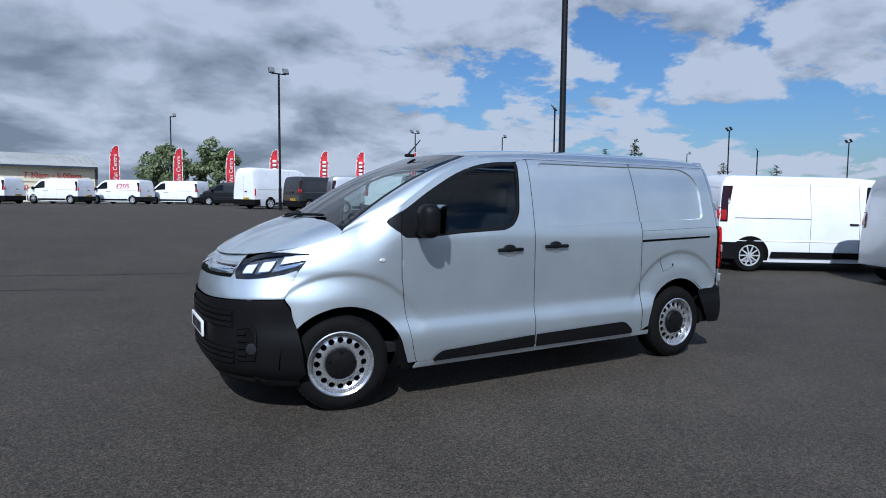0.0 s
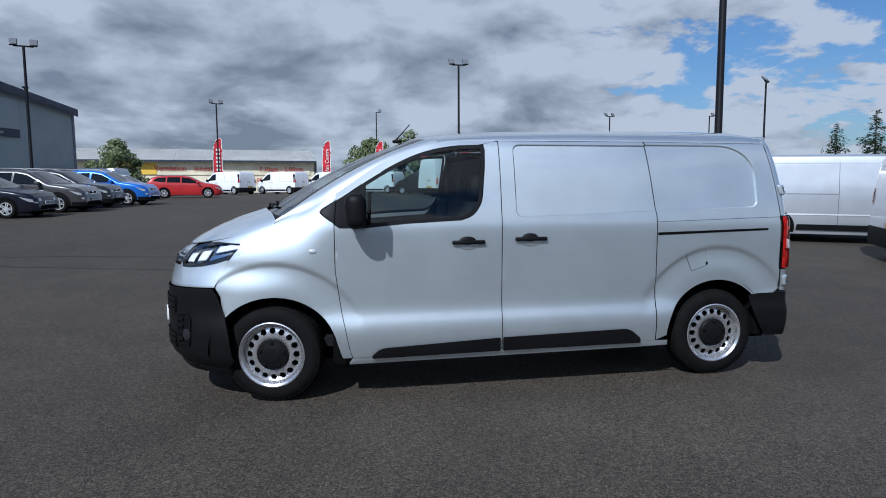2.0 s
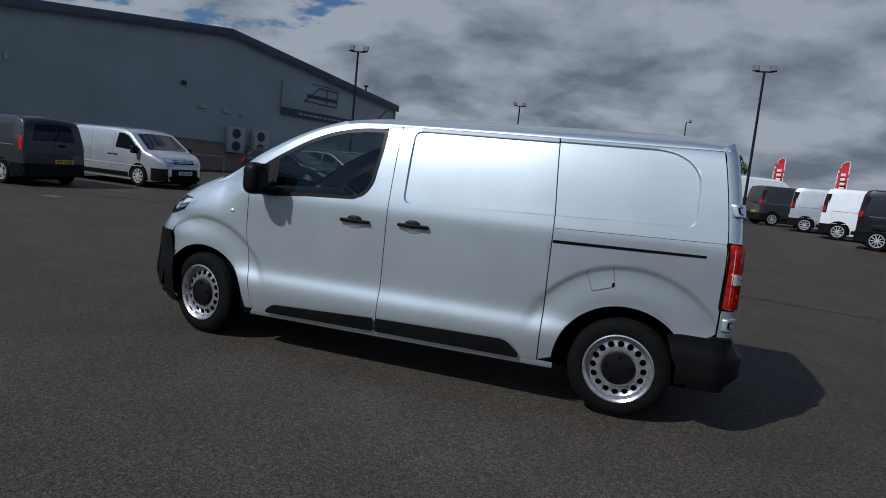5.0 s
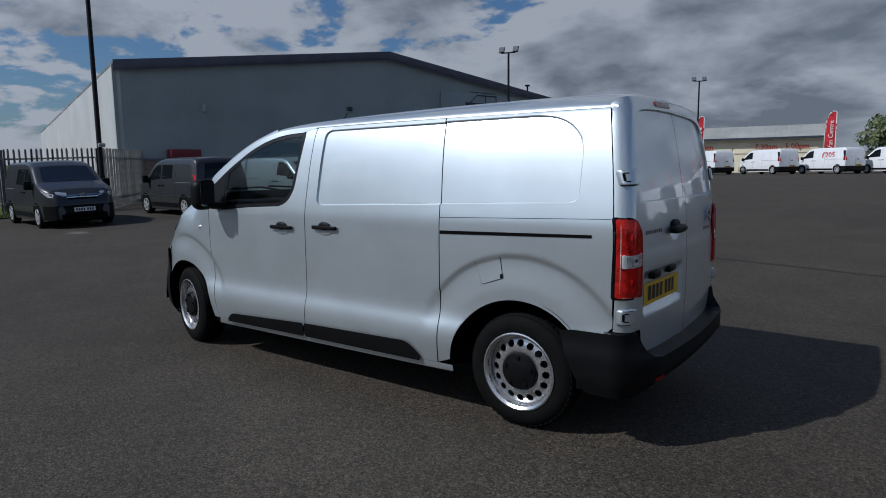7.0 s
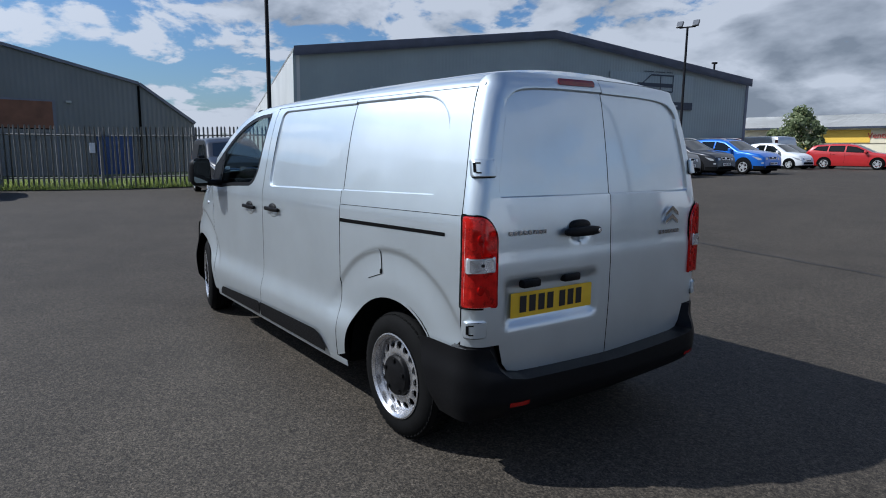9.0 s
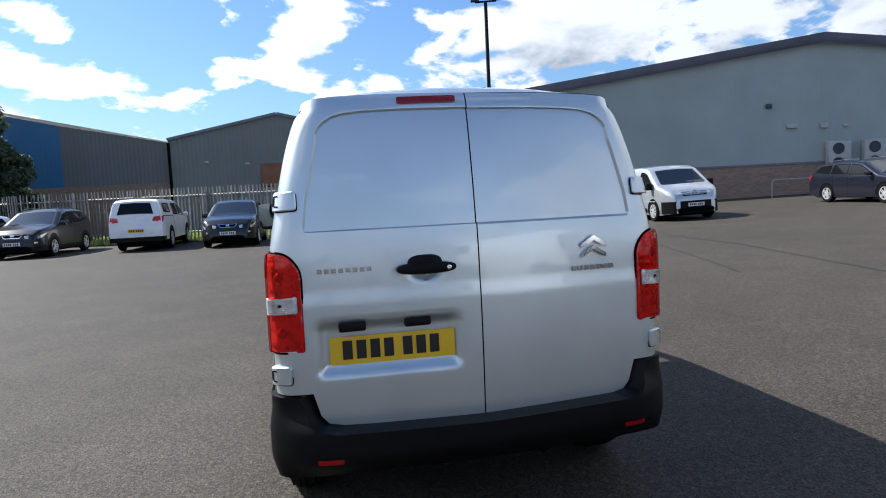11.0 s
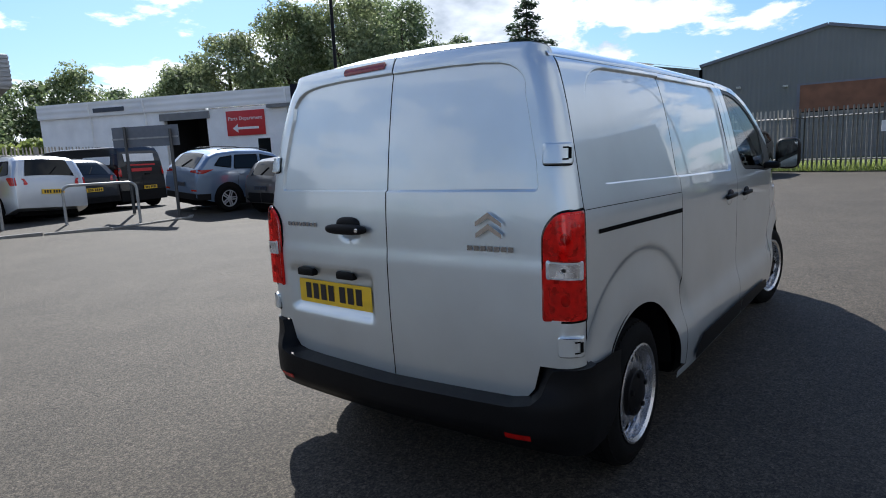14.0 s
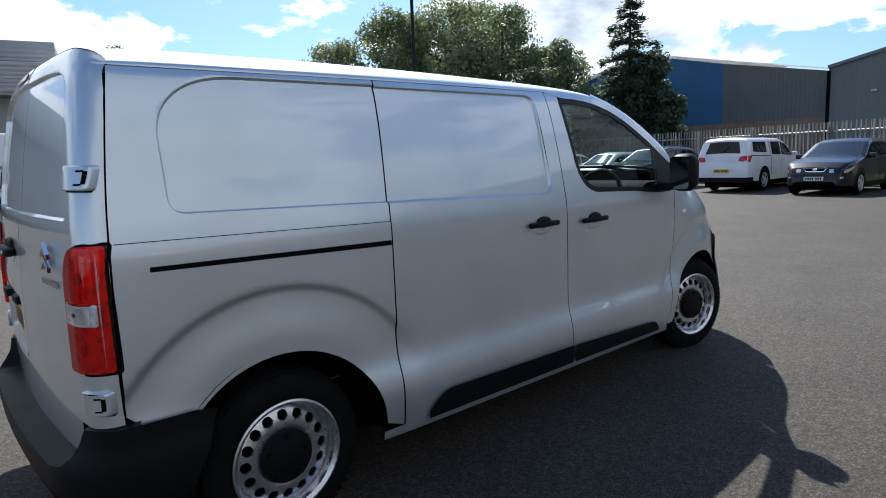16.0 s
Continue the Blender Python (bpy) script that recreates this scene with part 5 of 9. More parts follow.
def rear_leaf(sg):
    """Skin of a rear door: a pressed upper field and, on one leaf, the hollow for the number plate."""
    base = rear(0.0)

    def fn(s, z):
        p = base(s, z)
        q = abs(s)
        p.x += 0.005 * smoothstep((1.06 - z) / 0.07) * smoothstep((z - 0.50) / 0.3)
        if sg < 0:
            cx, cz = min(q - 0.085, 0.700 - q), min(z - 0.690, 0.940 - z)
            d = min(cx, cz)
            if cx < 0.04 and cz < 0.04:
                d = 0.04 - math.hypot(0.04 - cx, 0.04 - cz)
            p.x -= 0.030 * smoothstep(d / 0.05)
        d = math.hypot((s + 0.23) / 0.075, (z - 1.105) / 0.035) if sg < 0 else 9
        p.x -= 0.014 * smoothstep((1.05 - d) / 0.5)
        return p
    return fn


def seal_ring(outline, fn, width, aspect=1.0):
    """A thin frame along an outline, laid on the surface."""
    bm = bmesh.new()
    n = len(outline)
    cx, cy = sum(p[0] for p in outline) / n, sum(p[1] for p in outline) / n
    size = max(abs(p[0] - cx) for p in outline), max(abs(p[1] - cy) for p in outline)
    outer = [bm.verts.new(fn(*p)) for p in outline]
    inner = []
    for i in range(n):
        a, b = Vector(outline[i - 1]), Vector(outline[(i + 1) % n])
        k = size[0] / size[1] if size[0] > 5 else 1.0
        t = Vector(((b.x - a.x) / k, b.y - a.y))
        nn = Vector((-t.y, t.x)).normalized() if t.length > 1e-9 else Vector((0, 0))
        c = Vector(((cx - outline[i][0]) / k, cy - outline[i][1]))
        if nn.dot(c) < 0:
            nn = -nn
        inner.append(bm.verts.new(fn(outline[i][0] + nn.x * width * k * aspect, outline[i][1] + nn.y * width)))
    for i in range(n):
        j = (i + 1) % n
        bm.faces.new((outer[i], outer[j], inner[j], inner[i]))
    return bm


def hood_edge_z(a):
    """Height of the bonnet's front edge at an angle from the middle."""
    return ZB + (hood_h(CX - 1.185 * 0.925 * math.cos(radians(a)) ** 0.8) - ZB) * 0.612


def bumper_nose(a, z):
    """The black bumper stands a little proud and leans back towards its lower edge."""
    p = nose(0.012)(a, z)
    p.x += 0.05 * smoothstep((0.33 - z) / 0.12) * math.cos(radians(a))
    return p


def on_bumper(push):
    def fn(a, z):
        v = bumper_nose(a, z)
        return v + Vector((v.x - CX, v.y * 0.7, 0)).normalized() * push
    return fn


def screen_point(u, t, sg):
    """Windscreen: u across (-1 to 1), t from the scuttle up to the roof."""
    yb, yt = 0.748, 0.660
    y = u * (yb + (yt - yb) * t) * sg
    xb = -1.72 + 0.146 * u * u
    zb = 1.292 - 0.030 * u * u
    xt, zt = screen_top(u)
    s = t
    bow = 0.045 * math.sin(math.pi * min(1, max(0, s)))
    x, z = xb + (xt - xb) * s, zb + (zt - zb) * s
    return Vector((x - 0.5 * bow, y, z + bow))


def outward(bm, x, y, z):
    """Turns all faces away from a point inside."""
    bm.normal_update()
    c = Vector((x, y, z))
    bmesh.ops.reverse_faces(bm, faces=[f for f in bm.faces if f.normal.dot(f.calc_center_median() - c) < 0])
    return bm


def handle(door, sg, x, z):
    y = sg * side_y(x, z)
    bm = bmesh.new()
    bm_box(bm, x - 0.118, x + 0.118, y - 0.012 * 1, y + 0.012, z - 0.010, z + 0.018, 0.010)
    for v in bm.verts:
        v.co.y += sg * (0.026 - 0.9 * (v.co.x - x) ** 2)
    b2 = bmesh.new()
    bmesh.ops.create_uvsphere(b2, u_segments=20, v_segments=10, radius=1)
    bmesh.ops.scale(b2, vec=(0.060, 0.016, 0.030), verts=b2.verts[:])
    bmesh.ops.translate(b2, vec=(x - 0.006, y + sg * 0.004, z + 0.014), verts=b2.verts[:])
    add_bm(bm, b2)
    part("door_handle", bm, M["plastic"], door, "black plastic pull handle")
    bm = bmesh.new()
    bmesh.ops.create_uvsphere(bm, u_segments=20, v_segments=10, radius=1)
    bmesh.ops.scale(bm, vec=(0.068, 0.006, 0.030), verts=bm.verts[:])
    bmesh.ops.translate(bm, vec=(x, y, z - 0.022), verts=bm.verts[:])
    part("handle_bowl", bm, M["silver"], door)


def mirror(van, sg):
    bm = bmesh.new()
    y = sg * 0.885
    bm_box(bm, -1.125, -0.985, min(y, y + sg * 0.12), max(y, y + sg * 0.12), 1.198, 1.250, 0.02)
    mi = part("door_mirror", bm, M["plastic"], van, "black plastic door mirror")
    bm = bmesh.new()
    bm_box(bm, -1.155, -1.015, min(sg * 0.965, sg * 1.135), max(sg * 0.965, sg * 1.135), 1.190, 1.425, 0.062, 5)
    for v in bm.verts:
        k = (v.co.x + 1.015) / -0.14
        v.co.y -= sg * 0.018 * k
        v.co.z += 0.012 * (1 - abs(v.co.z - 1.31) / 0.12) * 0
        v.co.x -= 0.05 * abs(v.co.y)  - 0.05
    part("mirror_shell", bm, M["plastic"], mi)
    part("mirror_glass", patch(rounded([(sg * 0.985, 1.222), (sg * 1.115, 1.222), (sg * 1.115, 1.408), (sg * 0.985, 1.408)], 0.03), lambda a, z: Vector((-1.006 + 0.12 * (abs(a) - 0.985) + 0.05 * (z - 1.32), a, z)), 0.1, 0.1, 0.014), M["mirror"], mi)


def build_cab(van):
    """What shows through the cab's windows."""
    bm = box(-1.55, -0.13, -0.80, 0.80, 0.36, 0.42)
    part("cab_floor", bm, M["trim"], van)
    part("bulkhead", box(-0.115, -0.09, -0.73, 0.73, 0.40, 1.68, 0.01), M["trim"], van)
    dash = [(-1.56, 0.95), (-1.56, 1.215), (-1.40, 1.245), (-1.18, 1.235), (-1.08, 1.13), (-1.12, 0.85), (-1.25, 0.60), (-1.45, 0.60)]
    part("dashboard", prism(rounded(dash, 0.05), -0.71, 0.71), M["trim"], van)
    part("headlining", grid(lambda u, v: Vector((-0.62 + 0.5 * u, v * 0.68, 1.80 - 0.05 * v * v + 0.03 * u)), 4, 10, 0, 1, -1, 1), M["trim"], van)
    for y, w in ((0.46, 0.25), (-0.28, 0.42)):
        seat = part("seat", box(-0.82, -0.30, y - w, y + w, 0.66, 0.84, 0.05, 3), M["seat"], van)
        bm = bmesh.new()
        bm_box(bm, -0.36, -0.22, y - w, y + w, 0.80, 1.36, 0.05, 3)
        bmesh.ops.rotate(bm, cent=(-0.3, 0, 0.8), matrix=Matrix.Rotation(radians(12), 3, "Y"), verts=bm.verts[:])
        part("backrest", bm, M["seat"], seat)
        part("seat_base", box(-0.75, -0.32, y - w + 0.03, y + w - 0.03, 0.42, 0.68, 0.02), M["trim"], seat)
        for hy in ((y,) if w < 0.3 else (y - 0.22, y + 0.2)):
            part("headrest", box(-0.21, -0.12, hy - 0.12, hy + 0.12, 1.38, 1.56, 0.04, 3), M["seat"], seat)
    bm = bmesh.new()
    path = [Vector((0, 0.185 * math.cos(2 * math.pi * k / 24), 0.185 * math.sin(2 * math.pi * k / 24))) for k in range(25)]
    bm_tube(bm, path, 0.015, 6, False)
    for t in (0.0, 2.4, 4.0):
        bm_tube(bm, [(0, 0, 0), (0, 0.18 * math.cos(t), 0.18 * math.sin(t))], 0.014, 6)
    bm_box(bm, -0.03, 0.02, -0.06, 0.06, -0.05, 0.05, 0.02)
    bmesh.ops.transform(bm, matrix=Matrix.Translation((-1.00, 0.44, 1.16)) @ Matrix.Rotation(radians(-28), 4, "Y"), verts=bm.verts[:])
    part("steering_wheel", bm, M["trim"], van)


build_hero()

# ---- parked vehicles (local +X is ahead, the origin lies on the ground between the axles) ----
WHEEL_CACHE = {}


def road_wheel(parent, x, y, sgn, r, kind):
    key = (round(r, 3), kind)
    if key not in WHEEL_CACHE:
        h, rr = 0.10, r * 0.66
        bm = bmesh.new()
        bm_lathe(bm, [(rr - 0.01, h - 0.01), (rr + 0.01, h), (r - 0.03, h), (r - 0.008, h - 0.02), (r, h - 0.04), (r, -h + 0.04), (r - 0.008, -h + 0.02), (r - 0.03, -h), (rr + 0.01, -h), (rr - 0.01, -h + 0.012)], 36)
        me_t = bpy.data.meshes.new("tyre")
        bm.to_mesh(me_t)
        bm.free()
        me_t.materials.append(M["rubber"])
        me_t.shade_smooth()
        me_t.set_sharp_from_angle(angle=radians(40))
        bm = bmesh.new()
        bm_lathe(bm, [(rr, -h + 0.005), (rr - 0.004, -h - 0.002), (rr - 0.022, -h), (rr - 0.03, -h + 0.03)], 36)
        n = {"alloy": 5, "spoke": 10, "trim": 9}[kind]
        for k in range(n):
            t = 2 * math.pi * k / n
            wd = {"alloy": 0.030, "spoke": 0.014, "trim": 0.024}[kind]
            m = Matrix.Rotation(t, 4, "Y")
            if kind == "alloy":
                for o in (-0.028, 0.028):
                    bm_box(bm, 0.03, rr - 0.015, -h - 0.002, -h + 0.03, o - wd / 2, o + wd / 2, 0, 1, m)
            else:
                bm_box(bm, 0.03, rr - 0.015, -h - 0.002, -h + 0.03, -wd, wd, 0, 1, m)
        bm_lathe(bm, [(0.065, -h + 0.02), (0.06, -h - 0.008), (0.001, -h - 0.010)], 20)
        me_r = bpy.data.meshes.new("rim")
        bm.to_mesh(me_r)
        bm.free()
        me_r.materials.append(M["alloy"])
        bm = bmesh.new()
        bm_lathe(bm, [(rr - 0.005, -h + 0.055), (0.001, -h + 0.055)], 24)
        me_b = bpy.data.meshes.new("brake_disc")
        bm.to_mesh(me_b)
        bm.free()
        me_b.materials.append(M["gap"])
        WHEEL_CACHE[key] = (me_t, me_r, me_b)
    w = new("wheel")
    w.empty_display_size = 0.1
    w.parent = parent
    w.matrix_basis = pose(x, y, r) @ Matrix.Rotation(math.pi if sgn > 0 else 0, 4, "Z")
    for nm, me in zip(("tyre", "rim", "brake_disc"), WHEEL_CACHE[key]):
        o = new(nm, me)
        o.parent = w


class Form:
    """The skin of a vehicle: a top outline, a plan and a flank."""

    def __init__(self, top, belt, half, tumble, sill=0.20, crown=0.03, rim=0.10, nose=0.30, tail=0.10):
        self.top_t, self.belt_t, self.half, self.tumble = top, belt, half, tumble
        self.sill, self.crown, self.rim, self.nose, self.tail = sill, crown, rim, nose, tail
        self.x0, self.x1 = top[0][0], top[-1][0]

    def low(self, x):
        """The underside rises behind the rear wheels and a little at the nose."""
        return self.sill + 0.14 * max(0.0, (self.x0 + 0.5 - x) / 0.5) + 0.05 * max(0.0, (x - self.x1 + 0.5) / 0.5)

    def top(self, x):
        return lerp_table(self.top_t, x)

    def width(self, x):
        f, b = max(0.0, (x - (self.x1 - 0.75)) / 0.75), max(0.0, ((self.x0 + 0.55) - x) / 0.55)
        return self.half - self.nose * f**2.4 - self.tail * b**2.6

    def y(self, x, z):
        top, w = self.top(x), self.width(x)
        belt = lerp_table(self.belt_t, x)
        w -= 0.05 * max(0.0, (0.42 - z) / 0.25) ** 2
        w -= self.tumble * max(0.0, z - belt) + 0.015 * max(0.0, (z - 0.6) / 0.4) ** 1.5 * (z < 9)
        k = (z - (top - self.rim)) / self.rim
        if k > 0:
            w -= 1.4 * self.rim * (1 - math.sqrt(max(0.0, 1 - min(1, k) ** 2)))
        return max(0.02, w)

    def side(self, sgn, push=0.006):
        return lambda x, z: Vector((x, sgn * (self.y(x, min(z, self.top(x))) + push), z))

    def over(self, push=0.006):
        """Roof, bonnet and screens, by x and the share of the half width."""
        def fn(x, u):
            t = self.top(x)
            s = (self.top(x + 0.02) - self.top(x - 0.02)) / 0.04
            n = Vector((-s, 0, 1)).normalized()
            return Vector((x, u * self.y(x, t), t + self.crown * (1 - u * u))) + n * push
        return fn

    def face(self, front=True, push=0.008):
        """The upright front or rear, by y and z."""
        def fn(y, z):
            lo, hi = (self.x1 - 0.9, self.x1) if front else (self.x0 + 0.6, self.x0)
            a, b = lo, hi
            for _ in range(24):
                m = (a + b) / 2
                if self.top(m) > z:
                    a = m
                else:
                    b = m
            # the plan's rounding: further out the skin lies further in
            x = a
            for _ in range(10):
                if self.y(x, min(z, self.top(x))) >= abs(y) or (front and x < lo) or (not front and x > lo):
                    break
                x += -0.03 if front else 0.02
            return Vector((x + (push if front else -push), y, z))
        return fn

    def rear_x(self, z):
        """How far back the top outline has the height z."""
        a, b = self.x0 + 0.7, self.x0
        for _ in range(24):
            m = (a + b) / 2
            a, b = (m, b) if self.top(m) > z else (a, m)
        return a

    def mesh(self):
        xs = sorted({round(p[0], 4) for p in self.top_t} | {round(self.x0 + (self.x1 - self.x0) * k / 40, 4) for k in range(41)})
        bm = bmesh.new()
        rings = []
        for x in xs:
            t, lo = self.top(x), self.low(x)
            zs = [lo + (t - self.rim - lo) * k / 9 for k in range(10)] if t - self.rim > lo else [lo + (t - lo) * 0.5 * k / 9 for k in range(10)]
            zs += [t - self.rim * (1 - f) for f in (0.35, 0.6, 0.8, 0.93, 1.0)] if t - self.rim > lo else [lo + (t - lo) * f for f in (0.6, 0.7, 0.8, 0.9, 1.0)]
            half = [(self.y(x, z), z) for z in zs]
            ye = half[-1][0]
            half += [(ye * f, t + self.crown * (1 - f * f)) for f in (0.75, 0.5, 0.25, 0.0)]
            ring = [(x, y, z) for y, z in half] + [(x, -y, z) for y, z in half[-2::-1]]
            rings.append([bm.verts.new(p) for p in ring])
        for a, b in zip(rings, rings[1:]):
            for i in range(len(a) - 1):
                bm.faces.new((a[i], a[i + 1], b[i + 1], b[i]))
            bm.faces.new((a[-1], a[0], b[0], b[-1]))
        bm.faces.new(rings[0])
        bm.faces.new(rings[-1][::-1])
        bmesh.ops.recalc_face_normals(bm, faces=bm.faces[:])
        return bm


def band(form, z0, z1, x0, x1, push=0.01, step=0.08):
    """A moulding that runs round one end of a vehicle, from the flank at x0 round the end and back (x1 is the end)."""
    front = x1 > x0
    pts = []
    n = 8
    for k in range(n + 1):
        x = x0 + (x1 - x0) * 0.93 * k / n
        pts.append((x, form.y(x, (z0 + z1) / 2) + push))
    bm = bmesh.new()
    ye = pts[-1][1]
    line = pts + [((form.face(front, push)(ye * f, (z0 + z1) / 2)).x, ye * f) for f in (0.97, 0.8, 0.5, 0.2)]
    line = line + [(x, -y) for x, y in line[::-1]]
    a, b = [bm.verts.new((x, y, z0)) for x, y in line], [bm.verts.new((x, y, z1)) for x, y in line]
    c = [bm.verts.new((x * 0.97, y * 0.93, z1 + 0.012)) for x, y in line]
    for i in range(len(a) - 1):
        bm.faces.new((a[i], a[i + 1], b[i + 1], b[i]))
        bm.faces.new((b[i], b[i + 1], c[i + 1], c[i]))
    return bm


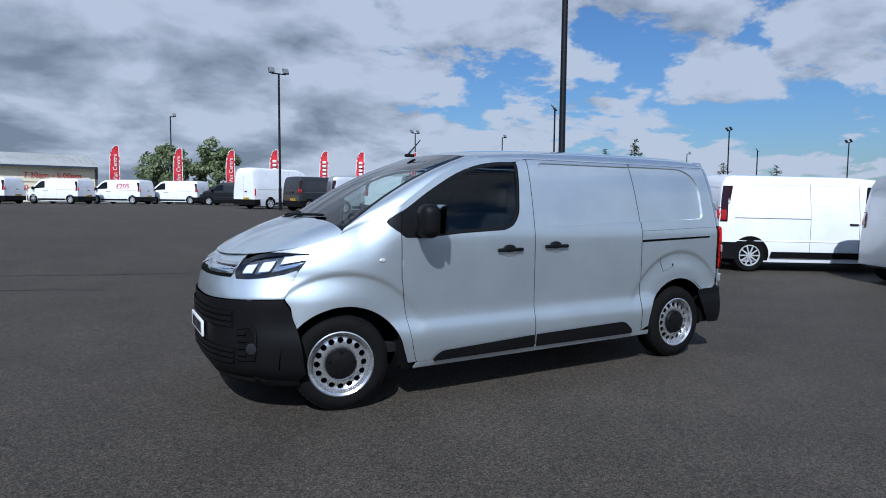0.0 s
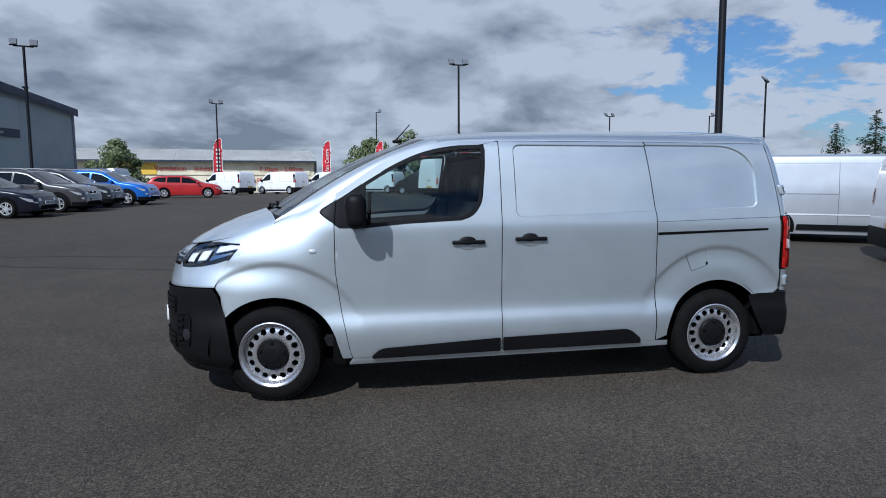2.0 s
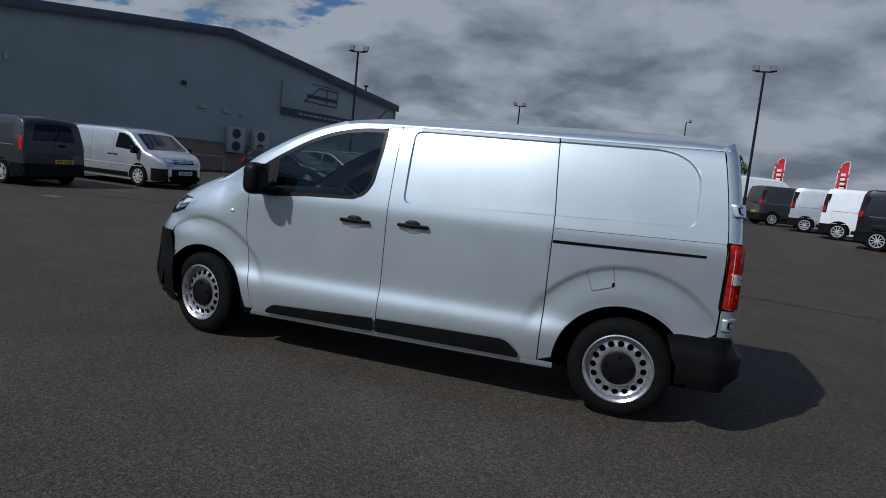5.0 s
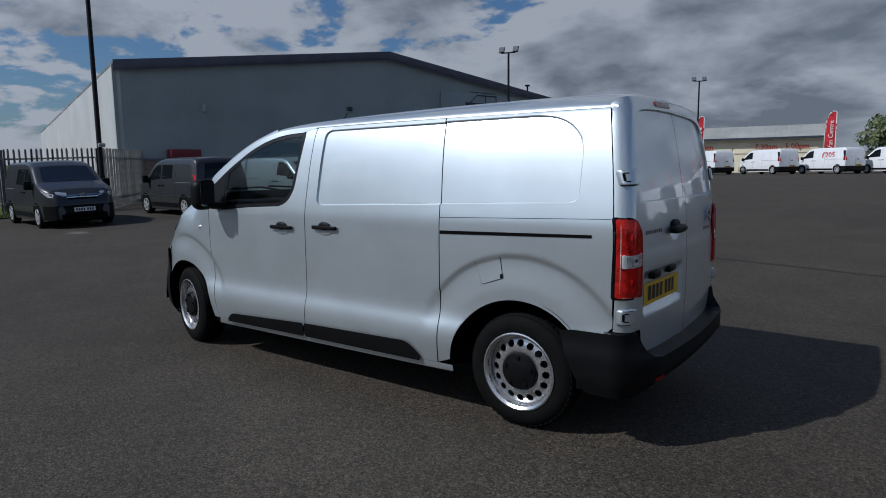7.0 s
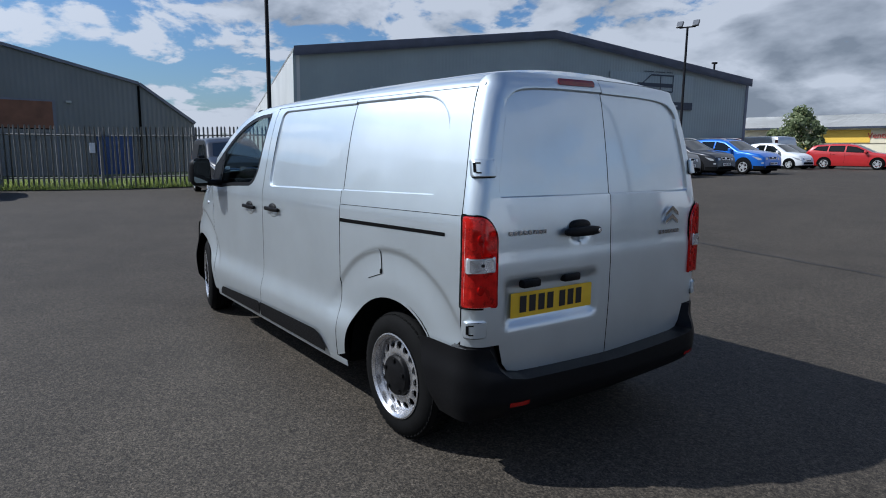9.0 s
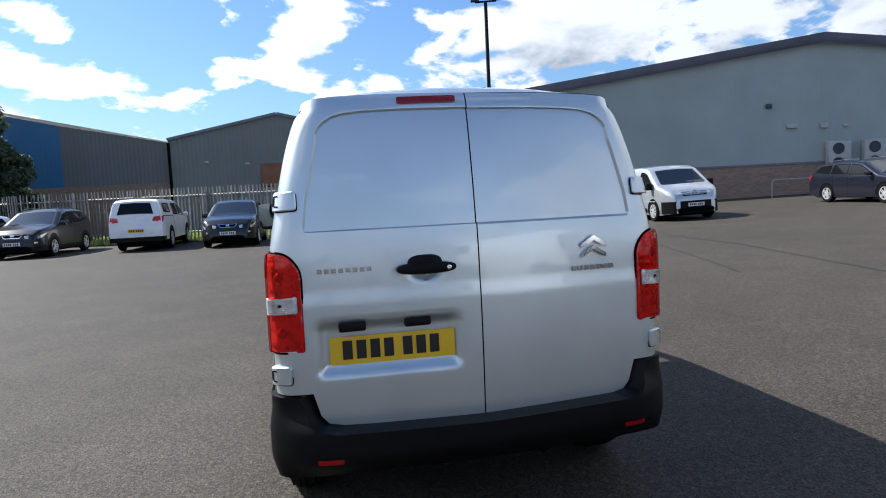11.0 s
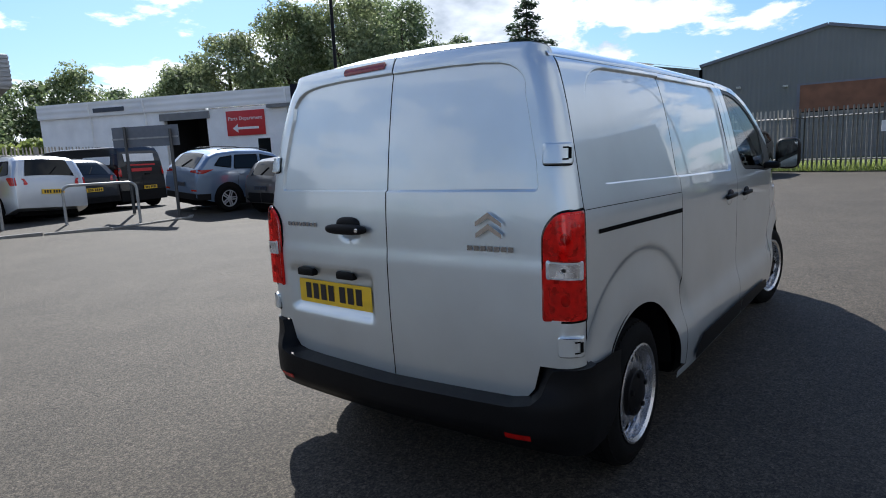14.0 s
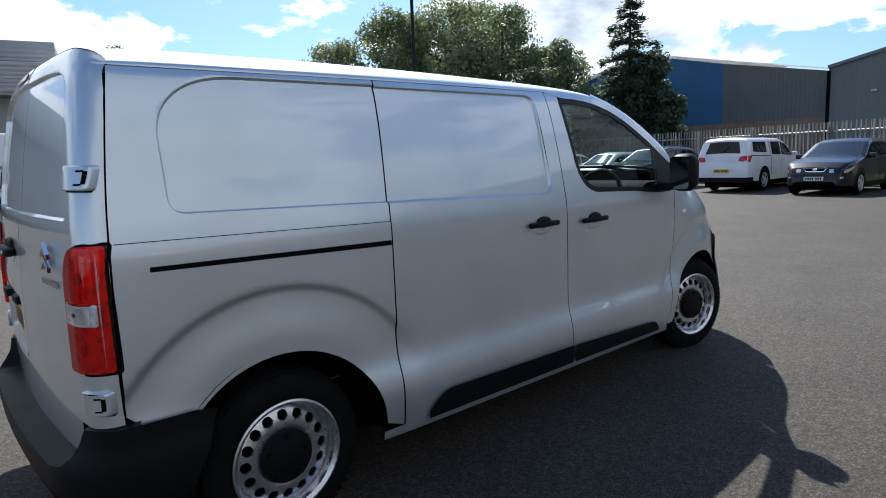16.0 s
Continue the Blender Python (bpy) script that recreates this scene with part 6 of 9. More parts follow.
SPECS = {
    # medium panel van
    "van": dict(back=0.33, half=0.965, fo=0.93, ro=0.97, wb=3.10, r=0.335, tumble=0.10, tail=0.07, nose=0.34,
                top=[(-2.52, 0.50), (-2.515, 0.9), (-2.49, 1.45), (-2.44, 1.80), (-2.36, 1.93), (-2.2, 1.965), (0.2, 1.965), (0.75, 1.93), (1.05, 1.83), (1.75, 1.24), (2.05, 1.13), (2.30, 1.00), (2.42, 0.85), (2.47, 0.62), (2.48, 0.40)],
                belt=[(-2.5, 1.15), (1.8, 1.08), (2.5, 0.9)],
                wins=[[(0.48, 1.24), (1.46, 1.18), (1.52, 1.24), (1.02, 1.68), (0.80, 1.76), (0.55, 1.78)]], screen=(1.12, 1.70), rear_win=None, doors=(0.38, 1.62), slide=True),
    # small panel van / people van
    "small_van": dict(half=0.92, fo=0.89, ro=0.80, wb=2.80, r=0.32, tumble=0.13, tail=0.08, nose=0.30,
                      top=[(-2.20, 0.48), (-2.19, 0.9), (-2.15, 1.40), (-2.08, 1.68), (-1.98, 1.78), (-1.8, 1.82), (0.1, 1.83), (0.45, 1.79), (0.75, 1.69), (1.38, 1.24), (1.75, 1.13), (2.05, 1.03), (2.20, 0.88), (2.27, 0.62), (2.29, 0.38)],
                      belt=[(-2.2, 1.10), (1.5, 1.05), (2.3, 0.9)],
                      wins=[[(0.22, 1.18), (1.05, 1.13), (1.12, 1.18), (0.72, 1.52), (0.45, 1.62), (0.26, 1.63)], [(-0.62, 1.20), (0.12, 1.18), (0.14, 1.62), (-0.58, 1.62)]], screen=(0.80, 1.33), rear_win=(1.18, 1.62), doors=(0.17, 1.25), slide=True),
    "hatch": dict(half=0.82, fo=0.70, ro=0.55, wb=2.42, r=0.29, tumble=0.30, tail=0.10, nose=0.28,
                  top=[(-1.76, 0.45), (-1.75, 0.78), (-1.70, 1.00), (-1.48, 1.34), (-1.30, 1.44), (-0.9, 1.485), (-0.2, 1.48), (0.15, 1.41), (0.92, 0.98), (1.35, 0.90), (1.66, 0.78), (1.80, 0.62), (1.87, 0.45), (1.885, 0.32)],
                  belt=[(-1.7, 0.98), (1.0, 0.90), (1.9, 0.7)],
                  wins=[[(-0.30, 0.98), (0.62, 0.94), (0.70, 0.98), (0.16, 1.30), (-0.28, 1.38)], [(-1.08, 1.04), (-0.38, 0.99), (-0.36, 1.38), (-0.80, 1.37)]], screen=(0.20, 0.90), rear_win=(1.02, 1.36), doors=(-0.34, 0.72), slide=False),
    "suv": dict(sill=0.26, half=0.92, fo=0.90, ro=0.88, wb=2.67, r=0.345, tumble=0.27, tail=0.10, nose=0.30,
                top=[(-2.21, 0.50), (-2.20, 0.90), (-2.14, 1.12), (-1.80, 1.48), (-1.55, 1.58), (-1.0, 1.63), (-0.2, 1.62), (0.2, 1.54), (1.00, 1.10), (1.45, 1.04), (1.95, 0.95), (2.15, 0.80), (2.22, 0.60), (2.24, 0.38)],
                belt=[(-2.2, 1.12), (1.1, 1.03), (2.3, 0.85)],
                wins=[[(-0.28, 1.10), (0.72, 1.06), (0.80, 1.10), (0.22, 1.42), (-0.26, 1.51)], [(-1.15, 1.13), (-0.36, 1.11), (-0.34, 1.51), (-1.05, 1.50)], [(-1.72, 1.22), (-1.22, 1.15), (-1.12, 1.49), (-1.50, 1.44)]], screen=(0.26, 0.97), rear_win=(1.14, 1.50), doors=(-0.32, 0.82), slide=False),
    "estate": dict(half=0.90, fo=0.92, ro=1.08, wb=2.66, r=0.325, tumble=0.32, tail=0.10, nose=0.30,
                   top=[(-2.41, 0.48), (-2.40, 0.80), (-2.34, 0.98), (-2.02, 1.33), (-1.80, 1.40), (-1.0, 1.46), (-0.2, 1.455), (0.2, 1.39), (1.05, 0.98), (1.5, 0.92), (1.98, 0.82), (2.16, 0.68), (2.23, 0.50), (2.25, 0.32)],
                   belt=[(-2.4, 1.00), (1.1, 0.92), (2.3, 0.75)],
                   wins=[[(-0.26, 0.99), (0.78, 0.95), (0.86, 0.99), (0.22, 1.29), (-0.24, 1.36)], [(-1.15, 1.02), (-0.34, 1.00), (-0.32, 1.36), (-1.10, 1.36)], [(-1.98, 1.10), (-1.22, 1.03), (-1.17, 1.35), (-1.75, 1.31)]], screen=(0.26, 1.02), rear_win=(1.02, 1.34), doors=(-0.30, 0.88), slide=False),
    "people_carrier": dict(half=0.90, fo=0.92, ro=0.85, wb=2.70, r=0.32, tumble=0.24, tail=0.08, nose=0.30,
                           top=[(-2.20, 0.48), (-2.19, 0.88), (-2.14, 1.10), (-1.98, 1.50), (-1.85, 1.58), (-1.3, 1.63), (-0.1, 1.62), (0.35, 1.53), (1.25, 1.07), (1.65, 0.97), (2.0, 0.85), (2.17, 0.70), (2.25, 0.50), (2.27, 0.33)],
                           belt=[(-2.2, 1.06), (1.3, 1.0), (2.3, 0.8)],
                           wins=[[(-0.22, 1.08), (0.92, 1.04), (1.0, 1.08), (0.36, 1.42), (-0.20, 1.50)], [(-1.15, 1.10), (-0.30, 1.09), (-0.28, 1.50), (-1.12, 1.50)], [(-1.95, 1.14), (-1.22, 1.11), (-1.20, 1.50), (-1.82, 1.48)]], screen=(0.42, 1.20), rear_win=(1.10, 1.50), doors=(-0.26, 1.02), slide=False),
    "pickup": dict(sill=0.36, half=0.90, fo=0.90, ro=1.30, wb=3.00, r=0.375, tumble=0.17, tail=0.04, nose=0.28,
                   top=[(-2.80, 0.62), (-2.79, 1.05), (-2.72, 1.30), (-2.58, 1.72), (-2.42, 1.80), (-1.0, 1.80), (-0.6, 1.80), (0.15, 1.78), (0.5, 1.69), (1.20, 1.20), (1.7, 1.14), (2.15, 1.05), (2.32, 0.90), (2.38, 0.65), (2.40, 0.45)],
                   belt=[(-2.8, 1.20), (1.3, 1.12), (2.4, 0.9)],
                   wins=[[(0.05, 1.20), (0.98, 1.16), (1.04, 1.20), (0.50, 1.58), (0.08, 1.66)], [(-0.82, 1.22), (-0.03, 1.20), (0.0, 1.66), (-0.78, 1.66)], [(-2.35, 1.34), (-1.25, 1.30), (-1.20, 1.66), (-2.25, 1.66)]], screen=(0.56, 1.15), rear_win=(1.28, 1.66), doors=(0.0, 1.08), slide=False),
    # high long panel van
    "tall_van": dict(half=1.0, fo=1.0, ro=1.25, wb=3.65, r=0.35, tumble=0.09, tail=0.05, nose=0.36,
                     top=[(-3.08, 0.50), (-3.075, 1.2), (-3.06, 2.0), (-3.02, 2.38), (-2.92, 2.50), (-2.7, 2.55), (0.7, 2.53), (1.2, 2.40), (1.55, 2.15), (2.10, 1.42), (2.40, 1.25), (2.70, 1.12), (2.80, 0.9), (2.84, 0.6), (2.85, 0.40)],
                     belt=[(-3.0, 1.25), (2.2, 1.2), (2.8, 0.9)],
                     wins=[[(1.0, 1.40), (1.85, 1.34), (1.90, 1.40), (1.50, 1.90), (1.08, 1.95)]], screen=(1.58, 2.06), rear_win=None, doors=(0.92, 2.0), slide=True),
}


low = dict(SPECS["van"])
shrink = lambda z: z if z < 0.6 else 0.6 + (z - 0.6) * 0.86
low["top"] = [(x, shrink(z)) for x, z in low["top"]]
low["belt"] = [(x, shrink(z)) for x, z in low["belt"]]
low["wins"] = [[(x, shrink(z)) for x, z in w] for w in low["wins"]]
SPECS["low_van"] = low


def bars_on(form, sgn, x0, x1, z, h, material, parent, name="lettering_bar"):
    part(name, patch(rounded([(x0, z), (x1, z), (x1, z + h), (x0, z + h)], h * 0.2), form.side(sgn, 0.009), 0.3, 0.3), M[material], parent)


def vehicle(kind, paint, at, name, label, category="car", group="", rims="alloy", dark_bumpers=True, cladding=False, plate=True, rear_glass=True, rails=False, chevron=False, arms=True, tail="", rear_plate="yellow_plate"):
    sp = SPECS[kind]
    f = Form(sp["top"], sp["belt"], sp["half"], sp["tumble"], sill=sp.get("sill", 0.20), rim=0.055 if kind == "van" else 0.10, tail=sp["tail"], nose=sp["nose"])
    v = thing(name, label, category, group, at=at)
    body = part("body", f.mesh(), M[paint], v)
    hw = sp["wb"] / 2
    back = hw + sp.get("back", 0.0)          # how far behind the middle the rear axle lies
    van = kind in ("van", "small_van", "tall_van", "low_van")
    for sgn in (-1, 1):
        sd = f.side(sgn)
        for w in sp["wins"]:
            if van and w is not sp["wins"][0] and not rear_glass:
                continue
            part("window", patch(rounded(w, 0.04, 3), f.side(sgn, 0.005), 0.2, 0.15), M["dark_glass"], body, "dark side window")
            part("window_seal", seal_ring(rounded(w, 0.04, 3), f.side(sgn, 0.006), 0.026), M["gap"], body)
        # shut lines of the doors
        belt = lerp_table(sp["belt"], 0)
        zlo = 0.36
        for x in sp["doors"]:
            z1 = min(f.top(x) - 0.10, 1.0 if not van and x > 0.5 else 9)
            bm = patch([(x - 0.004, zlo), (x + 0.004, zlo), (x + 0.004, z1), (x - 0.004, z1)], f.side(sgn, 0.002), 1, 0.12)
            part("shut_line", bm, M["gap"], body)
        if sp["slide"]:
            x = sp["doors"][0] - 1.02
            part("shut_line", patch([(x - 0.004, zlo), (x + 0.004, zlo), (x + 0.004, f.top(x) - 0.14), (x - 0.004, f.top(x) - 0.14)], f.side(sgn, 0.002), 1, 0.15), M["gap"], body)
            # the body-coloured rail groove is drawn as a strip in its shade's grey
            part("door_rail", patch([(x, belt - 0.016), (f.x0 + 0.30, belt - 0.016), (f.x0 + 0.30, belt), (x, belt)], f.side(sgn, 0.003), 0.2, 1), M["groove_shade"], body)
            part("flank_crease", ruled([f.side(sgn, 0.002)(xx, 0.66) for xx in (f.x0 + 0.35, -1.0, 0.0, 1.0, f.x1 - 0.75)], [f.side(sgn, 0.009)(xx, 0.63) for xx in (f.x0 + 0.35, -1.0, 0.0, 1.0, f.x1 - 0.75)], 1), M[paint], body)
            pz = belt + 0.10
            if kind != "small_van" or not rear_glass:
                xr = f.x0 + 0.28
                ring = rounded([(sp["doors"][0] - 0.08, pz), (xr, pz), (xr + 0.05, f.top(-1) - 0.30), (xr + 0.2, f.top(-1) - 0.17), (sp["doors"][0] - 0.08, f.top(-1) - 0.17)], 0.08, 4)
                part("pressed_panel_edge", seal_ring(ring, f.side(sgn, 0.004), 0.014), M[paint], body)
            part("side_moulding", patch(rounded([(-back + 0.42, 0.30), (hw - 0.42, 0.30), (hw - 0.44, 0.42), (-back + 0.44, 0.42)], 0.02), f.side(sgn, 0.012), 0.3, 0.06, 0.01), M["plastic"], body)
        else:
            x = sp["doors"][0] - 0.72
            part("shut_line", patch([(x - 0.004, 0.50), (x + 0.004, 0.50), (x + 0.004, belt), (x - 0.004, belt)], f.side(sgn, 0.002), 1, 0.15), M["gap"], body)
            if cladding:
                part("sill_moulding", patch([(-hw + 0.36, 0.22), (hw - 0.36, 0.22), (hw - 0.36, 0.36), (-hw + 0.36, 0.36)], f.side(sgn, 0.010), 0.3, 0.06, 0.01), M["plastic"], body)
        for x in (sp["doors"][0] - 0.12 if van else sp["doors"][0] - 0.58, sp["doors"][0] + 0.14):
            b = lerp_table(sp["belt"], x) - (0.10 if van else 0.10)
            p = sd(x, b)
            part("door_handle", box(x - 0.09, x + 0.09, p.y - 0.022, p.y + 0.022, b - 0.015, b + 0.018, 0.012), M["plastic"] if van else M[paint], body)
        # wheels in dark arches
        for x in (-back, hw):
            ra = sp["r"] + (0.10 if cladding or kind == "pickup" else 0.065)
            ringo = [(x + ra * math.cos(t), max(0.17, sp["r"] + ra * math.sin(t))) for t in [math.pi * k / 14 - 0.25 for k in range(0, 17)]]
            ringo = [(px, pz) for px, pz in ringo]
            part("wheel_arch", patch(ringo, f.side(sgn, 0.003), 0.12, 0.12), M["plastic"] if cladding else M["gap"], body)
            road_wheel(v, x, sgn * (f.y(x, sp["r"]) - 0.085), sgn, sp["r"], rims)
        # mirror
        mx = sp["doors"][1] - 0.16
        mz = lerp_table(sp["belt"], mx) + (0.12 if van else 0.08)
        my = f.y(mx, mz)
        hh = 0.12 if van else 0.075
        bm = bmesh.new()
        bm_box(bm, mx - 0.06, mx + 0.08, min(sgn * (my + 0.03), sgn * (my + 0.22)), max(sgn * (my + 0.03), sgn * (my + 0.22)), mz - hh, mz + hh, 0.035)
        bm_box(bm, mx - 0.02, mx + 0.05, min(sgn * (my - 0.04), sgn * (my + 0.08)), max(sgn * (my - 0.04), sgn * (my + 0.08)), mz - hh, mz - hh + 0.05)
        part("door_mirror", bm, M["plastic"] if van else M[paint], v)
        # lamps: round the corners
        zf = lerp_table(sp["top"], f.x1 - 0.20)
        ft = f.face(True)
        wd = f.half
        zc = min(0.92, zf - 0.10) if not van else min(1.0, zf - 0.02)
        quad = [(sgn * wd * 0.42, zc - 0.10), (sgn * wd * 0.66, zc - 0.10), (sgn * wd * 0.70, zc + 0.02), (sgn * wd * 0.40, zc - 0.02)]
        part("headlamp", patch(quad, f.face(True, 0.012), 0.08, 0.05, 0.01), M["clear_lens"], body, "clear headlamp")
        part("headlamp_side", patch([(f.x1 - 0.50, zc + 0.06), (f.x1 - 0.14, zc - 0.04), (f.x1 - 0.12, zc - 0.12), (f.x1 - 0.22, zc - 0.12)], f.side(sgn, 0.006), 0.1, 0.05), M["clear_lens"], body)
        if van:
            z0, z1 = (1.06, 1.28) if kind != "tall_van" else (0.85, 1.25)
            if kind == "van":
                zz = [1.02 + 0.08 * k for k in range(10)]
                strip = [(f.rear_x(z) + 0.014, z) for z in zz] + [(f.rear_x(z) + 0.150 - 0.05 * smoothstep((z - 1.5) / 0.25), z) for z in zz[::-1]]
                part("lamp_cover", patch(strip, f.side(sgn, 0.008), 0.04, 0.05), M["dark_red_cover"], body, "tall dark lamp strip on the rear corner")
                low = [(f.rear_x(z) + 0.024, z) for z in (1.06, 1.16, 1.26)] + [(f.rear_x(z) + 0.120, z) for z in (1.26, 1.16, 1.06)]
                part("tail_lamp", patch(low, f.side(sgn, 0.013), 0.04, 0.05), M["deep_red"], body, "dark red tail lamp")
                part("lamp_cover", patch(rounded([(sgn * wd * 0.80, 1.02), (sgn * wd * 0.925, 1.02), (sgn * wd * 0.895, 1.74), (sgn * wd * 0.80, 1.74)], 0.02), f.face(False, 0.012), 0.2, 0.08, 0.01), M["dark_red_cover"], body)
                part("tail_lamp_rear", patch(rounded([(sgn * wd * 0.815, 1.06), (sgn * wd * 0.915, 1.06), (sgn * wd * 0.905, 1.30), (sgn * wd * 0.815, 1.30)], 0.02), f.face(False, 0.024), 0.2, 0.08, 0.008), M["red_lens"], body)
            else:
                if kind == "small_van":
                    z0, z1 = 0.95, 1.30
                part("tail_lamp", patch(rounded([(f.x0 + 0.03, z0), (f.x0 + 0.13, z0), (f.x0 + 0.15, z1), (f.x0 + 0.07, z1)], 0.02), f.side(sgn, 0.010), 0.05, 0.06, 0.012), M["red_lens"], body, "red tail lamp")
                part("tail_lamp_rear", patch(rounded([(sgn * wd * 0.82, z0), (sgn * wd * 0.94, z0), (sgn * wd * 0.92, z1), (sgn * wd * 0.82, z1)], 0.02), f.face(False, 0.012), 0.2, 0.08, 0.01), M["red_lens"], body)
        elif tail == "slim":
            b = lerp_table(sp["belt"], f.x0) - 0.03
            part("tail_lamp", patch(rounded([(f.x0 + 0.05, b - 0.06), (f.x0 + 0.18, b - 0.055), (f.x0 + 0.46, b + 0.045), (f.x0 + 0.10, b + 0.03)], 0.015), f.side(sgn, 0.008), 0.1, 0.04, 0.01), M["deep_red"], body, "slim dark red tail lamp")
            part("tail_lamp_rear", patch(rounded([(sgn * wd * 0.50, b - 0.04), (sgn * wd * 0.91, b - 0.06), (sgn * wd * 0.90, b + 0.03), (sgn * wd * 0.52, b)], 0.015), f.face(False, 0.012), 0.15, 0.03, 0.01), M["deep_red"], body)
            part("bumper_reflector", patch(rounded([(sgn * wd * 0.62, 0.56), (sgn * wd * 0.88, 0.56), (sgn * wd * 0.88, 0.60), (sgn * wd * 0.62, 0.60)], 0.01), f.face(False, 0.020), 0.1, 0.04, 0.008), M["deep_red"], body)
        elif tail == "tall":
            b = lerp_table(sp["belt"], f.x0)
            part("tail_lamp", patch(rounded([(f.x0 + 0.03, b - 0.23), (f.x0 + 0.14, b - 0.20), (f.x0 + 0.26, b + 0.06), (f.x0 + 0.10, b + 0.06)], 0.03), f.side(sgn, 0.008), 0.06, 0.05, 0.01), M["red_lens"], body, "red hooked tail lamp")
            part("tail_lamp_rear", patch(rounded([(sgn * wd * 0.74, b - 0.22), (sgn * wd * 0.92, b - 0.23), (sgn * wd * 0.90, b + 0.05), (sgn * wd * 0.74, b + 0.05)], 0.03), f.face(False, 0.012), 0.06, 0.05, 0.01), M["red_lens"], body)
            part("bumper_insert", patch(rounded([(sgn * 0.01, 0.36), (sgn * wd * 0.60, 0.36), (sgn * wd * 0.78, 0.44), (sgn * wd * 0.66, 0.60), (sgn * 0.01, 0.60)], 0.02), f.face(False, 0.012), 0.1, 0.05, 0.01), M["plastic"], body)
        else:
            b = lerp_table(sp["belt"], f.x0) - 0.02
            part("tail_lamp", patch(rounded([(f.x0 + 0.03, b - 0.16), (f.x0 + 0.16, b - 0.16), (f.x0 + 0.30, b + 0.03), (f.x0 + 0.07, b + 0.03)], 0.03), f.side(sgn, 0.008), 0.1, 0.08, 0.01), M["red_lens"], body, "red tail lamp")
            part("tail_lamp_rear", patch(rounded([(sgn * wd * 0.60, b - 0.13), (sgn * wd * 0.92, b - 0.16), (sgn * wd * 0.90, b + 0.03), (sgn * wd * 0.66, b)], 0.03), f.face(False, 0.012), 0.15, 0.06, 0.01), M["red_lens"], body)
        if rails:
            bm = bmesh.new()
            xs = [sp["wins"][-1][0][0] + 0.30 + (0.0 + 1.55) * k / 5 for k in range(6)]
            bm_tube(bm, [(x, sgn * (f.y(x, f.top(x)) - 0.02), f.top(x) + 0.045) for x in xs], 0.016, 6)
            part("roof_rail", bm, M["lamp_metal"], v)
    # screens
    a, b = sp["screen"]
    u = 0.93
    g = [(a, -u), (b, -u - 0.03)] + [(b + 0.10 * math.cos(t), 0.96 * math.sin(t)) for t in [math.pi * k / 8 - math.pi / 2 for k in range(1, 8)]] + [(b, u + 0.03), (a, u)]
    part("windscreen", patch(g, f.over(0.006), 0.12, 0.2), M["sky_glass"], body, "dark windscreen")
    if sp["rear_win"] and rear_glass:
        z0, z1 = sp["rear_win"]
        xa, xb = f.rear_x(z0), f.rear_x(z1)
        xm = (xa + xb) / 2
        part("rear_window", patch([(xa, -0.86), (xb, -0.80), (xb, 0.80), (xa, 0.86)], f.over(0.008), max(0.01, (xb - xa) / 6), 0.2), M["dark_glass"], body, "dark rear window")
        part("rear_wiper", tube([f.over(0.02)(xa, 0.05), f.over(0.022)(xm, -0.30)], 0.012, 5), M["plastic"], body)
    fc = f.face(True, 0.014)
    w = f.half
    # grille, intake, bumpers, plates
    zg = 0.78 if not van else 0.86
    if van:
        part("grille", patch(rounded([(-w * 0.40, zg - 0.07), (w * 0.40, zg - 0.07), (w * 0.44, zg + 0.05), (-w * 0.44, zg + 0.05)], 0.04), f.face(True, 0.012), 0.1, 0.04, 0.01), M["gap"], body)
        for z in (zg - 0.02, zg + 0.03):
            part("grille_bar", patch([(-w * 0.42, z), (w * 0.42, z), (w * 0.42, z + 0.018), (-w * 0.42, z + 0.018)], f.face(True, 0.026), 0.1, 0.04, 0.012), M["chrome"], body)
    else:
        mouth = rounded([(-w * 0.26, zg - 0.085), (w * 0.26, zg - 0.085), (w * 0.37, zg + 0.045), (-w * 0.37, zg + 0.045)], 0.04)
        g = part("grille", patch(mouth, f.face(True, 0.012), 0.1, 0.04, 0.01), M["gap"], body)
        part("grille_frame", seal_ring(mouth, f.face(True, 0.024), 0.020), M["chrome"], g)
        part("grille_badge", patch(rounded([(-0.055, zg - 0.030), (0.055, zg - 0.030), (0.055, zg + 0.022), (-0.055, zg + 0.022)], 0.02), f.face(True, 0.026), 0.05, 0.05, 0.008), M["chrome"], g)
        for sgn in (-1, 1):
            part("fog_lamp", patch(rounded([(sgn * w * 0.62, 0.50), (sgn * w * 0.80, 0.51), (sgn * w * 0.80, 0.56), (sgn * w * 0.64, 0.545)], 0.015), f.face(True, 0.016), 0.06, 0.04, 0.008), M["clear_lens"], body)
    if chevron:
        bm = two_chevrons(0.20, 0.13, 0.012)
        p = fc(0, zg)
        bmesh.ops.transform(bm, matrix=Matrix.Translation((p.x + 0.02, 0, zg - 0.03)) @ Matrix.Rotation(radians(90), 4, "Z"), verts=bm.verts[:])
        part("arrow_badge", bm, M["chrome"], body)
    if dark_bumpers:
        part("front_bumper", band(f, 0.24, 0.62 if van else 0.40, f.x1 - 0.42, f.x1, 0.014), M["plastic"], body, "black plastic bumper")
        part("bumper_middle", patch(rounded([(-w * 0.88, 0.25), (w * 0.88, 0.25), (w * 0.86, 0.62 if van else 0.40), (-w * 0.86, 0.62 if van else 0.40)], 0.03), f.face(True, 0.018), 0.1, 0.05, 0.004), M["plastic"], body)
        part("rear_bumper", band(f, 0.26 if van else 0.34, 0.60 if van else 0.50, f.x0 + (0.42 if van else 0.34), f.x0, 0.016), M["plastic"], body, "black plastic bumper")
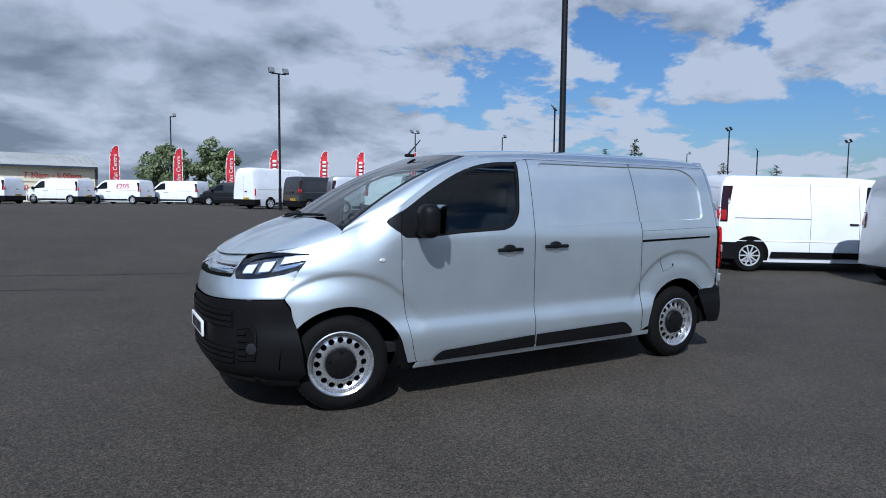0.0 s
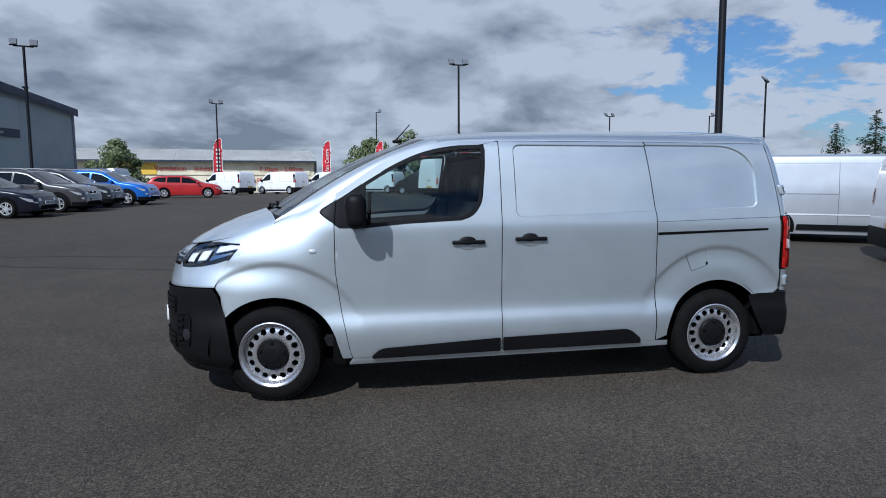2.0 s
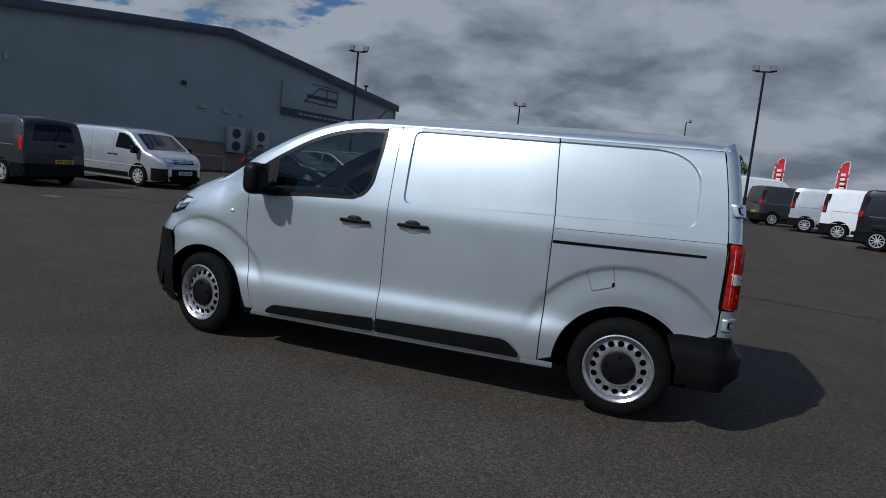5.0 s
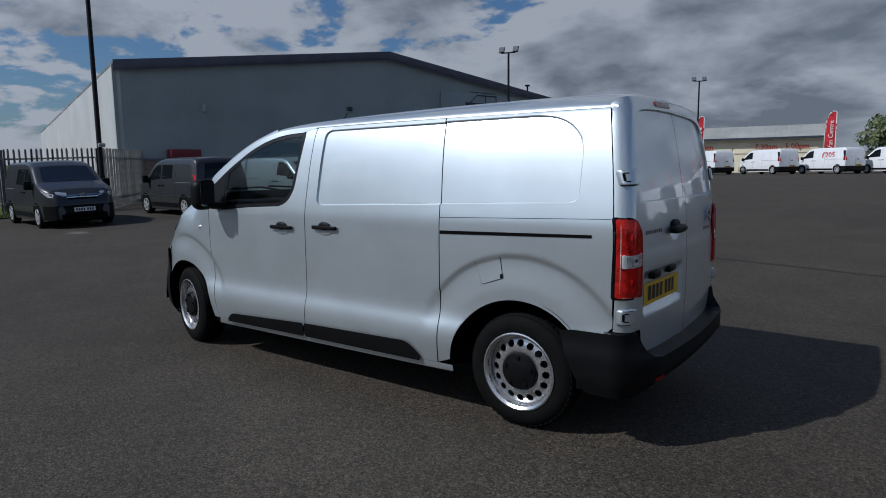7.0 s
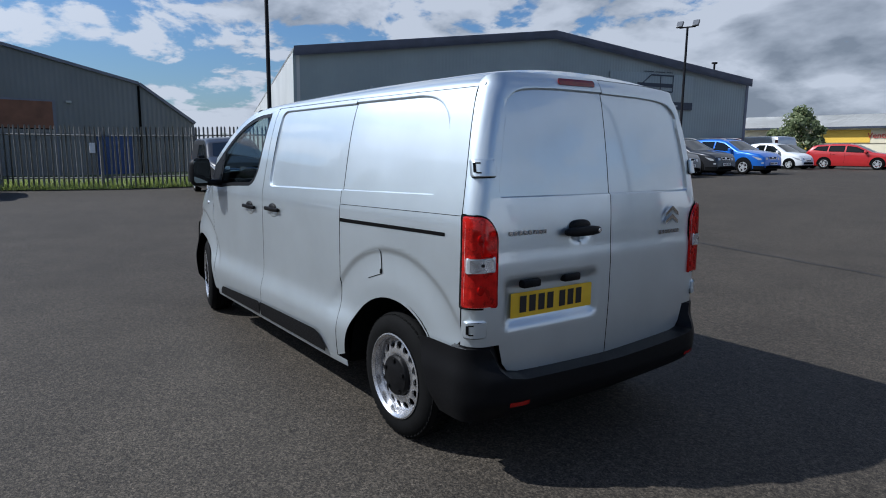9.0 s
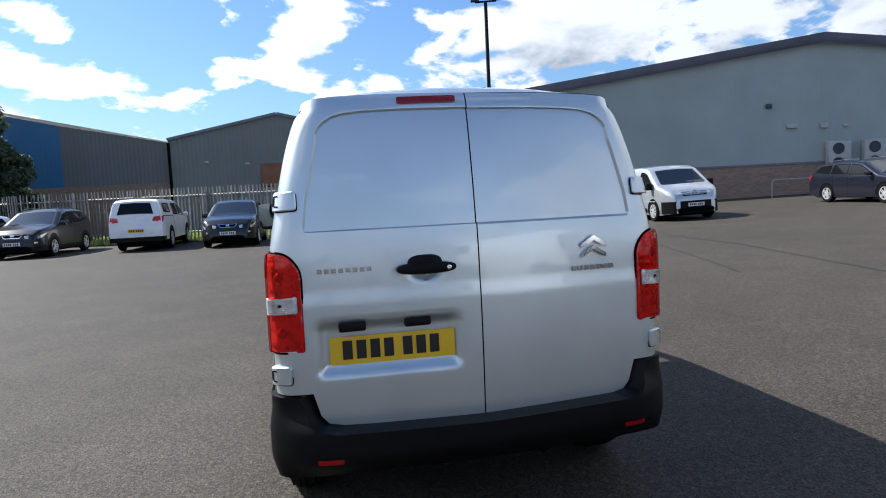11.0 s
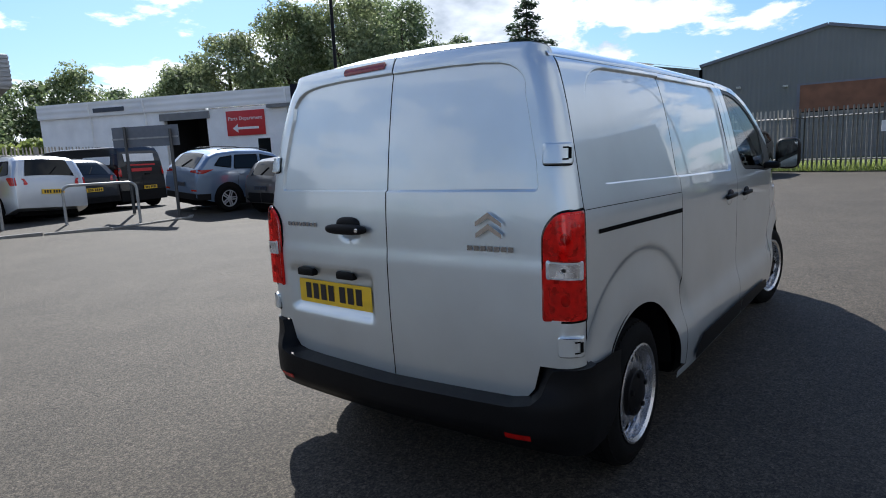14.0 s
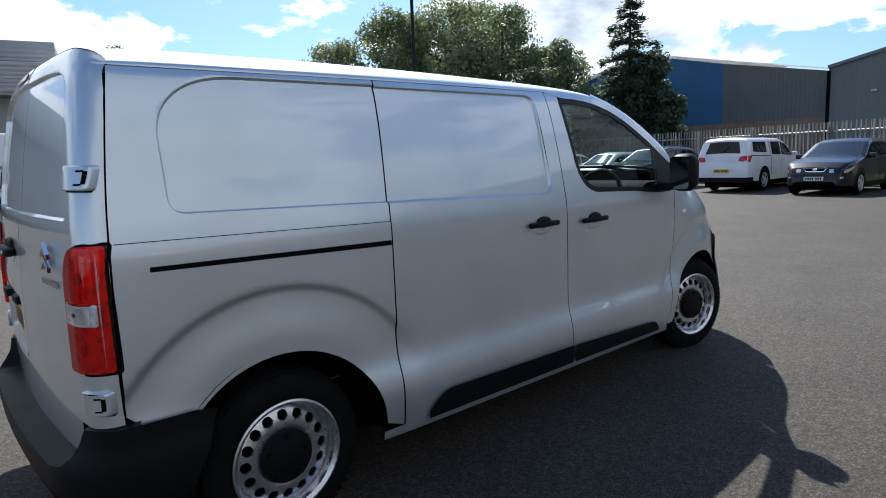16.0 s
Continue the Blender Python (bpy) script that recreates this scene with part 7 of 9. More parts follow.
    part("lower_intake", patch(rounded([(-w * 0.62, 0.30), (w * 0.62, 0.30), (w * 0.58, 0.42), (-w * 0.58, 0.42)], 0.03), f.face(True, 0.024), 0.15, 0.05, 0.01), M["gap"], body)
    if plate:
        p = f.face(True, 0.034)(0, 0.50)
        o = part("front_plate", box(p.x - 0.006, p.x + 0.006, -0.26, 0.26, 0.45, 0.56), M["white_plate"], body, "white number plate with dark marks")
        bm = bmesh.new()
        for k in range(7):
            y = -0.20 + 0.06 * k + (0.03 if k > 3 else 0)
            bm_box(bm, p.x + 0.006, p.x + 0.008, y - 0.02, y + 0.02, 0.47, 0.54)
        part("plate_marks", bm, M["ink"], o)
        zr = 0.72 if not van else 0.66
        p = f.face(False, 0.022)(0, zr)
        yo = -0.25 if van else 0.0
        o = part("rear_plate", box(p.x - 0.006, p.x + 0.006, yo - 0.26, yo + 0.26, zr - 0.05, zr + 0.06), M[rear_plate], body, "number plate with dark marks")
        bm = bmesh.new()
        for k in range(7):
            y = yo - 0.20 + 0.06 * k + (0.03 if k > 3 else 0)
            bm_box(bm, p.x - 0.008, p.x - 0.006, y - 0.02, y + 0.02, zr - 0.03, zr + 0.04)
        part("plate_marks", bm, M["ink"], o)
    if van:
        z1 = f.top(-1) - 0.22
        p0, p1 = f.face(False, 0.004), f.face(False, 0.006)
        part("shut_line", patch([(-0.004, 0.62), (0.004, 0.62), (0.004, z1), (-0.004, z1)], p0, 1, 0.15), M["gap"], body)
        if not (sp["rear_win"] and rear_glass):
            for s in (-1, 1):
                ring = rounded([(s * 0.06, 1.30), (s * w * 0.78, 1.30), (s * w * 0.72, z1 - 0.02), (s * 0.06, z1)], 0.06)
                part("pressed_panel_edge", seal_ring(ring, p1, 0.014), M[paint], body)
        part("rear_handle", box(p0(-0.2, 1.1).x - 0.03, p0(-0.2, 1.1).x + 0.01, -0.30, -0.10, 1.06, 1.12, 0.015), M["plastic"], body)
    part("underbody", box(f.x0 + 0.25, f.x1 - 0.25, -f.half + 0.22, f.half - 0.22, 0.16, 0.45), M["gap"], body)
    return v, f, body


def corner_place(px, py, heading, dx, dy):
    """A pose for a vehicle whose point (dx, dy) of its own plan stands over (px, py)."""
    a = radians(90 - heading)
    return stand(px - (dx * math.cos(a) - dy * math.sin(a)), py - (dx * math.sin(a) + dy * math.cos(a)), heading)


ROW = "vans parked in a row"
vehicle("van", "white", corner_place(8.05, 3.5, 118, -2.5, -0.93), "white_panel_van", "white panel van with black bumper and silver wheel trims", "van", ROW, "spoke")
vehicle("van", "van_silver", corner_place(9.4, 1.5, 118, -2.5, 0.93), "silver_panel_van", "silver panel van with closed rear doors, in the row", "van", ROW, "spoke", dark_bumpers=False)
vehicle("van", "van_silver", corner_place(8.2, 7.8, 118, -2.5, -0.93), "silver_panel_van", "silver panel van with tall dark red tail lamps", "van", ROW, "spoke", dark_bumpers=False)
vehicle("van", "dark_grey", corner_place(8.2, 11.3, 114, -2.5, -0.93), "dark_grey_panel_van", "dark grey panel van with silver spoked wheels", "van", ROW, "spoke", dark_bumpers=False)
vehicle("van", "white", corner_place(8.25, 15.1, 111, -2.5, -0.93), "white_panel_van", "white panel van between a black and a grey one", "van", ROW, "spoke")
vehicle("van", "black", corner_place(8.2, 18.8, 109, -2.5, -0.93), "black_panel_van", "black panel van with steel wheels, in the row", "van", ROW, "spoke")
vehicle("van", "white", corner_place(8.0, 22.6, 105, -2.5, -0.93), "white_panel_van", "white panel van further down the row", "van", ROW, "spoke")
vehicle("van", "van_silver", corner_place(7.6, 26.2, 100, -2.5, -0.93), "silver_panel_van", "silver panel van far down the row", "van", ROW, "spoke")
vehicle("van", "dark_grey", corner_place(6.9, 29.6, 75, -2.5, -0.93), "dark_grey_panel_van", "dark grey panel van beside a tall white van", "van", ROW, "spoke")
vehicle("tall_van", "white", stand(7.6, 36.2, 62), "tall_white_van", "tall white long panel van seen from behind", "van", ROW, "trim")

FAR = "white vans along the far side of the yard"
for k, (x, y) in enumerate(((-10.2, 52.6), (-5.6, 53.0), (-1.3, 53.1), (3.0, 52.8))):
    v, f, body = vehicle("van", "white", stand(x, y, 312), "white_panel_van", "white panel van with a price in red on its side" if k == 2 else "white panel van parked on the far side", "van", FAR, "trim")
    if k == 2:
        bm = words("\u00a3205", 0.62)
        bmesh.ops.transform(bm, matrix=Matrix.Translation((-0.95, f.y(-0.95, 1.45) + 0.03, 1.42)) @ Matrix.Rotation(math.pi, 4, "Z"), verts=bm.verts[:])
        part("price_lettering", bm, M["sign_red"], body)
vehicle("small_van", "black", stand(6.4, 47.6, 300), "black_small_van", "black small van with silver wheels, far off", "van", "", "alloy", rear_glass=False)

YARD = "cars parked beside the grey building"
vehicle("estate", "navy", stand(-13.1, 18.8, 97), "dark_estate_car", "dark blue estate car with alloy wheels and roof rails", "car", YARD, "alloy", dark_bumpers=False, rails=True)
vehicle("suv", "mid_grey", stand(-12.6, 21.6, 97), "grey_suv", "silver grey sport utility car with roof rails", "car", YARD, "alloy", cladding=True, rails=True)
vehicle("suv", "dark_grey", stand(-12.6, 24.4, 97), "dark_suv", "dark grey sport utility car with roof rails", "car", YARD, "alloy", cladding=True, rails=True)
vehicle("suv", "blue", stand(-11.8, 27.0, 97), "blue_suv", "bright blue sport utility car with dark cladding", "car", YARD, "alloy", cladding=True, rails=True)
vehicle("hatch", "white", stand(-13.6, 35.6, 97), "white_hatchback", "white small hatchback parked near the corner", "car", YARD, "alloy", dark_bumpers=False)
vehicle("hatch", "mid_grey", stand(-14.4, 38.6, 97), "grey_hatchback", "grey small hatchback parked near the corner", "car", YARD, "alloy", dark_bumpers=False)
vehicle("estate", "red", stand(-10.7, 38.8, 82), "red_estate_car", "bright red estate car with alloy wheels", "car", "", "alloy", dark_bumpers=False, rails=True)
v, f, body = vehicle("van", "van_silver", stand(-17.2, 40.0, 285), "liveried_silver_van", "silver van with a dark slanted drawing on its side", "van", "", "trim")
for k in range(4):
    bars_on(f, 1, -1.9 + 0.18 * k, 0.1 + 0.12 * k, 0.85 + 0.17 * k, 0.07, "sign_dark", body, "livery_bar")

vehicle("low_van", "van_silver", stand(-14.8, 11.4, 96), "silver_delivery_van", "pale silver panel van with black bumper, facing the yard", "van", "", "trim", chevron=True)
vehicle("small_van", "slate", stand(-15.9, 8.0, 276), "dark_grey_car_van", "dark grey high-roofed car with yellow plate, seen from behind", "car", "", "alloy", chevron=False)
vehicle("small_van", "slate", stand(-16.9, 4.3, 97), "grey_car_van", "grey high-roofed car with chrome grille, by the fence", "car", "", "alloy", chevron=True)
vehicle("suv", "black", stand(-19.7, -3.3, 92), "dark_sport_utility_car", "black sport utility car facing away from the fence", "car", "cars along the fence", "alloy", cladding=True, dark_bumpers=False)
v, f, body = vehicle("pickup", "white", stand(-21.2, -6.5, 270), "white_pickup", "white pickup truck with a window canopy over its bed", "pickup truck", "cars along the fence", "alloy")
for sgn in (-1, 1):
    part("canopy_seam", patch([(-0.925, 0.55), (-0.895, 0.55), (-0.895, 1.74), (-0.925, 1.74)], f.side(sgn, 0.003), 1, 0.1), M["gap"], body)
    part("canopy_seam", patch([(-2.74, 1.205), (-0.91, 1.175), (-0.91, 1.20), (-2.74, 1.23)], f.side(sgn, 0.003), 0.2, 0.1), M["gap"], body)
vehicle("suv", "black", stand(-20.3, -10.1, 93), "dark_crossover", "black small crossover with white plate", "car", "cars along the fence", "alloy", cladding=True, rails=True)
vehicle("hatch", "white", stand(-21.2, -12.8, 95), "white_hatchback", "white hatchback facing the yard with a dark grille", "car", "cars along the fence", "alloy", dark_bumpers=False)
vehicle("hatch", "white", stand(-22.9, -15.9, 272), "white_hatchback", "white small hatchback with red tail lamps, by a white wall", "car", "cars along the fence", "alloy", tail="tall")
vehicle("hatch", "mid_grey", stand(-7.4, -11.45, 273), "grey_hatchback", "grey five-door hatchback with red tail lamps and alloys", "car", "", "alloy", dark_bumpers=False, tail="tall", rear_plate="sign_dark")
vehicle("suv", "steel_blue", stand(-7.0, -13.75, 273), "blue_grey_suv", "blue grey sport utility car with silver roof rails", "car", "", "alloy", cladding=True, rails=True, tail="slim", rear_plate="sign_dark")
v, f, body = vehicle("van", "black", stand(-5.3, -20.4, 165), "black_works_van", "black panel van with white and red marks on it", "van", "", "trim")
for z, h, a, b, m in ((1.50, 0.24, -0.55, 0.62, "sign_white"), (1.36, 0.05, -0.55, 0.55, "sign_red"), (1.18, 0.10, -0.40, 0.40, "sign_red")):
    part("lettering_bar", patch([(a, z), (b, z), (b, z + h), (a, z + h)], f.face(False, 0.02), 0.3, 0.3), M[m], body)
bars_on(f, 1, -2.2, -1.0, 1.42, 0.26, "sign_white", body)
bars_on(f, 1, -2.2, -0.9, 1.28, 0.06, "sign_red", body)
vehicle("suv", "black", stand(-3.6, -19.3, 168), "dark_crossover", "dark brown crossover with red tail lamps, beside a van", "car", "", "alloy", cladding=True)
vehicle("people_carrier", "van_silver", stand(-1.9, -17.2, 174), "silver_people_carrier", "silver people carrier with red tail lamps, seen from behind", "car", "", "alloy", dark_bumpers=False)
v, f, body = vehicle("van", "white", stand(0.2, -18.9, 176), "highway_works_van", "white works van with red and yellow chevrons on its doors", "van", "", "trim", plate=False, dark_bumpers=False)


def chevron_doors():
    fc = f.face(False, 0.014)
    w = 0.86
    part("chevron_field", patch([(-w, 0.50), (w, 0.50), (w, 1.04), (-w, 1.04)], fc, 0.3, 0.2), M["hi_vis"], body, "yellow reflective field")
    fc = f.face(False, 0.020)
    for k in range(3):
        for s in (-1, 1):
            a = 0.12 + 0.28 * k
            q = [(s * a, 1.04), (s * (a + 0.15), 1.04), (s * min(w, a + 0.66), 0.50), (s * min(w - 0.06, a + 0.51), 0.50)]
            part("chevron_stripe", patch(q, fc, 0.3, 0.2), M["hi_red"], body)
    part("chevron_field", patch([(-w * 0.95, 1.72), (w * 0.95, 1.72), (w * 0.93, 1.80), (-w * 0.93, 1.80)], f.face(False, 0.014), 0.3, 0.2), M["hi_vis"], body)
    for k in range(-3, 4, 2):
        part("chevron_stripe", patch([(0.13 * k - 0.08, 1.72), (0.13 * k + 0.08, 1.72), (0.13 * k + 0.14, 1.80), (0.13 * k - 0.02, 1.80)], fc, 0.3, 0.2), M["hi_red"], body)
    for s in (-1, 1):
        part("chevron_field", patch([(s * w * 0.90, 1.06), (s * w * 0.96, 1.06), (s * w * 0.94, 1.70), (s * w * 0.88, 1.70)], f.face(False, 0.026), 0.3, 0.2), M["hi_vis"], body)
    part("maker_block", patch([(-0.42, 1.48), (0.48, 1.48), (0.48, 1.64), (-0.42, 1.64)], fc, 0.3, 0.2), M["sign_dark"], body)
    for z, a, b in ((1.38, -0.25, 0.45), (1.30, -0.4, 0.4), (1.22, -0.3, 0.3)):
        part("lettering_bar", patch([(a, z), (b, z), (b, z + 0.04), (a, z + 0.04)], fc, 0.3, 0.2), M["sign_dark"], body)
    bm = words("HIGHWAY MAINTENANCE", 0.115)
    p = f.face(False, 0.05)(0, 1.08)
    bmesh.ops.transform(bm, matrix=Matrix.Translation((p.x - 0.01, 0, 1.08)) @ Matrix.Rotation(radians(-90), 4, "Z"), verts=bm.verts[:])
    part("lettering", bm, M["sign_dark"], body)
    part("light_bar", box(-1.9, -1.7, -0.3, 0.3, 1.98, 2.06, 0.03), M["sign_white"], v)


chevron_doors()

# ---- buildings ----
def wall_piece(parent, name, a, b, z0, z1, material, thick=0.25, label="", top=None):
    """A wall from a to b in plan with its outer face on that line (the outside is to the right of a -> b); top: more points (share along, height) of its upper edge."""
    a, b = Vector((*a, 0)), Vector((*b, 0))
    d = (b - a)
    length = d.length
    m = Matrix.Translation(a) @ Matrix.Rotation(math.atan2(d.y, d.x), 4, "Z")
    pts = [(0, z0), (length, z0)] + ([(s * length, z) for s, z in top] if top else [(length, z1), (0, z1)])
    bm = prism(pts, 0, thick)
    ob = part(name, bm, material, parent, label)
    ob.matrix_basis = m
    return ob, length, m


def on_wall(m, name, bm, material, parent, label=""):
    ob = part(name, bm, material, parent, label)
    ob.matrix_basis = m
    return ob


def grey_building():
    g = thing("grey_warehouse", "large grey metal-clad warehouse with a shallow gable and brick base", "building", kind="")
    A, B = Vector((-26.0, 10.65)), Vector((-17.4, 38.8))
    u = (B - A).normalized()
    back = Vector((-u.y, u.x))
    D = 55.0
    C, E = B + back * D, A + back * D + u * 1.0
    # the gable faces the yard: the outside lies to the right of A -> B
    wall_piece(g, "wall", A, B, 2.22, 6.55, M["grey_clad"], 0.3, "grey upright profiled cladding", top=[(1, 6.40), (0.5, 8.38), (0, 6.55)])
    _, L, m = wall_piece(g, "base_wall", A + u * 0.02, B - u * 0.02, -0.3, 2.22, M["brick"], 0.24, "brown brick base")
    m = Matrix.Translation((A.x, A.y, 0)) @ Matrix.Rotation(math.atan2(u.y, u.x), 4, "Z")
    wall_piece(g, "side_wall", E, A, -0.3, 6.45, M["grey_clad_light"], 0.3, "pale cladding of the long side")
    wall_piece(g, "side_wall", B, C, -0.3, 6.35, M["grey_clad_light"], 0.3)
    wall_piece(g, "end_wall", C, E, -0.3, 6.4, M["grey_clad"], 0.3, top=[(1, 6.4), (0.5, 8.3), (0, 6.4)])
    # roof: two slopes that overhang, and a dark verge along the gable
    mid = (A + B) / 2
    for p, q in ((A, mid), (mid, B)):
        zp, zq = (6.62, 8.46) if p is A else (8.46, 6.48)
        o = -back * 0.25
        pts = [(*(p + o), zp), (*(q + o), zq), (*(q + back * D), zq), (*((E if p is A else p + back * D)), zp)]
        bm = bmesh.new()
        bm.faces.new([bm.verts.new(v) for v in pts])
        bmesh.ops.solidify(bm, geom=bm.faces[:], thickness=0.12)
        part("roof", bm, M["roof_sheet"], g)
        bm = bmesh.new()
        e = -back * 0.34
        vs = [(*(p + e), zp - 0.42), (*(q + e), zq - 0.42), (*(q + e), zq + 0.06), (*(p + e), zp + 0.06)]
        bm.faces.new([bm.verts.new(v) for v in vs])
        bmesh.ops.solidify(bm, geom=bm.faces[:], thickness=0.12)
        part("verge", bm, M["roof_dark"], g, "dark blue grey verge trim")
    on_wall(m, "flashing", box(0, L, -0.05, 0.0, 2.16, 2.26), M["roof_dark"], g)
    on_wall(m, "corner_trim", box(-0.02, 0.14, -0.03, 0.02, -0.2, 6.5), M["grey_clad"], g)
    on_wall(m, "corner_trim", box(L - 0.14, L + 0.06, -0.03, 0.02, -0.2, 6.4), M["roof_dark"], g)
    # sign board with a slanted drawing and bars for its words
    s = on_wall(m, "sign_board", box(18.62, 24.83, -0.10, -0.02, 4.55, 6.52, 0.01), M["grey_clad"], g, "grey sign board with a dark footing band")
    on_wall(m, "sign_band", box(18.60, 24.85, -0.13, -0.10, 4.40, 4.86), M["sign_dark"], g)
    for k in range(9):
        on_wall(m, "lettering_bar", box(20.0 + 0.42 * k, 20.32 + 0.42 * k, -0.15, -0.13, 4.57, 4.68), M["galv"], g)
    bm = bmesh.new()
    for x0, x1, z0, z1 in ((20.4, 21.5, 5.45, 5.53), (20.6, 23.2, 5.72, 5.95), (21.6, 23.3, 6.40, 6.48), (21.5, 23.2, 5.42, 5.50)):
        bm_box(bm, x0, x1, -0.13, -0.10, z0, z1)
    on_wall(m, "sign_drawing", bm, M["sign_dark"], g)
    bm = bmesh.new()
    bm_tube(bm, [(20.4, -0.12, 5.45), (21.6, -0.12, 6.45)], 0.03, 4)
    bm_tube(bm, [(22.3, -0.12, 5.45), (22.3, -0.12, 6.45)], 0.03, 4)
    bm_tube(bm, [(23.25, -0.12, 5.45), (23.25, -0.12, 6.45)], 0.03, 4)
    on_wall(m, "sign_drawing", bm, M["sign_dark"], g)
    # cooling units on the wall
    for x in (14.85, 16.55):
        c = on_wall(m, "cooling_unit", box(x, x + 1.05, -0.42, -0.04, 1.75, 3.2, 0.03), M["ac_metal"], g, "pale wall-mounted cooling unit with two fans")
        for z in (2.12, 2.83):
            bm = bmesh.new()
            bm_lathe(bm, [(0.28, -0.43), (0.27, -0.445), (0.23, -0.44), (0.22, -0.425), (0.05, -0.43), (0.001, -0.435)], 24, "Y", (x + 0.45, 0, z))
            for k in range(4):
                bm_box(bm, x + 0.20, x + 0.70, -0.452, -0.446, z - 0.17 + 0.11 * k, z - 0.155 + 0.11 * k)
            part("fan_grille", bm, M["sign_dark"], c)
    for x, z, w, h in ((12.0, 5.0, 0.25, 0.22), (13.0, 3.95, 0.5, 0.22), (14.6, 3.9, 0.35, 0.22), (15.7, 3.9, 0.22, 0.14)):
        on_wall(m, "wall_box", box(x, x + w, -0.15, -0.02, z, z + h, 0.02), M["sign_dark"] if x < 13 else M["ac_metal"], g)
    on_wall(m, "wall_light", box(3.9, 4.05, -0.14, -0.02, 4.55, 4.95, 0.03), M["ac_metal"], g)
    on_wall(m, "door_canopy", box(2.1, 3.5, -0.9, -0.02, 2.28, 2.68, 0.03), M["maroon"], g, "maroon door canopy")
    on_wall(m, "door", box(2.25, 3.35, -0.04, 0.0, 0.1, 2.15, 0.0), M["maroon"], g, "dark red door")
    on_wall(m, "door_canopy", box(26.5, 28.4, -0.9, -0.02, 1.95, 2.70, 0.03), M["maroon"], g, "maroon door canopy")
    for x, w in ((21.1, 0.72), (21.95, 0.72), (22.8, 0.45)):
        on_wall(m, "louvre_edge", box(x, x + w, -0.05, -0.015, 6.62, 6.66), M["sign_dark"], g)
    bm = bmesh.new()
    bm_tube(bm, [(B.x - 3.2, B.y + 1.2, 6.3), (B.x - 3.2, B.y + 1.2, 8.0)], 0.07, 8)
    bm_tube(bm, [(B.x - 3.2, B.y + 1.2, 8.0), (B.x - 3.2, B.y + 1.2, 8.1)], 0.2, 8)
    part("flue", bm, M["pole"], g)
    on_wall(m, "kerb", box(-0.5, L, -1.6, -0.05, -0.3, 0.42), M["kerb"], g, "raised concrete footway along the wall")


grey_building()


def hoop(x, y, heading, width=1.3, height=0.85):
    """A galvanised tube barrier with two legs."""
    r, pts = 0.16, []
    pts.append((0, 0, -0.1))
    pts.append((0, 0, height - r))
    for k in range(1, 5):
        t = math.pi / 2 * k / 4
        pts.append((r - r * math.cos(t), 0, height - r + r * math.sin(t)))
    pts2 = [(width - p[0], 0, p[2]) for p in pts[::-1]]
    ob = part("hoop_barrier", tube(pts + pts2, 0.032, 8), M["galv"])
    ob.matrix_world = stand(x, y, heading, level=True)
    return tagged(ob, "galvanised steel tube hoop barrier set in the ground", "barrier", "hoop barriers")


for x, y in ((-22.82, 13.54), (-21.93, 16.46), (-20.58, 20.86), (-19.59, 24.10)):
    hoop(x, y, 17, 2.0)
for x, y, h in ((-1.9, -13.85, 302), (0.85, -14.3, 279)):
    hoop(x, y, h, 1.55, 0.9)


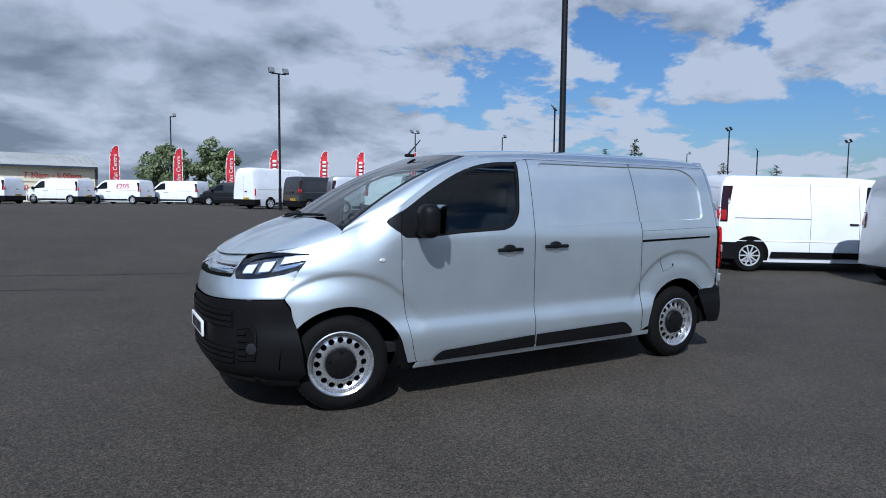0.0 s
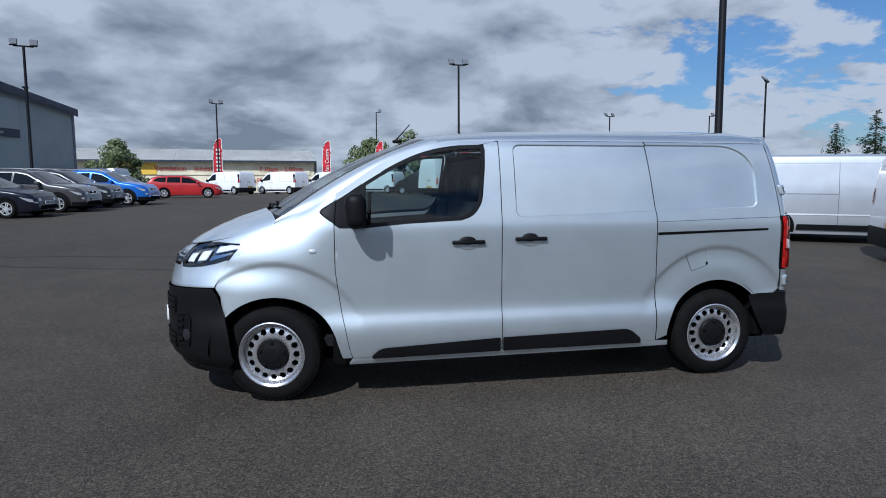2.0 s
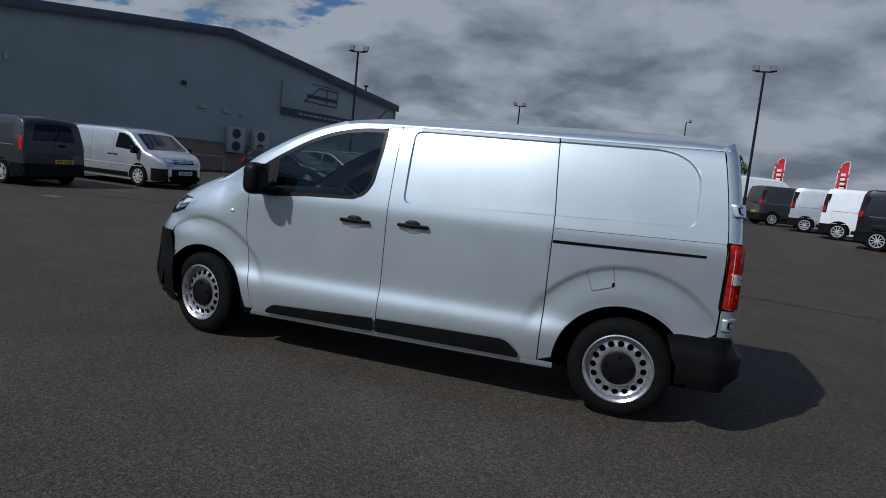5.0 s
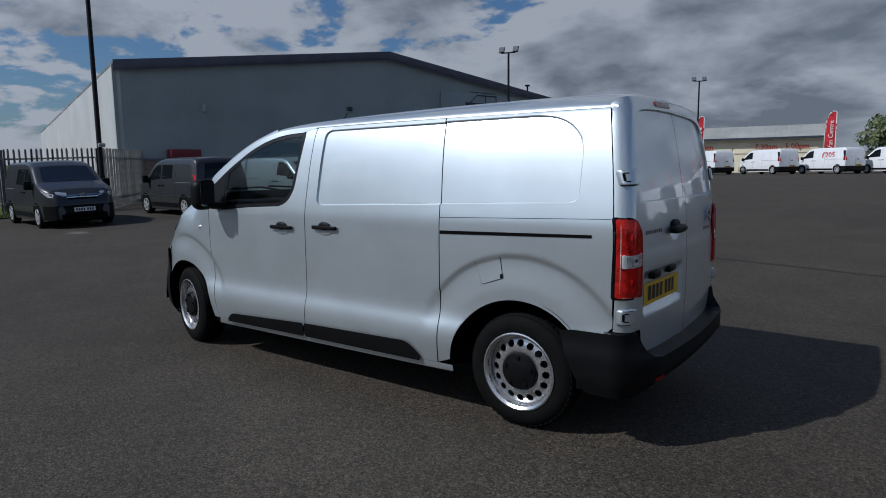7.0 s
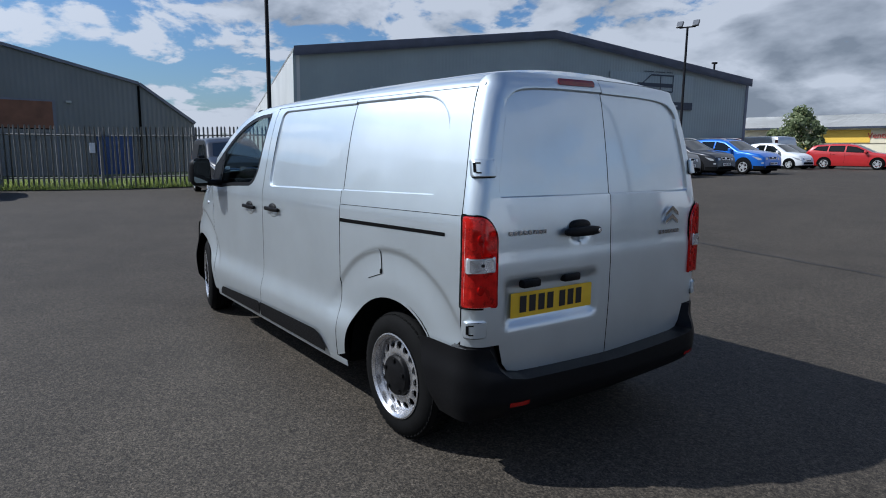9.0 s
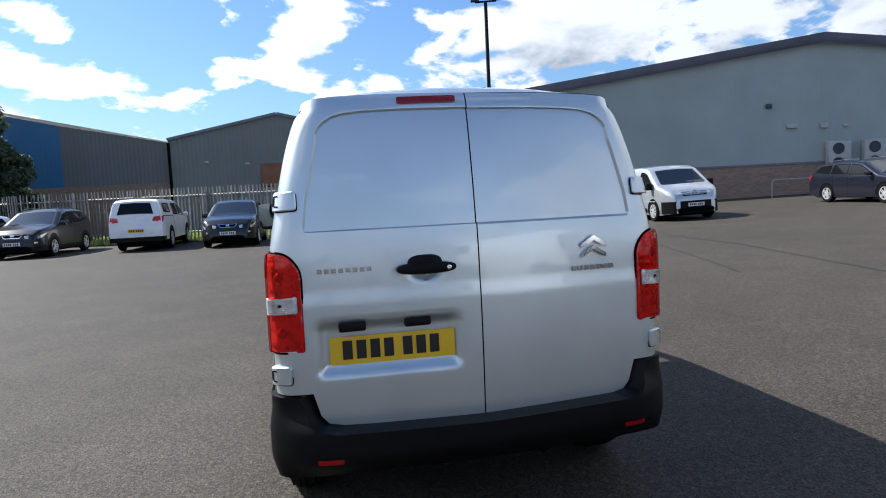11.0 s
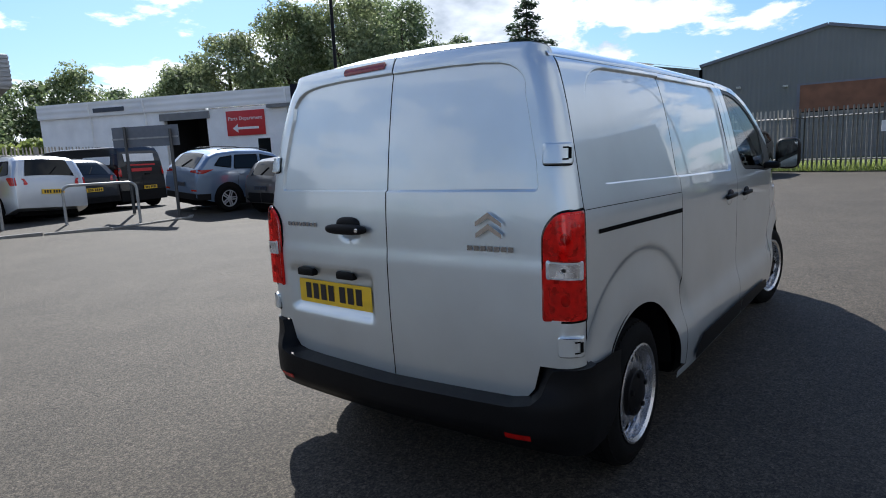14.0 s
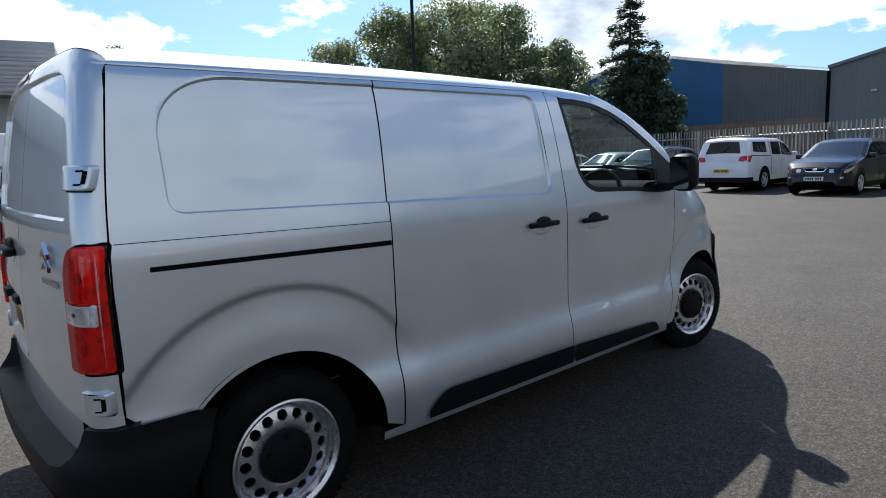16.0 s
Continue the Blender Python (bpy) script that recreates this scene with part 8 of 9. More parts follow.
def dark_building():
    """The dark sheds behind the fence: a gabled one with a lean-to, and a blue and grey one beside it."""
    g = thing("dark_shed", "dark grey metal-clad gabled shed with a rusty shutter door", "building")
    x = -35.6
    prof = [(0, -0.2), (16.9, -0.2), (16.9, 3.05), (13.9, 5.18), (6.45, 6.95), (0, 5.52)]
    m = Matrix.Translation((x, -8.6, 0)) @ Matrix.Rotation(radians(90), 4, "Z")
    bm = prism(prof, 0, 45)
    on_wall(m, "wall", bm, M["dark_clad"], g, "dark profiled cladding")
    for a, b in (((0, 5.52), (6.45, 6.95)), ((6.45, 6.95), (13.9, 5.18)), ((13.9, 5.18), (16.9, 3.05))):
        d = Vector((b[0] - a[0], b[1] - a[1])).normalized()
        n = Vector((-d.y, d.x))
        p = [a, b, (b[0] + n.x * 0.16, b[1] + n.y * 0.16), (a[0] + n.x * 0.16, a[1] + n.y * 0.16)]
        on_wall(m, "verge", prism(p, -0.18, 45.1), M["roof_dark"], g, "dark blue verge")
    fr = on_wall(m, "shutter_frame", box(5.1, 9.75, -0.05, -0.004, 0.0, 4.08), M["roof_dark"], g)
    on_wall(m, "shutter_door", box(5.25, 9.6, -0.09, -0.05, 2.55, 3.98), M["rust"], g, "rust brown shutter door")
    for k in range(14):
        on_wall(m, "shutter_slat", box(5.25, 9.6, -0.10, -0.06, 0.05 + 0.178 * k, 0.21 + 0.178 * k), M["grey_door"], g)
    on_wall(m, "shutter_line", box(5.25, 9.6, -0.105, -0.07, 2.50, 2.56), M["gap"], g)
    on_wall(m, "blue_door", box(11.6, 13.4, -0.06, -0.004, 0.0, 2.25), mat("blue_door", (0.02, 0.05, 0.16), 0.5, vary=0.15), g, "blue door")
    for dx, z in ((4.4, 3.95), (10.25, 3.95), (2.0, 4.1)):
        on_wall(m, "wall_light", box(dx, dx + 0.25, -0.18, -0.004, z, z + 0.12, 0.02), M["ac_metal"], g)
    on_wall(m, "down_pipe", box(13.84, 13.96, -0.08, -0.004, 0, 5.1), M["gap"], g)
    on_wall(m, "down_pipe", box(-0.06, 0.10, -0.08, -0.004, 0, 5.4), M["gap"], g)
    h = thing("blue_and_grey_shed", "blue and dark grey metal shed with a pale sheet roof", "building")
    a, b, c = Vector((-36.2, -8.65)), Vector((-37.2, -15.0)), Vector((-38.2, -21.4))
    wall_piece(h, "wall", b, a, 3.05, 6.7, M["dark_clad"], 0.3, "dark grey cladding", top=[(1, 5.45), (0, 6.75)])
    wall_piece(h, "wall", c, b, 3.05, 8.3, M["blue_clad"], 0.3, "blue cladding", top=[(1, 6.75), (0, 8.25)])
    wall_piece(h, "base_wall", c, a, -0.3, 3.05, M["brick"], 0.25, "low brown brick wall")
    d = Vector((-40.0, -34.0))
    wall_piece(h, "wall", d, c, -0.3, 8.3, M["blue_clad"], 0.3, top=[(1, 8.25), (0, 5.2)])
    for p, q, zp, zq in ((a, c, 5.5, 8.38), (c, d, 8.38, 5.3)):
        bm = bmesh.new()
        off = Vector((0.35, 0.02))
        bk = Vector((-40, -4))
        vs = [(*(p + off), zp), (*(q + off), zq), (*(q + bk), zq + 2.6), (*(p + bk), zp + 2.6)]
        bm.faces.new([bm.verts.new(v) for v in vs])
        bmesh.ops.solidify(bm, geom=bm.faces[:], thickness=0.14)
        part("roof", bm, M["roof_sheet"], h, "pale corrugated sheet roof")


dark_building()


def white_building():
    g = thing("white_workshop", "low white rendered workshop with flat roof and shutter door", "building")
    C = Vector((-19.2, -18.8))
    u = Vector((0.40, -0.917)).normalized()
    Z = -0.1
    Lf = 21.0
    E = C + u * Lf
    F = Vector((-29.0, -19.9))
    m = Matrix.Translation((E.x, E.y, 0)) @ Matrix.Rotation(math.atan2(-u.y, -u.x), 4, "Z")   # runs from E (0) to the corner (Lf), outside at -Y ... +Y is in
    # the long front with its openings: piers, lintels
    s = lambda k: Lf - k             # distance from the corner -> along
    front = [  # (from, to, z0, z1), distances from the corner
        (0.0, 1.15, Z, 4.2), (1.15, 1.95, 2.32, 4.2), (1.95, 3.1, Z, 4.2), (3.1, 5.0, 2.55, 4.2), (5.0, 10.3, Z, 4.2), (10.3, 12.9, 4.05, 4.3), (12.9, Lf, Z, 4.3)]
    for a, b, z0, z1 in front:
        on_wall(m, "wall", box(s(b), s(a), 0.0, 0.25, z0, z1), M["white_wall"], g, "white painted render")
    on_wall(m, "door", box(s(1.95), s(1.15), 0.08, 0.13, Z, 2.32), M["grey_door"], g, "grey steel door")
    on_wall(m, "shutter_door", box(s(5.0), s(3.1), 0.06, 0.12, Z, 2.55), M["green_door"], g, "dark green shutter")
    on_wall(m, "opening_back", box(s(13.0), s(10.2), 3.0, 3.1, Z, 4.2), M["void"], g)
    on_wall(m, "opening_side", box(s(13.0), s(12.9), 0.25, 3.0, Z, 4.2), M["void"], g)
    on_wall(m, "opening_side", box(s(10.3), s(10.2), 0.25, 3.0, Z, 4.2), M["void"], g)
    on_wall(m, "shutter_box", box(s(13.1), s(10.1), -0.12, -0.004, 3.75, 4.12), M["grey_door"], g)
    on_wall(m, "fascia", box(s(Lf), s(5.2), -0.14, -0.004, 4.25, 5.05), M["white_fascia"], g, "white ribbed fascia")
    on_wall(m, "eave", box(s(6.6), s(-0.15), -0.35, 0.05, 4.05, 4.22), M["grey_door"], g, "grey eave board")
    bm = bmesh.new()
    bm.faces.new([bm.verts.new(v) for v in ((s(5.2), -0.3, 4.225), (s(0.2), -0.3, 4.225), (s(0.2), -0.3, 4.78), (s(5.2), -0.3, 5.12))])
    bmesh.ops.solidify(bm, geom=bm.faces[:], thickness=0.12)
    on_wall(m, "roof_fascia", bm, M["navy_roof"], g, "dark navy slanting roof fascia")
    on_wall(m, "roof", box(0, Lf, 0.25, 9, 4.15, 4.25), M["roof_dark"], g)
    wall_piece(g, "wall", C, F, Z, 4.26, M["white_wall"], 0.25, "white painted render")
    mr = Matrix.Translation((C.x, C.y, 0)) @ Matrix.Rotation(math.atan2(F.y - C.y, F.x - C.x), 4, "Z")
    on_wall(mr, "parapet_line", box(0.4, 9.8, -0.03, 0.0, 3.42, 3.46), M["grey_door"], g)
    on_wall(mr, "parapet_cap", box(-0.1, 9.9, -0.06, 0.3, 4.26, 4.34), M["kerb"], g)
    on_wall(mr, "down_pipe", tube([(0.75, -0.07, Z), (0.75, -0.07, 3.3), (0.55, -0.07, 3.6), (0.55, -0.07, 4.1)], 0.05), M["white_wall"], g)
    on_wall(mr, "down_pipe", tube([(0.1, -0.07, Z), (0.1, -0.07, 4.1)], 0.05), M["grey_door"], g)
    for k in (0.2, 5.6, 14.0, 17.5):
        on_wall(m, "down_pipe", tube([(s(k), -0.07, 2.4), (s(k), -0.07, 4.2), (s(k), -0.2, 4.7), (s(k), -0.2, 4.95)], 0.045), M["grey_door"] if k < 1 else M["white_wall"], g)
    # sign with an arrow
    b = on_wall(m, "sign_board", box(s(9.1), s(6.9), -0.08, -0.01, 2.75, 4.02, 0.01), M["sign_red"], g, "red sign with white words and an arrow")
    bm = words("Parts Department", 0.27)
    bmesh.ops.translate(bm, vec=(s(8.0), -0.09, 3.62), verts=bm.verts[:])
    part("lettering", bm, M["sign_white"], b)
    bm = prism([(s(8.75), 3.12), (s(8.45), 3.34), (s(8.45), 3.18), (s(7.25), 3.18), (s(7.25), 3.06), (s(8.45), 3.06), (s(8.45), 2.90)], -0.095, -0.08)
    part("arrow", bm, M["sign_white"], b)
    on_wall(m, "window", box(s(7.4), s(6.7), -0.02, 0.0, 1.75, 2.55), M["dark_glass"], g)
    on_wall(m, "louvre", box(s(17.2), s(15.2), -0.18, -0.145, 4.45, 4.68), M["sign_dark"], g)
    o = part("red_bin", box(-0.3, 0.3, -0.25, 0.25, 0, 1.05, 0.04), M["sign_red"])
    p = C + u * 0.65 + Vector((0.45, 0.25))
    o.matrix_world = Matrix.Translation((p.x, p.y, terrain(p.x, p.y))) @ Matrix.Rotation(math.atan2(u.y, u.x), 4, "Z")
    tagged(o, "red metal bin standing against the white wall", "bin")


white_building()


def showroom():
    g = thing("grey_showroom", "grey single-storey showroom with ribbed metal fascias in two tiers", "building")
    a, b = Vector((21.0, -28.1)), Vector((-2.75, -22.6))
    u = (b - a).normalized()
    n = Vector((-u.y, u.x))          # to the inside
    m = Matrix.Translation((a.x, a.y, 0)) @ Matrix.Rotation(math.atan2(u.y, u.x), 4, "Z")
    L = (b - a).length
    for k in range(5):
        z = 0.2 + 0.82 * k
        on_wall(m, "wall_panel", box(0, L, 0.0, 0.2, z, z + 0.81, 0.0), M["sign_board_grey"], g, "smooth pale grey wall panel")
    on_wall(m, "fascia", box(0, L + 1.35, -1.0, -0.1, 4.15, 5.15, 0.02), M["ribbed"], g, "ribbed metal fascia")
    for k in range(7):
        on_wall(m, "rib", box(0, L + 1.36, -1.035, -1.0, 4.19 + 0.137 * k, 4.265 + 0.137 * k, 0.008, 1), M["ribbed"], g)
    on_wall(m, "soffit", box(0, L + 1.25, -0.95, 6, 4.08, 4.16), M["sign_board_grey"], g)
    on_wall(m, "clerestory", box(0, L - 0.3, 0.6, 6, 5.15, 5.38), M["sign_dark"], g)
    on_wall(m, "upper_fascia", box(0, L - 0.5, 0.3, 6, 5.36, 6.05, 0.02), M["ribbed"], g, "ribbed metal upper fascia")
    on_wall(m, "side_wall", box(L - 0.2, L, 0, 12, 0.1, 4.1), M["sign_board_grey"], g)
    on_wall(m, "corner_slot", box(L - 0.25, L - 0.05, -0.02, 0.0, 3.0, 3.9), M["gap"], g)


M["sign_board_grey"] = mat("pale_grey_panel", (0.30, 0.30, 0.29), 0.5, vary=0.06, scale=0.8)
M["ribbed"] = clad_mat("ribbed_fascia", (0.34, 0.35, 0.36), 0.16, 0.03, "Z", 0.4)
showroom()


def retail_shed():
    g = thing("retail_shed", "long low trade counter building with yellow boards and red words", "building")
    a, b = Vector((-62.0, 62.6)), Vector((-3.0, 70.2))
    u = (b - a).normalized()
    m = Matrix.Translation((a.x, a.y, 0)) @ Matrix.Rotation(math.atan2(u.y, u.x), 4, "Z")
    L = (b - a).length
    on_wall(m, "wall", box(0, L, 0, 0.3, 0, 4.55), M["shop_wall"], g, "cream boarded wall")
    gab = [(0, 0), (16, 0), (16, 4.5), (8, 6.25), (0, 4.6)]
    bm = prism(gab, 0, 0.3, "YZ")
    bmesh.ops.translate(bm, vec=(L - 0.15, 0, 0), verts=bm.verts[:])
    on_wall(m, "gable_wall", bm, M["shop_gable"], g, "dark grey gable")
    for y0, y1, z0, z1 in ((-0.6, 8, 4.62, 6.3), (8, 16.5, 6.3, 4.5)):
        bm = bmesh.new()
        bm.faces.new([bm.verts.new(v) for v in ((-0.3, y0, z0), (L + 0.2, y0, z0), (L + 0.2, y1, z1), (-0.3, y1, z1))])
        bmesh.ops.solidify(bm, geom=bm.faces[:], thickness=0.12)
        on_wall(m, "roof", bm, M["shop_roof"], g, "pale weathered roof sheets")
    on_wall(m, "gutter", box(0, L, -0.75, -0.5, 4.42, 4.62), M["sign_dark"], g)
    for x0, x1 in ((L - 8.4, L - 0.6), (L - 21, L - 8.6), (L - 46, L - 32)):
        on_wall(m, "name_board", box(x0, x1, -0.08, -0.004, 3.0, 4.35), M["shop_wall"] if x0 > L - 30 else M["shop_yellow"], g)
    on_wall(m, "yellow_board", box(L - 22.0, L - 17.2, -0.12, -0.08, 3.05, 4.3), M["shop_yellow"], g)
    on_wall(m, "yellow_board", box(L - 27.5, L - 21.5, -0.14, -0.08, 1.7, 2.9), M["shop_yellow"], g)
    for txt, x, z, h in (("7.30am - 5.00pm", L - 3.9, 3.65, 0.74), ("8.00", L - 6.6, 2.4, 0.70), ("Insulation", L - 11.9, 3.72, 0.75), ("Ventilation", L - 15.8, 3.72, 0.75)):
        bm = words(txt, h, 0.02)
        bmesh.ops.translate(bm, vec=(x, -0.16, z), verts=bm.verts[:])
        on_wall(m, "lettering", bm, M["shop_text"], g)
    for k in range(9):
        on_wall(m, "boundary_panel", box(L - 0.5 + 4 * k, L + 3.4 + 4 * k, -6.0, -5.9, 0.5, 2.9), M["galv"], g)


retail_shed()


# ---- poles, flags, fence, signs ----
def lamp_pole(x, y, top, heads=2, turn=0.0, r=0.075, camera_box=False, name_label="black steel lamp post with two floodlights"):
    p = thing("lamp_post", name_label, "lamp post", "lamp posts", at=Matrix.Translation((x, y, terrain(x, y))) @ Matrix.Rotation(radians(turn), 4, "Z"))
    h = top - terrain(x, y)
    bm = bmesh.new()
    bm_tube(bm, [(0, 0, 0), (0, 0, 1.3)], r * 1.25, 12)
    bm_tube(bm, [(0, 0, 1.3), (0, 0, 1.36), (0, 0, h)], [r * 1.25, r, r * 0.8], 12)
    part("shaft", bm, M["pole"], p)
    part("base_plate", box(-0.2, 0.2, -0.2, 0.2, 0, 0.025, 0.004), M["pole"], p)
    if heads:
        part("cross_arm", tube([(-0.42, 0, h), (0.42, 0, h)] if heads > 1 else [(0, 0, h), (0.5, 0, h)], 0.04, 8), M["pole"], p)
    for s in ((-1, 1) if heads > 1 else (1,))[: max(heads, 0)]:
        bm = bmesh.new()
        bm_box(bm, -0.17, 0.17, -0.20, 0.20, -0.06, 0.06, 0.03)
        bmesh.ops.transform(bm, matrix=Matrix.Translation((0.42 * s, 0.05, h + 0.18)) @ Matrix.Rotation(radians(55), 4, "X") @ Matrix.Rotation(radians(0), 4, "Y"), verts=bm.verts[:])
        fl = part("floodlight", bm, M["lamp_metal"], p)
        bm = bmesh.new()
        bm_box(bm, -0.145, 0.145, -0.17, 0.17, 0.058, 0.066)
        bmesh.ops.transform(bm, matrix=Matrix.Translation((0.42 * s, 0.05, h + 0.18)) @ Matrix.Rotation(radians(55), 4, "X"), verts=bm.verts[:])
        part("lens", bm, M["flood_lens"], fl)
    if camera_box:
        part("camera_housing", box(-0.06, 0.16, -0.34, -0.12, 2.30, 2.44, 0.03), M["ac_metal"], p)
        part("camera_arm", box(-0.03, 0.03, -0.2, 0.0, 2.35, 2.39), M["ac_metal"], p)
    return p


lamp_pole(7.35, 7.67, 9.2, 2, 20, 0.085)
lamp_pole(6.45, 32.1, 8.75, 2, 0, 0.075)
lamp_pole(-15.7, 28.7, 8.35, 2, 15, 0.075)
lamp_pole(4.2, 69.2, 10.3, 1, 0, 0.075, name_label="slim black lamp post far off")
lamp_pole(-10.9, 52.3, 8.8, 2, 25)
lamp_pole(27.8, 56.9, 8.8, 2, 10)
lamp_pole(38.3, 55.3, 8.8, 1, 0, name_label="black lamp post with a single head")
lamp_pole(28.5, 33.9, 8.6, 2, 40)
lamp_pole(53.3, 36.6, 8.8, 2, 60)
lamp_pole(74.7, 36.3, 8.7, 2, 60)
lamp_pole(66.0, 42.0, 7.6, 2, 30)
lamp_pole(74.3, 59.0, 8.7, 1, -30, name_label="slim lamp post with a single head, beyond the vans")
lamp_pole(-19.4, 6.75, 9.0, 2, 70, 0.085, camera_box=True)
lamp_pole(-13.4, -16.5, 11.0, 2, 30, 0.075)


def feather_flag(x, y, turn, word):
    f = thing("feather_flag", "red feather flag with white lettering on a slim mast", "flag", "red feather flags", at=Matrix.Translation((x, y, terrain(x, y))) @ Matrix.Rotation(radians(turn), 4, "Z"))
    part("mast", tube([(0, 0, 0), (0, 0, 3.6), (0.06, 0, 4.25), (0.18, 0, 4.74), (0.54, 0, 5.12)], [0.03, 0.025, 0.02, 0.016, 0.012], 6), M["sign_white"], f)
    pts = [(0.02, 1.75), (0.80, 1.75)] + [(0.81, 2.2 + 0.5 * k) for k in range(6)] + [(0.81, 4.96), (0.72, 5.10), (0.54, 5.10), (0.34, 4.98), (0.18, 4.72), (0.07, 4.25), (0.02, 3.6)]
    bm = patch(pts, lambda u, v: Vector((u, 0.05 * math.sin(4 * v + 3 * u), v)), 0.1, 0.15, 0.004)
    c = part("cloth", bm, M["flag_red"], f, "red cloth")
    part("border", seal_ring(pts, lambda u, v: Vector((u, 0.05 * math.sin(4 * v + 3 * u) - 0.008, v)), 0.06), M["sign_white"], c, "white border")
    part("hem", patch([(0.0, 1.70), (0.82, 1.70), (0.82, 1.78), (0.0, 1.78)], lambda u, v: Vector((u, 0.05 * math.sin(4 * v + 3 * u), v)), 0.1, 0.1, 0.012), M["sign_white"], c)
    if word:
        bm = words("Van Centre", 0.50, 0.01)
        bmesh.ops.transform(bm, matrix=Matrix.Translation((0.44, -0.10, 3.15)) @ Matrix.Rotation(radians(-90), 4, "Y"), verts=bm.verts[:])
        part("lettering", bm, M["sign_white"], c)
    else:
        bm = bmesh.new()
        for k in range(6):
            bm_box(bm, 0.26, 0.60, -0.10, -0.07, 2.1 + 0.36 * k, 2.32 + 0.36 * k, 0.03)
        part("lettering_bars", bm, M["sign_white"], c)


for az, d, w in ((1.0, 62, 1), (5.75, 62, 1), (9.95, 62, 1), (13.6, 60, 0), (17.95, 60, 0), (21.2, 60, 0), (-8.3, 60, 0), (26.0, 60, 1)):
    feather_flag(-3.08 + d * math.sin(radians(az)), -4.81 + d * math.cos(radians(az)), 8 - az, w)


def palisade(points, height=2.4, steel="pale_steel"):
    f = thing("palisade_fence", "grey steel palisade fence with pointed pales, shade put into its colour" if steel == "shaded_steel" else "weathered grey steel palisade fence with pointed pales", "fence")
    # one pale, shared by all
    bm = bmesh.new()
    prof = [(-0.034, 0.012), (-0.017, -0.012), (0.017, -0.012), (0.034, 0.012)]
    rows = []
    for z in (0.06, height - 0.14):
        rows.append([bm.verts.new((x, y, z)) for x, y in prof])
    tip = [bm.verts.new((x * k, y, height - 0.02 - (0.06 if k else 0))) for (x, y), k in zip(prof, (0.55, 1, 1, 0.55))]
    rows.append(tip)
    for a, b in zip(rows, rows[1:]):
        for i in range(3):
            bm.faces.new((a[i], a[i + 1], b[i + 1], b[i]))
    bmesh.ops.solidify(bm, geom=bm.faces[:], thickness=0.004)
    pale = bpy.data.meshes.new("pale")
    bm.to_mesh(pale)
    bm.free()
    pale.materials.append(M[steel])
    rnd = random.Random(4)
    for a, b in zip(points, points[1:]):
        a, b = Vector(a), Vector(b)
        d = b - a
        L, ang = d.length, math.atan2(d.y, d.x)
        n = int(L / 0.155)
        for k in range(n):
            p = a + d * ((k + 0.5) / n)
            o = new("pale", pale)
            o.parent = f
            o.matrix_basis = Matrix.Translation((p.x, p.y, terrain(p.x, p.y) + rnd.uniform(-0.01, 0.01))) @ Matrix.Rotation(ang + rnd.uniform(-0.05, 0.05), 4, "Z") @ Matrix.Rotation(rnd.uniform(-0.012, 0.012), 4, "Y")
        bays = max(1, int(round(L / 2.75)))
        for k in range(bays):
            p, q = a + d * (k / bays), a + d * ((k + 1) / bays)
            off = Vector((-d.y, d.x)).normalized() * 0.05
            for z in (0.42, height - 0.42):
                zp, zq = terrain(p.x, p.y) + z, terrain(q.x, q.y) + z
                bm = bmesh.new()
                bm_tube(bm, [(p.x + off.x, p.y + off.y, zp), (q.x + off.x, q.y + off.y, zq)], 0.03, 4)
                part("rail", bm, M[steel], f)
        for k in range(bays + 1):
            p = a + d * (k / bays) + Vector((-d.y, d.x)).normalized() * 0.11
            z = terrain(p.x, p.y)
            part("post", box(p.x - 0.05, p.x + 0.05, p.y - 0.05, p.y + 0.05, z - 0.1, z + height - 0.1), M[steel], f)
    return f


palisade([(-25.6, -13.2), (-24.3, -8.0), (-22.873, -1.9)])
# the stretch seen from its shaded side; its steel is coloured darker for that
palisade([(-22.873, -1.9), (-21.4, 4.4), (-20.6, 7.3)], steel="shaded_steel")
palisade([(-20.6, 7.3), (-25.6, 11.6)])
palisade([(-31.0, -23.0), (-25.6, -13.2)])
palisade([(-9.0, -27.6), (-3.4, -26.2)])
o = part("notice", box(-0.02, 0.0, -0.12, 0.12, 1.35, 1.72), M["sign_white"])
o.matrix_world = Matrix.Translation((-22.15, 1.0, 0)) @ Matrix.Rotation(radians(13), 4, "Z")
tagged(o, "small white notice fixed to the fence", "sign")


